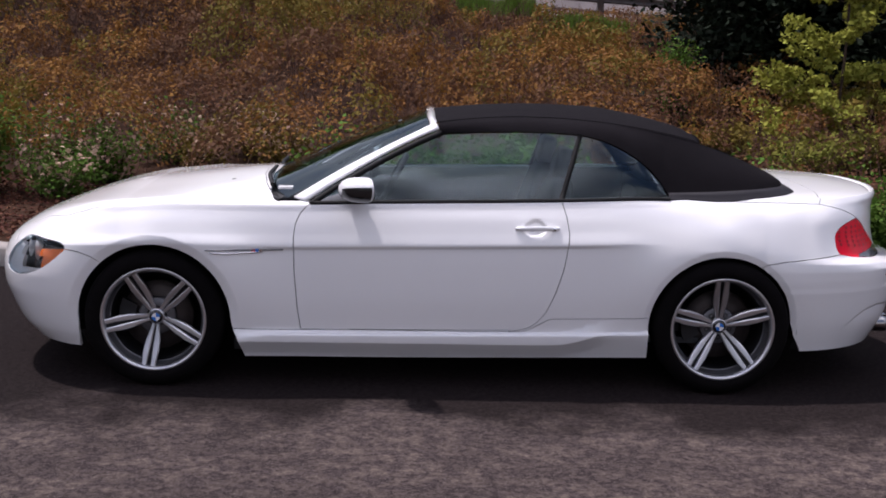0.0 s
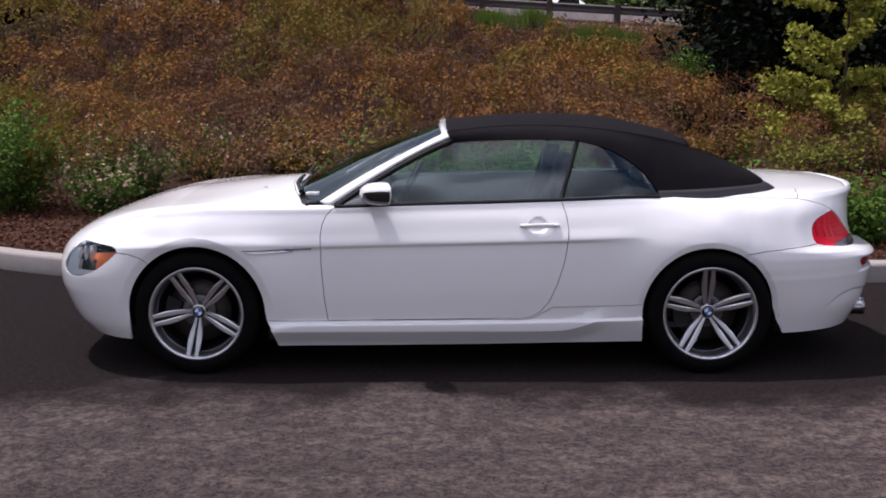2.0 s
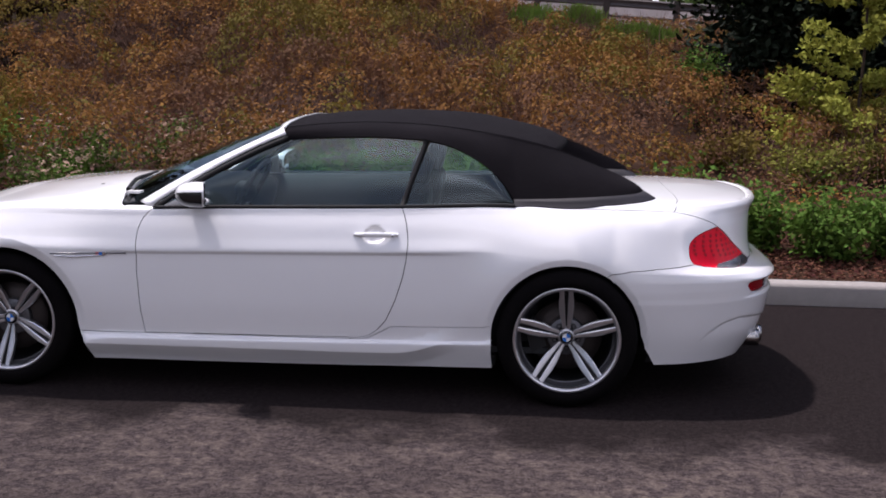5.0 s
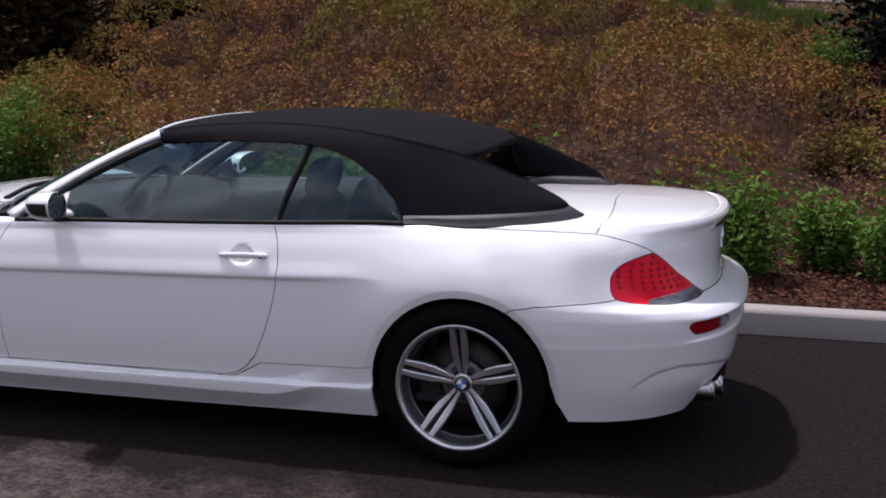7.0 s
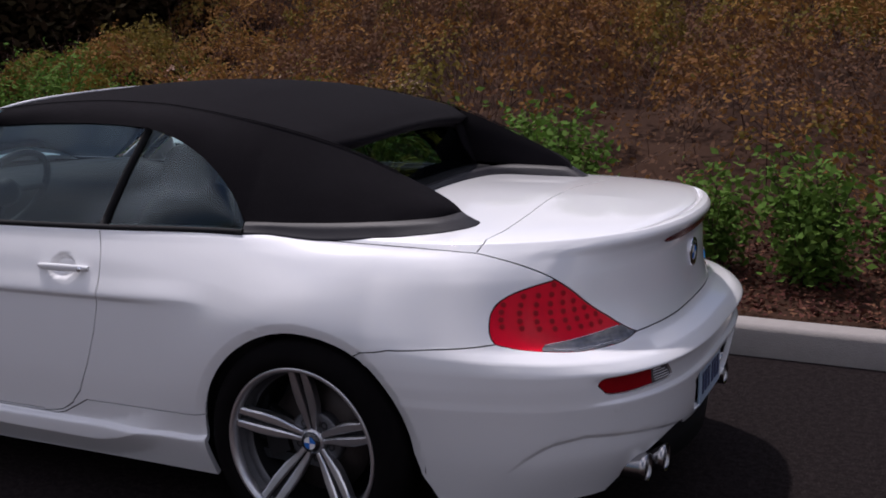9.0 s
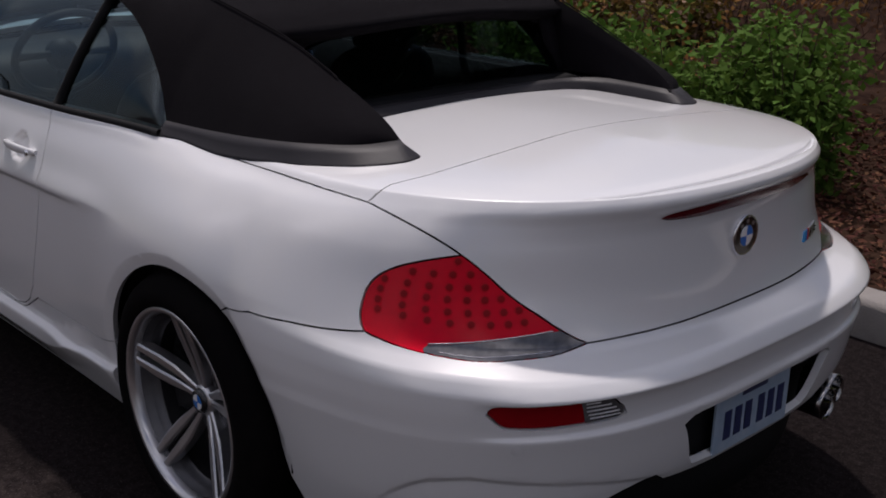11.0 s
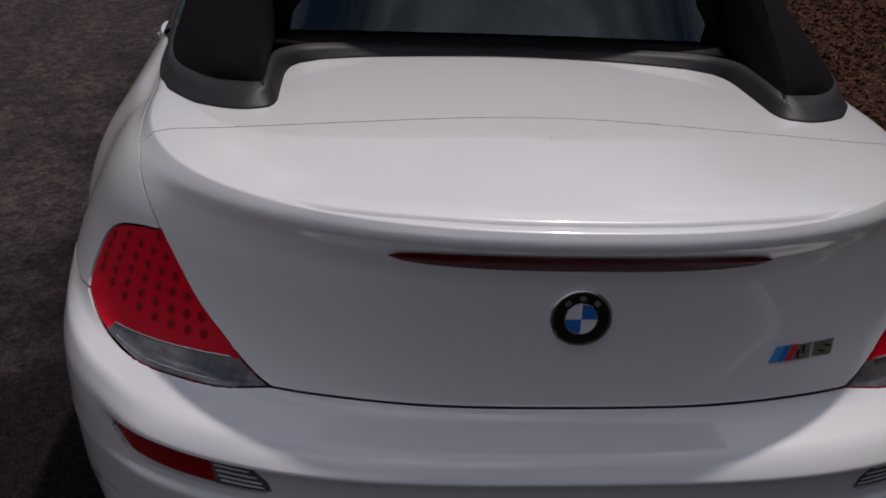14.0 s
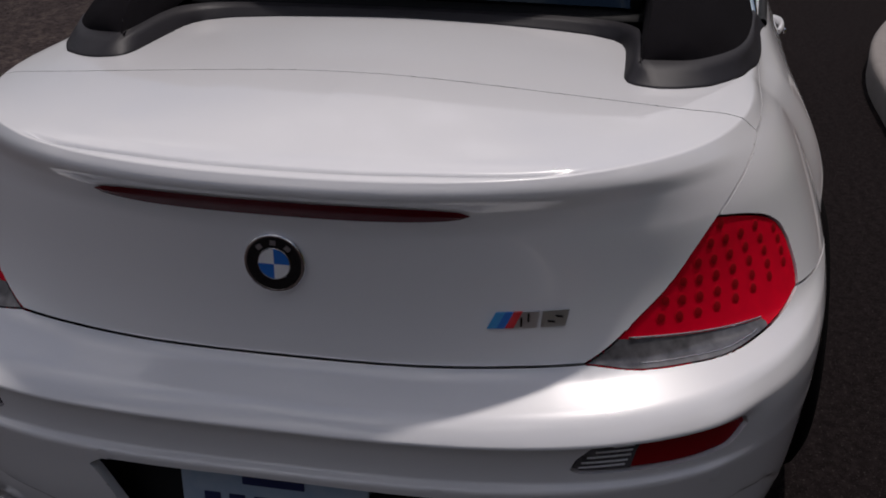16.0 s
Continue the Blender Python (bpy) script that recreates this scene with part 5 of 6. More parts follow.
# ---- interior ----
box("cabin_floor", -0.95, 1.30, -0.80, 0.80, 0.24, 0.27, INNER, car)
box("cabin_floor", 1.0, 1.9, -0.66, 0.66, 0.70, 0.74, INNER, car)
for s in (-1, 1):
    loft("door_panel", [[(x, s * 0.79, 0.30) for x in (-0.7, 0.2, 1.2)], [(x, s * 0.775, 0.7) for x in (-0.7, 0.2, 1.2)], [(x, s * (BELT(x)[0] - 0.03), BELT(x)[1] - 0.004) for x in (-0.7, 0.2, 1.2)]], INNER, car, n=20, thick=0.02)
loft("dashboard", [[(-0.86, y, 0.955 - 0.05 * abs(y)) for y in np.linspace(-0.74, 0.74, 9)], [(-0.60, y, 0.955 - 0.03 * abs(y)) for y in np.linspace(-0.76, 0.76, 9)], [(-0.42, y, 0.915 - 0.02 * abs(y)) for y in np.linspace(-0.76, 0.76, 9)], [(-0.40, y, 0.84) for y in np.linspace(-0.76, 0.76, 9)], [(-0.50, y, 0.5) for y in np.linspace(-0.76, 0.76, 9)]], INNER, car, n=20, thick=0.01)
box("centre_console", -0.5, 0.5, -0.11, 0.11, 0.27, 0.56, INNER, car, 0.03)
box("rear_bulkhead", 1.15, 1.25, -0.68, 0.68, 0.27, 0.94, INNER, car, 0.02)


def make_seat(y, x=0.30, width=0.25, head=True):
    seat = new("seat")
    seat.parent = car
    for nm, cx, cz, a, b, c, lean in (("cushion", x, 0.47, 0.26, width, 0.09, 6), ("backrest", x + 0.25, 0.74, 0.075, width * 0.96, 0.30, 18), ("headrest", x + 0.335, 1.09, 0.05, 0.13, 0.085, 14)):
        if nm == "headrest" and not head:
            continue
        bm = bmesh.new()
        bmesh.ops.create_uvsphere(bm, u_segments=24, v_segments=16, radius=1.0)
        for vtx in bm.verts:
            q = vtx.co
            vtx.co = Vector([math.copysign(abs(t) ** 0.55, t) for t in q])
        bmesh.ops.transform(bm, matrix=pose(cx, y, cz, 0, lean, 0) @ Matrix.Diagonal((a, b, c, 1)), verts=bm.verts)
        part(nm, bm, LEATHER if nm == "cushion" else INNER, seat)
    return seat


for y in (-0.38, 0.38):
    make_seat(y)
    make_seat(y, 0.93, 0.28, False)
    box("headrest_post", 0.62, 0.63, y - 0.05, y + 0.05, 0.98, 1.05, STEEL, car)
wheel_ring = [(-0.27 + 0.09 * math.sin(t), -0.38 + 0.185 * math.cos(t), 0.955 + 0.155 * math.sin(t)) for t in np.linspace(0, 2 * math.pi, 40, endpoint=False)]
steer = new("steering_wheel")
steer.parent = car
tube("wheel_ring", wheel_ring, 0.015, INNER, steer, closed=True)
for t in (0.0, math.pi, -math.pi / 2):
    tube("wheel_spoke", [(-0.29, -0.38, 0.955), (-0.27 + 0.09 * math.sin(t), -0.38 + 0.185 * math.cos(t), 0.955 + 0.155 * math.sin(t))], 0.014, INNER, steer)
bm = bmesh.new()
bmesh.ops.create_uvsphere(bm, u_segments=16, v_segments=10, radius=0.06)
bmesh.ops.translate(bm, vec=(-0.30, -0.38, 0.95), verts=bm.verts)
part("wheel_hub", bm, INNER, steer)
bm = bmesh.new()
bmesh.ops.create_uvsphere(bm, u_segments=20, v_segments=12, radius=1.0)
bmesh.ops.transform(bm, matrix=pose(-0.22, 0, 1.235, 0, 10, 0) @ Matrix.Diagonal((0.025, 0.12, 0.038, 1)), verts=bm.verts)
part("rear_view_mirror", bm, INNER, car)


# ---- ground, kerb and bank ----


def asphalt():
    """Asphalt: darker from the kerb to just past the car, worn and mottled beyond, with pale grit."""
    m = bpy.data.materials.new("asphalt")
    m.use_nodes = True
    n, l = m.node_tree.nodes, m.node_tree.links
    b = n["Principled BSDF"]
    b.inputs["Roughness"].default_value, b.inputs["Specular IOR Level"].default_value = 0.95, 0.04
    b.inputs["Diffuse Roughness"].default_value = 0.6
    co, sep = n.new("ShaderNodeTexCoord"), n.new("ShaderNodeSeparateXYZ")
    l.new(co.outputs["Object"], sep.inputs[0])

    def noise_at(scale, detail=6.0, rough=0.6, stretch=(1, 1, 1)):
        mp, t = n.new("ShaderNodeMapping"), n.new("ShaderNodeTexNoise")
        mp.inputs["Scale"].default_value = stretch
        t.inputs["Scale"].default_value, t.inputs["Detail"].default_value, t.inputs["Roughness"].default_value = scale, detail, rough
        l.new(co.outputs["Object"], mp.inputs[0])
        l.new(mp.outputs[0], t.inputs["Vector"])
        return t.outputs["Fac"]

    def ramp(value, lo, hi, a=0.0, z=1.0):
        r = n.new("ShaderNodeMapRange")
        for k, x in zip((1, 2, 3, 4), (lo, hi, a, z)):
            r.inputs[k].default_value = x
        l.new(value, r.inputs[0])
        return r.outputs[0]

    def math_of(op, a, c):
        t = n.new("ShaderNodeMath")
        t.operation = op
        for k, x in ((0, a), (1, c)):
            if isinstance(x, float):
                t.inputs[k].default_value = x
            else:
                l.new(x, t.inputs[k])
        return t.outputs[0]

    def mix(f, a, c):
        t = n.new("ShaderNodeMixRGB")
        l.new(f, t.inputs[0])
        for k, x in ((1, a), (2, c)):
            if isinstance(x, tuple):
                t.inputs[k].default_value = (*x, 1)
            else:
                l.new(x, t.inputs[k])
        return t.outputs[0]

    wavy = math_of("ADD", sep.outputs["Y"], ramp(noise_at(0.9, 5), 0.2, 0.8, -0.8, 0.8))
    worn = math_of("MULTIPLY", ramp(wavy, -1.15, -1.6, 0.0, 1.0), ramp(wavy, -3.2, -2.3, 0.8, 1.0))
    patch = ramp(noise_at(2.6, 8, 0.70, (0.7, 1.3, 1)), 0.40, 0.60)
    mottle = ramp(noise_at(13.0, 5, 0.62, (1, 1, 1)), 0.45, 0.56)
    flecks = ramp(noise_at(38.0, 4, 0.70), 0.42, 0.60)
    grit = ramp(noise_at(140.0, 2, 0.5), 0.60, 0.70)
    pits = ramp(noise_at(60.0, 3, 0.6), 0.40, 0.33)
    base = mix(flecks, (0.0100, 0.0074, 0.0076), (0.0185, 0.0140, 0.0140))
    grey = mix(flecks, (0.0318, 0.0241, 0.0247), (0.0634, 0.0496, 0.0488))
    tan = mix(flecks, (0.0676, 0.0523, 0.0469), (0.1139, 0.0895, 0.0786))
    light = mix(mottle, grey, tan)
    shade = mix(flecks, (0.0207, 0.0158, 0.0158), (0.0517, 0.0399, 0.0392))
    light = mix(ramp(patch, 0.0, 1.0, 0.25, 1.0), mix(math_of("MULTIPLY", mottle, 0.6), shade, grey), light)
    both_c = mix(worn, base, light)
    both_c = mix(math_of("MULTIPLY", pits, 0.7), both_c, (0.010, 0.008, 0.008))
    speck = mix(math_of("MULTIPLY", grit, ramp(worn, 0.0, 1.0, 0.16, 0.55)), both_c, (0.19, 0.165, 0.155))
    l.new(speck, b.inputs["Base Color"])
    bp = n.new("ShaderNodeBump")
    bp.inputs["Strength"].default_value, bp.inputs["Distance"].default_value = 0.45, 0.006
    l.new(noise_at(110.0, 4, 0.7), bp.inputs["Height"])
    l.new(bp.outputs[0], b.inputs["Normal"])
    return m


ASPHALT = asphalt()
KERB = mat("kerb_concrete", (0.27, 0.25, 0.235), 0.85, vary=0.6, scale=20, other=(0.22, 0.20, 0.19), bump=0.25, bump_scale=120, spec=0.1)
SOIL = mat("bank_soil", (0.026, 0.012, 0.007), 0.95, vary=0.9, scale=8, other=(0.040, 0.020, 0.012), bump=0.6, bump_scale=40, spec=0.1)
BARK = mat("bark_chips", (0.070, 0.023, 0.015), 0.9, vary=0.8, scale=30, other=(0.115, 0.048, 0.032), island=0.45, spec=0.15, bump=0.3, bump_scale=120)
GRAVEL = mat("road_verge", (0.20, 0.165, 0.15), 0.95, vary=0.7, scale=6, bump=0.4, bump_scale=40, spec=0.1)
HIGHWAY = mat("pale_highway", (0.42, 0.38, 0.37), 0.9, vary=0.5, scale=3, bump=0.2, bump_scale=60, spec=0.1)
DRY = mat("dry_brown_leaf", (0.140, 0.066, 0.035), 0.85, vary=0.8, scale=3, other=(0.092, 0.052, 0.032), island=0.13, spec=0.12, glow=0.25)
ORANGE = mat("orange_leaf", (0.245, 0.125, 0.031), 0.85, vary=0.8, scale=3, other=(0.140, 0.059, 0.025), island=0.13, spec=0.12, glow=0.25)
OLIVE = mat("olive_leaf", (0.160, 0.110, 0.023), 0.85, vary=0.7, scale=3, other=(0.09, 0.084, 0.019), island=0.13, spec=0.12, glow=0.25)
GREEN = mat("green_leaf", (0.085, 0.155, 0.024), 0.85, vary=0.7, scale=5, other=(0.05, 0.095, 0.016), island=0.20, spec=0.12, glow=0.25)
GRASSY = mat("bright_grass", (0.16, 0.25, 0.04), 0.85, vary=0.6, scale=4, other=(0.07, 0.13, 0.02), island=0.20, spec=0.12, glow=0.25)
YELLOW = mat("yellow_green_leaf", (0.17, 0.16, 0.03), 0.85, vary=0.6, scale=6, other=(0.13, 0.16, 0.03), island=0.20, spec=0.12, glow=0.25)
YELLOW_TREE = mat("bright_yellow_leaf", (0.27, 0.27, 0.045), 0.85, vary=0.6, scale=6, other=(0.16, 0.19, 0.035), island=0.20, spec=0.12, glow=0.25)
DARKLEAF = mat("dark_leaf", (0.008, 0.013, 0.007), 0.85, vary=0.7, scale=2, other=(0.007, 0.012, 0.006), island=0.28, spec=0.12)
# brown leaves with the shade at the bank's end put into their colour
SHADED_LEAF = mat("shaded_brown_leaf", (0.026, 0.020, 0.009), 0.85, vary=0.8, scale=2, other=(0.045, 0.024, 0.010), island=0.28, spec=0.12)
FARLEAF = mat("far_leaf", (0.17, 0.25, 0.07), 0.85, vary=0.7, scale=0.6, other=(0.11, 0.19, 0.05), island=0.20, spec=0.12, glow=0.25)
PETAL = mat("pale_flower", (0.36, 0.20, 0.16), 0.8, vary=0.8, scale=12, other=(0.42, 0.36, 0.26), island=0.3, spec=0.1, glow=0.25)
TWIG = mat("grey_twig", (0.140, 0.082, 0.066), 0.85, vary=0.9, scale=6, other=(0.050, 0.026, 0.020), island=0.35, spec=0.1)
WOOD = mat("tree_bark", (0.07, 0.05, 0.038), 0.9, vary=0.7, scale=20, bump=0.5, bump_scale=60, spec=0.1)
RAIL = mat("weathered_rail", (0.035, 0.028, 0.028), 0.6, 0.3, vary=0.7, scale=5, other=(0.07, 0.06, 0.06))
RAIL_POST = mat("rail_post", (0.045, 0.035, 0.032), 0.85, vary=0.6, scale=8)
rng = np.random.default_rng(7)


def fast_mesh(name, verts, faces, material, smooth=False):
    """A mesh from arrays; all faces have as many corners."""
    verts, faces = np.asarray(verts, np.float32), np.asarray(faces, np.int32)
    me = bpy.data.meshes.new(name)
    me.vertices.add(len(verts))
    me.vertices.foreach_set("co", verts.ravel())
    me.loops.add(faces.size)
    me.loops.foreach_set("vertex_index", faces.ravel())
    me.polygons.add(len(faces))
    me.polygons.foreach_set("loop_start", np.arange(0, faces.size, faces.shape[1], dtype=np.int32))
    me.update(calc_edges=True)
    me.materials.append(material)
    if smooth:
        me.polygons.foreach_set("use_smooth", [True] * len(faces))
    return me


def kerb_y(x):
    x = np.asarray(x, float)
    d = np.clip(-1.6 - x, 0, 2.2)
    return 1.585 + 0.14 * d**2 + 0.616 * np.clip(-3.8 - x, 0, 60)


def bank_z(x, y):
    """The planted bank's height."""
    x, y = np.asarray(x, float), np.asarray(y, float)
    z = np.interp(y, [1.5, 3, 5, 8, 12, 18, 22, 24.5, 27, 60], [0.12, 0.19, 0.36, 0.72, 1.22, 2.0, 2.5, 2.72, 2.80, 2.85])
    z = z + smoothstep(8, 22, y) * (-0.055 * np.clip(x, -14, 14))
    z = z + 1.05 * np.exp(-(((x + 8) / 3.6) ** 2) - ((y - 14) / 4.5) ** 2)
    return z + 0.06 * np.sin(1.7 * x + 0.6 * y) * smoothstep(4, 7, y)


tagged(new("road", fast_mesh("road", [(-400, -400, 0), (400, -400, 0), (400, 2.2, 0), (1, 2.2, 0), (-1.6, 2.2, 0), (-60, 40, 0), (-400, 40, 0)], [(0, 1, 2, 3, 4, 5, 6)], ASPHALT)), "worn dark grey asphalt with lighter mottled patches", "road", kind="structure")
vv_ = [(x, y, bank_z(x, y) + 0.02 + 0.03 * math.sin(x * 2.1 + y)) for x in np.linspace(-30, 30, 61) for y in np.linspace(22.4, 26.4, 9)]
tagged(new("verge", fast_mesh("verge", vv_, grid_faces(61, 9), GRAVEL, True)), "pale gravel verge below the guard rail", "verge", kind="structure")
# kerb stones with fine joints, swept along the kerb line
kx = np.r_[np.linspace(-12, 0, 61), np.linspace(0.3, 40, 60)]
prof = [(0.0, -0.02), (0.0, 0.125), (0.012, 0.145), (0.03, 0.152), (0.13, 0.155), (0.15, 0.145), (0.16, 0.10)]
kv = []
for x in kx:
    slope = (float(kerb_y(x + 0.01)) - float(kerb_y(x - 0.01))) / 0.02
    nrm = np.array((-slope, 1.0)) / math.hypot(slope, 1)
    kv += [(x + nrm[0] * a, float(kerb_y(x)) + nrm[1] * a, z) for a, z in prof]
tagged(new("kerb", fast_mesh("kerb", kv, grid_faces(len(kx), len(prof)), KERB, True)), "pale concrete kerb, weathered along its face", "kerb", kind="structure")
bx = np.r_[np.linspace(-80, -20, 21)[:-1], np.linspace(-20, 16, 145), np.linspace(16, 80, 21)[1:]]
bt = np.r_[0, 0.4, 0.8, 1.2, np.linspace(1.7, 25, 90), 30, 40, 60, 120, 300]
bv = []
for x in bx:
    y0 = float(kerb_y(x)) + 0.14
    ys = np.maximum(y0 + bt, 0)
    zs = bank_z(np.full(len(bt), x), ys - (y0 - 1.725))
    jitter = np.array([noise.noise((x * 1.3, y * 1.3, 0)) for y in ys]) * 0.05
    bv += [(x, y, z + j) for y, z, j in zip(ys, zs, jitter)]
tagged(new("bank", fast_mesh("bank", bv, grid_faces(len(bx), len(bt)), SOIL, True)), "brown soil bank rising to the highway", "bank", kind="structure")
hv = [(x, y, bank_z(x, 25.0) + 0.10 + 0.01 * (y - 25)) for x in np.linspace(-80, 80, 33) for y in (26.2, 30, 36, 46)]
tagged(new("highway", fast_mesh("highway", hv, grid_faces(33, 4), HIGHWAY, True)), "pale concrete highway beyond the guard rail", "road", kind="structure")


# ---- foliage ----
def leaves(centres, size, flat=0.5, aspect=0.55, droop=0.0, facing=None, loose=0.6):
    """Pointed four-cornered leaves at the places given; size: an array or one length; facing: the way that most of them turn."""
    n = len(centres)
    size = np.broadcast_to(size, n) * rng.uniform(0.65, 1.35, n)
    a = rng.normal(size=(n, 3))
    if facing is None:
        a[:, 2] = a[:, 2] * flat - droop
        a /= np.linalg.norm(a, axis=1)[:, None]
        b = np.cross(a, rng.normal(size=(n, 3)) * (1, 1, 1) + (0, 0, 0.8))
    else:
        b = np.cross(a, facing + rng.normal(size=(n, 3)) * loose)
        a = np.cross(b, facing + rng.normal(size=(n, 3)) * loose * 0.3)
        a /= np.linalg.norm(a, axis=1)[:, None]
    b /= np.linalg.norm(b, axis=1)[:, None]
    c = np.cross(a, b) * 0.12
    s = size[:, None]
    v = np.stack([centres - a * s * 0.5, centres + (b * aspect * 0.5 + c) * s, centres + a * s * 0.5, centres - (b * aspect * 0.5 - c) * s], 1).reshape(-1, 3)
    return v, np.arange(4 * n).reshape(-1, 4)


def sticks(base, top, width):
    """Thin three-sided twigs from base to top."""
    n = len(base)
    d = top - base
    a = np.cross(d, rng.normal(size=(n, 3)))
    a /= np.linalg.norm(a, axis=1)[:, None] + 1e-9
    b = np.cross(d, a)
    b /= np.linalg.norm(b, axis=1)[:, None] + 1e-9
    w = np.broadcast_to(width, n)[:, None]
    v = np.stack([base + a * w, base + (-0.5 * a + 0.87 * b) * w, base + (-0.5 * a - 0.87 * b) * w, top + a * w * 0.4, top + (-0.5 * a + 0.87 * b) * w * 0.4, top + (-0.5 * a - 0.87 * b) * w * 0.4], 1).reshape(-1, 3)
    k = np.arange(n)[:, None, None] * 6
    f = (np.array([[0, 1, 4, 3], [1, 2, 5, 4], [2, 0, 3, 5]])[None] + k).reshape(-1, 4)
    return v, f


def ball(n, power=0.45):
    """Places in a unit ball, thicker towards its skin."""
    d = rng.normal(size=(n, 3))
    d /= np.linalg.norm(d, axis=1)[:, None]
    return d * (rng.uniform(0, 1, n) ** power)[:, None]


def field(x, y, k, off):
    return np.array([noise.noise((a * k + off, b * k - off, off)) for a, b in zip(x, y)])


def ground(x, y):
    return bank_z(x, y - (kerb_y(x) - 1.585) * smoothstep(12, 4, y))


# dry groundcover all over the bank: low domed bushes that run into one another
def bare(x, y):
    """How far the cover is worn down to bare twigs and soil, 0 to 1."""
    b = np.exp(-(((x - 0.6) / 2.4) ** 2) - ((y - 12.5) / 3.0) ** 2)
    b = np.maximum(b, 0.85 * smoothstep(14.6, 15.6, y) * smoothstep(1.0, 1.8, x))
    b = np.maximum(b, smoothstep(22.0, 22.8, y))
    b = np.maximum(b, (np.hypot((x - 3.0) / 0.9, (y - 15.2) / 1.6) < 1) * 1.0)
    return np.maximum(b, (np.hypot((x - 1.1) / 0.7, (y - 18.4) / 1.5) < 1) * 1.0)


HX, HY = np.arange(-18, 13.01, 0.1), np.arange(2.4, 25.01, 0.1)
GX, GY = np.meshgrid(HX, HY, indexing="ij")
COVER = np.full(GX.shape, 0.10)
BUSH_TONE = np.full(GX.shape, -0.25)  # every bush has a colour of its own
n_bush = 700
cx, cy = rng.uniform(-18, 13, n_bush), 3.0 + 21.5 * rng.uniform(0, 1, n_bush) ** 0.85
cy = np.maximum(cy, kerb_y(cx) + 1.45)
tall = field(cx, cy, 0.22, 31.0)
br = rng.uniform(0.40, 1.15, n_bush)
bush_tone = rng.normal(size=n_bush) * 0.26 + 0.02
bh = rng.uniform(0.45, 1.10, n_bush) * (1 + 0.8 * np.clip(tall, -0.4, 0.8)) * (0.55 + 0.55 * br)
bh = bh * (1 + 0.55 * smoothstep(3.6, 4.6, cy) * smoothstep(9, 7, cy) * smoothstep(-3, -1.5, cx) * smoothstep(1.6, 0.8, cx))
bh = bh * (1 - 0.5 * smoothstep(1.4, 2.4, cx) * smoothstep(13, 9, cy))
bh = bh * (1 - 0.65 * smoothstep(-5.9, -6.6, cx) * smoothstep(11, 9, cy))
bh = bh * (1 - 0.55 * smoothstep(0.0, 1.0, cx) * smoothstep(9, 11, cy) * smoothstep(5.2, 4.4, cx))
bh = bh * np.where((cy > 16.5) & (cx > -4.8), 0.42, 1.0) * np.clip(1.15 - bare(cx, cy), 0.05, 1)
for x, y, r, h, own in zip(cx, cy, br, bh, bush_tone):
    i0, i1 = np.searchsorted(HX, (x - r, x + r))
    j0, j1 = np.searchsorted(HY, (y - r, y + r))
    if i1 > i0 and j1 > j0:
        d2 = ((GX[i0:i1, j0:j1] - x) ** 2 + (GY[i0:i1, j0:j1] - y) ** 2) / r**2
        dome = 0.06 + h * np.clip(1 - d2, 0, 1) ** 0.6
        BUSH_TONE[i0:i1, j0:j1] = np.where(dome > COVER[i0:i1, j0:j1], own, BUSH_TONE[i0:i1, j0:j1])
        COVER[i0:i1, j0:j1] = np.maximum(COVER[i0:i1, j0:j1], dome)
# small tufts on the bushes
n_tuft = 9000
cx, cy = rng.uniform(-18, 13, n_tuft), 3.0 + 21.5 * rng.uniform(0, 1, n_tuft) ** 0.85
low_cover, tuft = COVER.copy(), np.zeros(COVER.shape)
for x, y, r, h in zip(cx, cy, rng.uniform(0.12, 0.36, n_tuft), rng.uniform(0.08, 0.46, n_tuft)):
    i0, i1 = np.searchsorted(HX, (x - r, x + r))
    j0, j1 = np.searchsorted(HY, (y - r, y + r))
    if i1 > i0 and j1 > j0:
        d2 = ((GX[i0:i1, j0:j1] - x) ** 2 + (GY[i0:i1, j0:j1] - y) ** 2) / r**2
        tuft[i0:i1, j0:j1] = np.maximum(tuft[i0:i1, j0:j1], h * np.clip(1 - d2, 0, 1) ** 0.8)
COVER = COVER + tuft * np.clip(low_cover / 0.25, 0.3, 1)
SLOPE_X, SLOPE_Y = np.gradient(COVER, 0.1)
# how far a place stands above the cover round it: leaves crown the tops, twigs fill the hollows
PROUD = COVER.copy()
for axis in (0, 1):
    PROUD = sum(np.roll(PROUD, k, axis) for k in range(-8, 9)) / 17
PROUD = COVER - PROUD
FINE = COVER.copy()
for axis in (0, 1):
    FINE = sum(np.roll(FINE, k, axis) for k in range(-2, 3)) / 5
FINE = COVER - FINE


def cover_at(x, y):
    i = np.clip(((x + 18) / 0.1).round().astype(int), 0, len(HX) - 1)
    j = np.clip(((y - 2.4) / 0.1).round().astype(int), 0, len(HY) - 1)
    return COVER[i, j], SLOPE_X[i, j], SLOPE_Y[i, j], PROUD[i, j], BUSH_TONE[i, j], FINE[i, j]


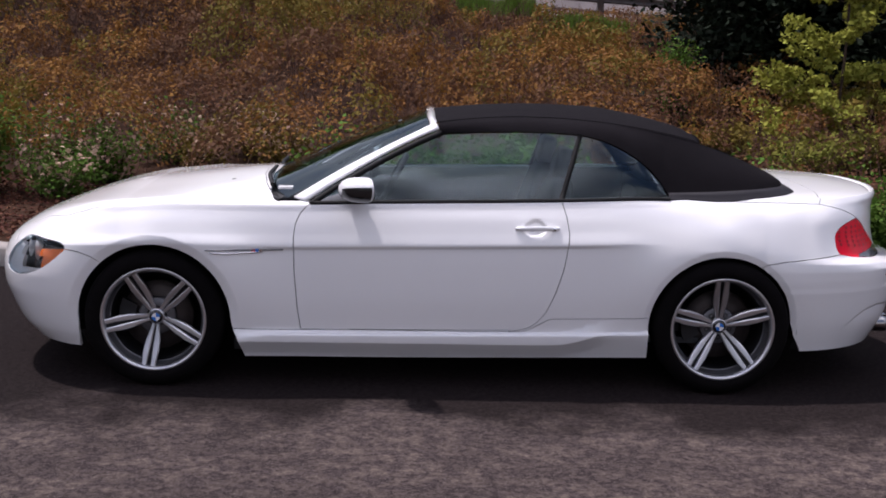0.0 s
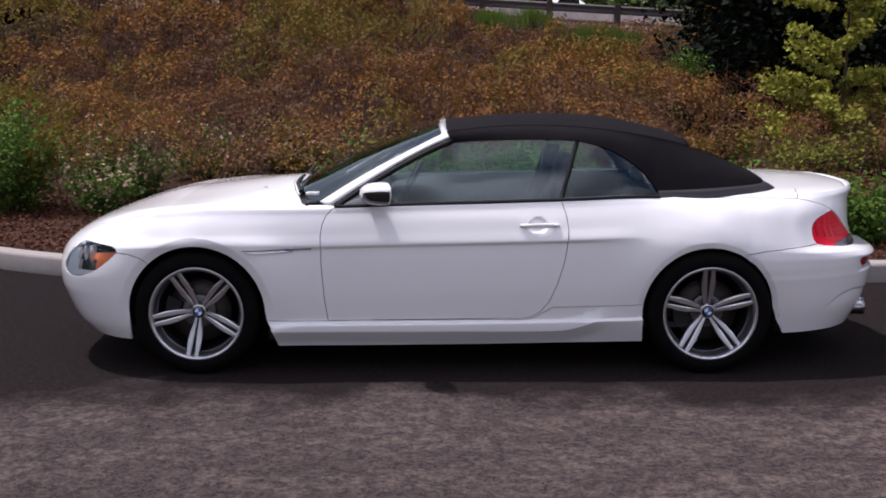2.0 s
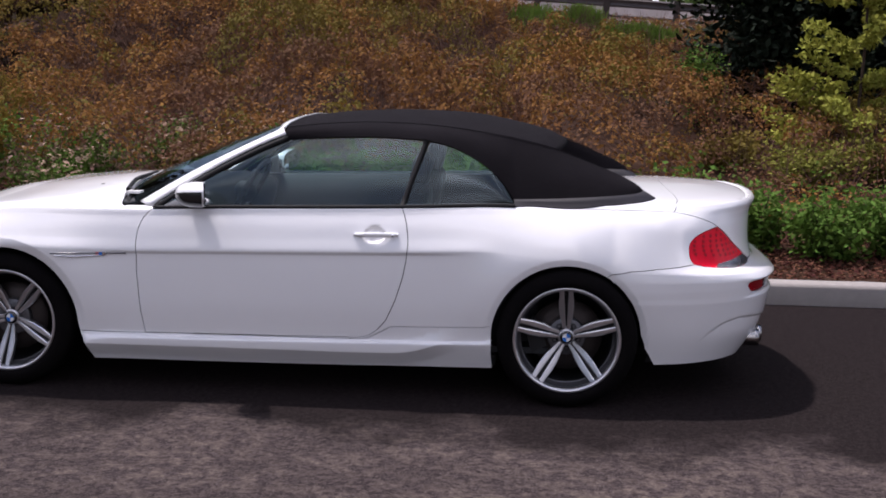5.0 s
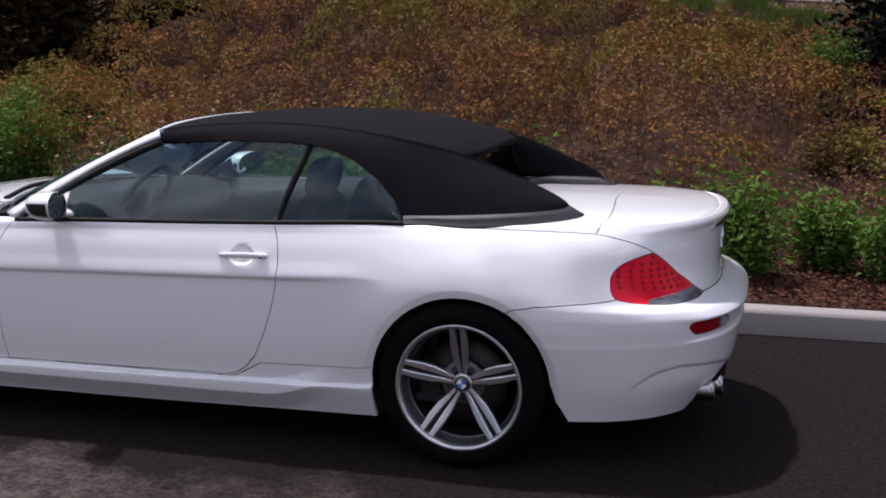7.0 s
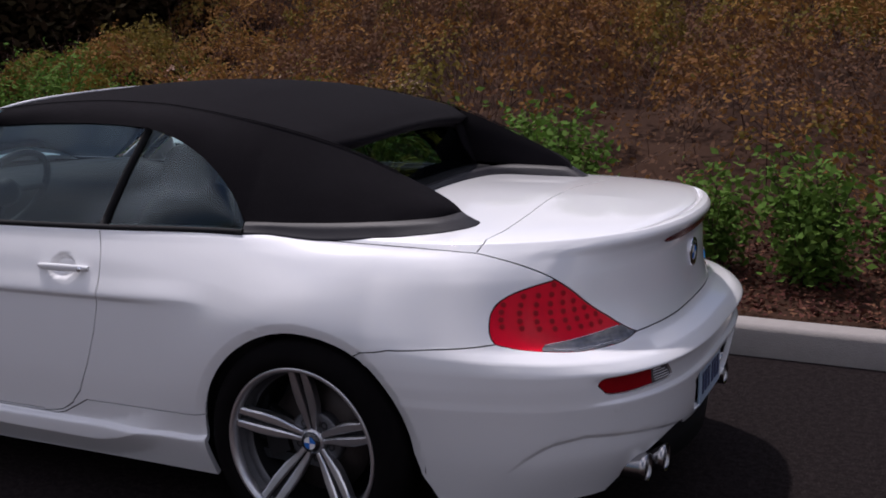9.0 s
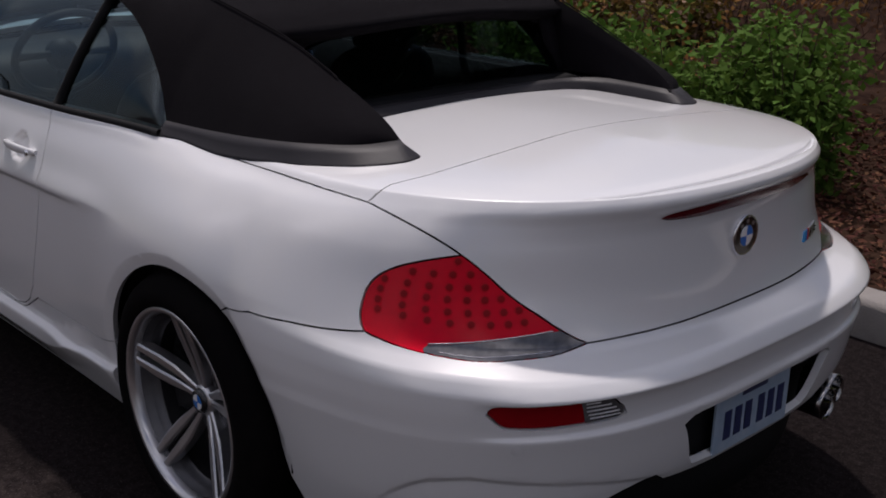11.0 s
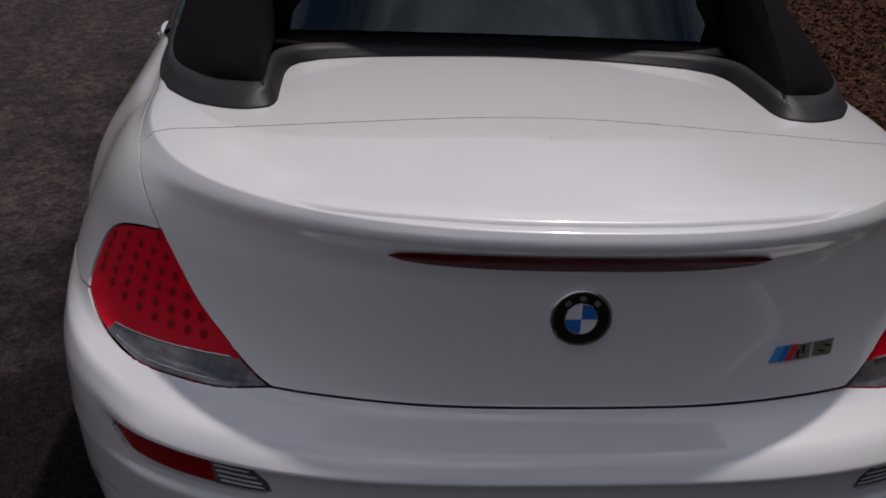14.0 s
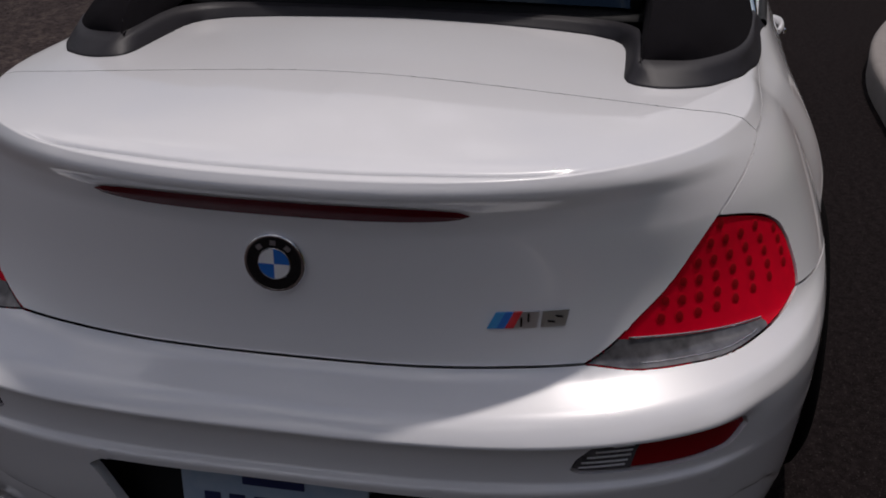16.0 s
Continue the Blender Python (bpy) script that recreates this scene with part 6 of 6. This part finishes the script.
n = 1750000
lx, ly = rng.uniform(-17.5, 12.5, n), 3.0 + 21.5 * rng.uniform(0, 1, n) ** 0.85
ly = np.maximum(ly, kerb_y(lx) + 1.3 + rng.uniform(0, 0.5, n))
stay = bare(lx, ly) < rng.uniform(0.2, 1.15, n)
lx, ly = lx[stay], ly[stay]
top_h, sx, sy, proud, own, fine = cover_at(lx, ly)
stay = (proud + 0.10 > rng.uniform(-0.45, 0.05, len(lx))) & (fine > rng.uniform(-0.13, 0.015, len(lx))) & (np.sqrt(1 + sx**2 + sy**2) > rng.uniform(0.1, 2.4, len(lx)))
lx, ly, top_h, sx, sy, proud, own = (a[stay] for a in (lx, ly, top_h, sx, sy, proud, own))
sx, sy = sx.clip(-1.6, 1.6), sy.clip(-1.6, 1.6)
lz = ground(lx, ly) + np.maximum(top_h - np.abs(rng.normal(size=len(lx))) * 0.09 + rng.uniform(-0.02, 0.06, len(lx)), 0.02)
turned = np.stack([-sx, -sy, np.ones(len(lx))], 1)
turned /= np.linalg.norm(turned, axis=1)[:, None]
TX, TY = (g.ravel() for g in np.meshgrid(np.arange(-18, 13.5, 0.25), np.arange(2, 25.5, 0.25), indexing="ij"))
TONE = (field(TX, TY, 0.33, 11.0) + 0.6 * field(TX, TY, 1.1, 5.0) + 0.35 * field(TX, TY, 2.3, 17.0)).reshape(len(np.arange(-18, 13.5, 0.25)), -1)
# the proud term paints sunlit tops and shaded hollows through the leaf colour
tone = 0.75 * TONE[((lx + 18) / 0.25).astype(int), ((ly - 2) / 0.25).astype(int)] + own + 1.2 * np.clip(proud, -0.25, 0.25) + rng.normal(size=len(lx)) * 0.09 - 0.35 * np.exp(-(((lx - 1.8) / 1.3) ** 2) - ((ly - 5.4) / 1.8) ** 2)
kinds = {"dry": tone < -0.04, "olive": tone > 0.34}
kinds["orange"] = ~kinds["dry"] & ~kinds["olive"]
for key, m, label in (("dry", DRY, "dry brown leafy groundcover over the bank"), ("orange", ORANGE, "rust-orange leafy groundcover over the bank"), ("olive", OLIVE, "olive-yellow leafy groundcover over the bank")):
    q = kinds[key]
    v, f = leaves(np.stack([lx, ly, lz], 1)[q], 0.036 + 0.0016 * ly[q], aspect=0.58, facing=turned[q], loose=0.7)
    tagged(new("groundcover", fast_mesh("groundcover", v, f, m)), label, "groundcover", kind="stuff")
n = 26000
tx, ty = rng.uniform(-17, 11, n), 3.6 + 20.5 * rng.uniform(0, 1, n) ** 0.8
ty = np.maximum(ty, kerb_y(tx) + 1.5)
brush = TONE[((tx + 18) / 0.25).astype(int), ((ty - 2) / 0.25).astype(int)]
keep_t = (brush < -0.30) | (rng.uniform(0, 1, n) < 0.16) | (np.exp(-(((tx - 0.6) / 2.6) ** 2) - ((ty - 12.5) / 3.2) ** 2) > rng.uniform(0.1, 0.9, n))
keep_t &= (ty < 21.5)
tx, ty = tx[keep_t], ty[keep_t]
base = np.stack([tx, ty, ground(tx, ty)], 1)
lean = rng.normal(size=base.shape) * 0.34
lean[:, 2] = cover_at(tx, ty)[0] + rng.uniform(-0.10, 0.28, len(base))
v, f = sticks(base, base + lean, 0.0035 + 0.00022 * ty)
v2, f2 = sticks(base + lean * 0.6, base + lean * 0.75 + rng.normal(size=base.shape) * 0.22 + (0, 0, 0.18), 0.003 + 0.00018 * ty)
tagged(new("dry_twigs", fast_mesh("dry_twigs", np.concatenate([v, v2]), np.concatenate([f, f2 + len(v)]), TWIG)), "bare grey-brown twigs standing out of the groundcover", "twigs", kind="stuff")
# bark mulch behind the kerb
n = 52000
mx = rng.uniform(-9, 9, n)
my = kerb_y(mx) + 0.17 + 2.3 * rng.uniform(0, 1, n) ** 1.1
v, f = leaves(np.stack([mx, my, ground(mx, my) + rng.uniform(0.0, 0.03, n) + 0.02], 1), 0.036, flat=0.25, aspect=0.45)
tagged(new("bark_mulch", fast_mesh("bark_mulch", v, f, BARK)), "red-brown bark mulch behind the kerb", "mulch", kind="stuff")


def shrub(x, y, r, h, n, m=None, name="shrub", label="leafy green shrub in the bark mulch behind the kerb", size=0.055, flowers=0):
    """A shrub: stems from the ground and a loose crown of leafy shoots."""
    z = float(ground(np.array([x]), np.array([y]))[0])
    top = new(name)
    top.location = (x, y, z)
    shoots = max(8, n // 90)
    d = rng.normal(size=(shoots, 3))
    d /= np.linalg.norm(d, axis=1)[:, None]
    tips = np.stack([d[:, 0] * r * 0.85, d[:, 1] * r * 0.85, h * (0.38 + 0.55 * rng.uniform(0, 1, shoots) * (1 - 0.35 * np.hypot(d[:, 0], d[:, 1])) + 0.10 * d[:, 2])], 1)
    root = np.stack([rng.uniform(-0.08, 0.08, shoots), rng.uniform(-0.08, 0.08, shoots), np.full(shoots, -0.03)], 1)
    v, f = sticks(root, tips, 0.007)
    part_mesh("stem", fast_mesh("stem", v, f, WOOD), top)
    per = n // shoots
    t = rng.uniform(0.25, 1.08, (shoots, per, 1))
    c = root[:, None] + (tips - root)[:, None] * t + rng.normal(size=(shoots, per, 3)) * np.array((0.085, 0.085, 0.07)) * (0.6 + r)
    c = c.reshape(-1, 3)
    c[:, 2] = np.abs(c[:, 2] - 0.02) + 0.02
    v, f = leaves(c, size, flat=0.5, droop=0.15)
    part_mesh("foliage", fast_mesh("foliage", v, f, m or GREEN), top)
    if flowers:
        pick = rng.choice(len(c), flowers)
        v, f = leaves(c[pick] + (0, 0, 0.05), 0.05, flat=0.2, aspect=0.9)
        tagged(part_mesh("blossom", fast_mesh("blossom", v, f, PETAL), top), "pale dried flower heads", kind="stuff")
    return tagged(top, label, "shrub", "shrubs behind the kerb")


for x, y, r, h, n in ((1.88, 2.55, 0.20, 0.66, 900), (2.44, 2.40, 0.30, 0.80, 2300), (2.98, 2.75, 0.26, 0.60, 1700), (3.45, 2.50, 0.34, 0.62, 2400), (4.05, 2.7, 0.42, 0.60, 2800), (4.8, 2.85, 0.48, 0.66, 3000), (5.7, 2.9, 0.5, 0.68, 2600),
                      (0.62, 3.0, 0.40, 0.92, 2400), (0.45, 2.5, 0.42, 0.98, 3400), (-0.15, 2.45, 0.40, 0.98, 3400), (-0.75, 2.5, 0.38, 0.92, 3200), (0.96, 2.6, 0.27, 0.95, 2200), (-4.25, 4.15, 0.5, 1.25, 3600), (-4.9, 4.7, 0.55, 1.3, 3200), (-5.8, 4.9, 0.6, 1.1, 3000), (-6.9, 5.6, 0.7, 1.0, 3000)):
    shrub(x, y, r, h, n)
for x, y, r, h in ((-3.7, 5.1, 0.42, 0.75), (-3.2, 4.6, 0.38, 0.6), (-2.75, 5.6, 0.45, 0.75), (-2.3, 5.0, 0.40, 0.65), (-1.9, 5.8, 0.42, 0.7), (-1.45, 5.1, 0.38, 0.6), (-3.4, 3.9, 0.35, 0.5)):
    shrub(x, y, r, h, 1300, OLIVE if x > -2.5 else GREEN, label="low green shrub with pale dried flower heads", flowers=300, size=0.05)
for x, y, r, h, m in ((3.2, 6.0, 0.4, 0.50, OLIVE), (3.9, 5.4, 0.5, 0.55, YELLOW), (4.9, 5.6, 0.5, 0.62, YELLOW), (5.7, 5.0, 0.5, 0.6, OLIVE), (6.6, 5.4, 0.6, 0.7, YELLOW), (3.3, 8.6, 0.26, 1.4, GREEN)):
    shrub(x, y, r, h, 2000, m, label="yellow-green shrub at the foot of dark trees" if m is not GREEN else "slender green sapling before dark trees")
# bright grass tufts near the top of the bank
n = 8000
k = rng.integers(0, 6, n)
spots = np.array([(2.7, 15.0, 0.7), (3.1, 15.8, 0.7), (3.4, 14.8, 0.6), (1.1, 18.0, 0.5), (1.0, 19.0, 0.6), (2.2, 21.0, 0.5)])
gx, gy = spots[k, 0] + rng.normal(size=n) * spots[k, 2] * 0.38, spots[k, 1] + rng.normal(size=n) * spots[k, 2] * 0.6
base = np.stack([gx, gy, ground(gx, gy)], 1)
blade = rng.normal(size=(n, 3)) * 0.10
blade[:, 2] = rng.uniform(0.25, 0.70, n)
v, f = sticks(base, base + blade, 0.011)
tagged(new("grass", fast_mesh("grass", v, f, GRASSY)), "bright green grass tufts high on the bank", "grass", kind="stuff")


def tree(x, y, height, crown, low, n, leaf, m, trunk_r=0.12, label="", limbs=26, spread=0.30, lean=0.0, droop=0.1, taper=1.6):
    """A tree: a tapered trunk with limbs, and leaves in clumps round the limbs' outer parts."""
    z = float(ground(np.array([x]), np.array([y]))[0])
    top = new("tree")
    top.location = (x, y, z)
    hs = np.linspace(0, height * 0.95, 14)
    path = np.stack([lean * hs + 0.05 * np.sin(hs * 1.3), 0.05 * np.cos(hs * 1.1) - 0.05, hs - 0.05], 1)
    rad = trunk_r * (1 - hs / height) ** 0.8 + 0.006
    ring = [[(p[0] + r * math.cos(a), p[1] + r * math.sin(a), p[2]) for a in np.linspace(0, 2 * math.pi, 10)] for p, r in zip(path, rad)]
    part_mesh("trunk", mesh_of("trunk", np.concatenate([np.array(q) for q in ring]), grid_faces(14, 10), WOOD), top)
    hl = np.sort(rng.uniform(low, height * 0.98, limbs))
    az = rng.uniform(0, 2 * math.pi, limbs)
    k = (hl - low) / (height - low)
    reach = crown * np.sqrt(np.clip(1 - k**taper, 0.05, 1)) * rng.uniform(0.6, 1.1, limbs)
    b0 = np.stack([lean * hl, 0 * hl, hl - 0.1], 1)
    b1 = b0 + np.stack([reach * np.cos(az), reach * np.sin(az), reach * rng.uniform(-0.05, 0.45, limbs)], 1)
    v, f = sticks(b0, b1, trunk_r * 0.22)
    part_mesh("limbs", fast_mesh("limbs", v, f, WOOD), top)
    per = n // limbs
    t = rng.uniform(0.15, 1.05, (limbs, per, 1))
    c = b0[:, None] + (b1 - b0)[:, None] * t + ball(limbs * per, 0.5).reshape(limbs, per, 3) * np.array((1, 1, 0.7)) * spread * crown * (0.5 + 0.5 * t)
    v, f = leaves(c.reshape(-1, 3), leaf, flat=0.6, droop=droop)
    part_mesh("crown", fast_mesh("crown", v, f, m), top)
    return tagged(top, label, "tree")


tree(4.72, 6.7, 3.9, 1.20, 0.10, 10500, 0.070, YELLOW_TREE, 0.013, "slender young tree with yellow-green leaves before dark trees", limbs=48, spread=0.13, lean=0.0, droop=0.6, taper=0.55)
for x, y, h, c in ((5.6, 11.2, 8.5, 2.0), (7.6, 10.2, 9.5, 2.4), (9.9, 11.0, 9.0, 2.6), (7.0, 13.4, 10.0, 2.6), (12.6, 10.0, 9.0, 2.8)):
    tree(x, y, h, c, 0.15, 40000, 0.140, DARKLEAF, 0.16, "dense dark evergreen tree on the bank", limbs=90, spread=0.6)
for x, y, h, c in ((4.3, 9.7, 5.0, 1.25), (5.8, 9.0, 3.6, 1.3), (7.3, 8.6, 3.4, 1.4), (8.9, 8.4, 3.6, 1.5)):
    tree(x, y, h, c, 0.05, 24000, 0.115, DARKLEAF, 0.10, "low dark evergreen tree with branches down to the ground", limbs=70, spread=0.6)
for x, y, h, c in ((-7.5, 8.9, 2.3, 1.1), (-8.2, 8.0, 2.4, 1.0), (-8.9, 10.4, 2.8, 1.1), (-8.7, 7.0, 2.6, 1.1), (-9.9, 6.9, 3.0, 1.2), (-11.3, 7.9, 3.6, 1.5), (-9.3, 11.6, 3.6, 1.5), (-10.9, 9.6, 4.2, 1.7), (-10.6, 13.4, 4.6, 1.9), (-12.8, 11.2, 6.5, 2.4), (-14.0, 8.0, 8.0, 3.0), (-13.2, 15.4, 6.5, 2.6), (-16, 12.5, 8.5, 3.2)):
    tree(x, y, h, c, 0.10, 20000, 0.15, SHADED_LEAF, 0.14, "brown-leaved tree at the end of the bank, coloured as in shade", limbs=60, spread=0.5)
for i in range(18):
    x = -38 + 4.4 * i + rng.uniform(-1, 1)
    tree(x, 50 + rng.uniform(-2, 5), rng.uniform(10, 15), rng.uniform(3.2, 4.4), 0.6, 9000, 0.52, FARLEAF, 0.25, "leafy green tree beyond the highway", limbs=54, spread=0.55)

# ---- guard rail ----
fence = new("guard_rail")
tagged(fence, "weathered steel guard rail on dark posts along the highway", "guard rail")


def rail_y(x):
    return 25.55 - 0.12 * x * (x > 0) * 0.6


def rail_z(x):
    return 3.0 - 0.063 * (x + 2.8)


wave = [(0.0, 0.66), (-0.055, 0.62), (-0.02, 0.56), (-0.02, 0.52), (-0.055, 0.46), (0.0, 0.42)]
xs = np.linspace(-26, 20, 24)
v = [(x, rail_y(x) - 0.08 + a, rail_z(x) - 0.40 + b + 0.40) for x in xs for a, b in wave]
beam = part_mesh("beam", mesh_of("beam", v, grid_faces(len(xs), len(wave)), RAIL, smooth=False), fence, "corrugated steel beam")
v = [(x, rail_y(x) - 0.04 + a, rail_z(x) + b) for x in xs for a, b in ((0, 0.22), (-0.03, 0.20), (-0.03, 0.16), (0, 0.14))]
part_mesh("lower_rail", mesh_of("lower_rail", v, grid_faces(len(xs), 4), RAIL, smooth=False), fence)
for k in range(-12, 12):
    x = -2.76 + 1.905 * k
    box("post", x - 0.085, x + 0.085, rail_y(x) - 0.16, rail_y(x) + 0.06, rail_z(x) - 0.5, rail_z(x) + 0.70, RAIL_POST, fence, 0.008)


prof_b = [(-0.30, 0.0), (-0.28, 0.08), (-0.12, 0.33), (-0.08, 0.82), (0.08, 0.82), (0.12, 0.33), (0.30, 0.0)]
v = [(x, 34.0 + a, 3.02 - 0.055 * (x + 2.8) + b) for x in np.linspace(-60, 60, 41) for a, b in prof_b]
tagged(new("concrete_barrier", mesh_of("concrete_barrier", v, grid_faces(41, len(prof_b)), HIGHWAY, smooth=False)), "pale concrete barrier along the highway", "barrier", kind="structure")


# ---- vehicles standing beyond the rail ----
def far_vehicle(name, x, y, z, length, kind, label):
    top = new(name)
    top.location = (x, y, z)
    half = length / 2
    if kind == "pickup":
        side = [(-half, 0.5), (-half, 0.95), (-half * 0.55, 1.08), (-half * 0.30, 1.72), (half * 0.12, 1.76), (half * 0.2, 1.16), (half, 1.12), (half, 0.5)]
        panes = ((-half * 0.42, -half * 0.14), (-half * 0.10, half * 0.12))
    else:
        side = [(-half, 0.4), (-half, 0.75), (-half * 0.55, 0.92), (-half * 0.25, 1.42), (half * 0.4, 1.46), (half * 0.75, 0.98), (half, 0.9), (half, 0.4)]
        panes = ((-half * 0.38, 0.0), (half * 0.05, half * 0.5))
    bm = bmesh.new()
    a = [bm.verts.new((px, -0.9, pz)) for px, pz in side]
    b = [bm.verts.new((px, 0.9, pz)) for px, pz in side]
    bm.faces.new(a)
    bm.faces.new(b[::-1])
    for i in range(len(side)):
        j = (i + 1) % len(side)
        bm.faces.new((a[j], a[i], b[i], b[j]))
    bmesh.ops.recalc_face_normals(bm, faces=bm.faces)
    bmesh.ops.bevel(bm, geom=list(bm.edges), offset=0.06, segments=2, affect="EDGES")
    body = part("body", bm, PAINT, top)
    zt = 1.66 if kind == "pickup" else 1.36
    for p0, p1 in panes:
        v = [(p0 - 0.10, -0.912, 1.18 if kind == "pickup" else 1.0), (p1, -0.912, 1.18 if kind == "pickup" else 1.0), (p1 - 0.04, -0.912, zt), (p0 + 0.14, -0.912, zt)]
        part_mesh("side_window", mesh_of("side_window", v, [(0, 1, 2, 3)], BLACK, smooth=False), top)
    for wx in (-half * 0.62, half * 0.62):
        for s in (-1, 1):
            v, f = spun([(0.0, 0.12), (0.34, 0.12), (0.36, 0.0), (0.34, -0.1)], 24)
            part_mesh("wheel", mesh_of("wheel", [(wx + q[0], s * 0.82 + q[1] * s, 0.36 + q[2]) for q in v], f, TYRE), top)
    return tagged(top, label, "car")


far_vehicle("pickup_truck", -2.3, 41.5, 3.28, 5.4, "pickup", "white pickup truck standing beyond the guard rail")
far_vehicle("parked_car", 4.6, 42.0, 2.85, 4.5, "car", "white car standing beyond the guard rail")
far_vehicle("parked_car", -8.6, 42.0, 3.55, 4.5, "car", "white car standing beyond the guard rail")
# a pale scrap caught in the brush
bm = bmesh.new()
bmesh.ops.create_icosphere(bm, subdivisions=2, radius=0.16)
for vtx in bm.verts:
    vtx.co *= 0.7 + 0.5 * noise.noise(vtx.co * 9)
me = bpy.data.meshes.new("plastic_scrap")
bm.to_mesh(me)
bm.free()
me.materials.append(WHITE)
scrap = tagged(new("plastic_scrap", me), "crumpled white plastic scrap caught in dry brush", "litter")
scrap.location = (-4.4, 15.0, float(bank_z(-4.4, 15.0)) + 0.62)
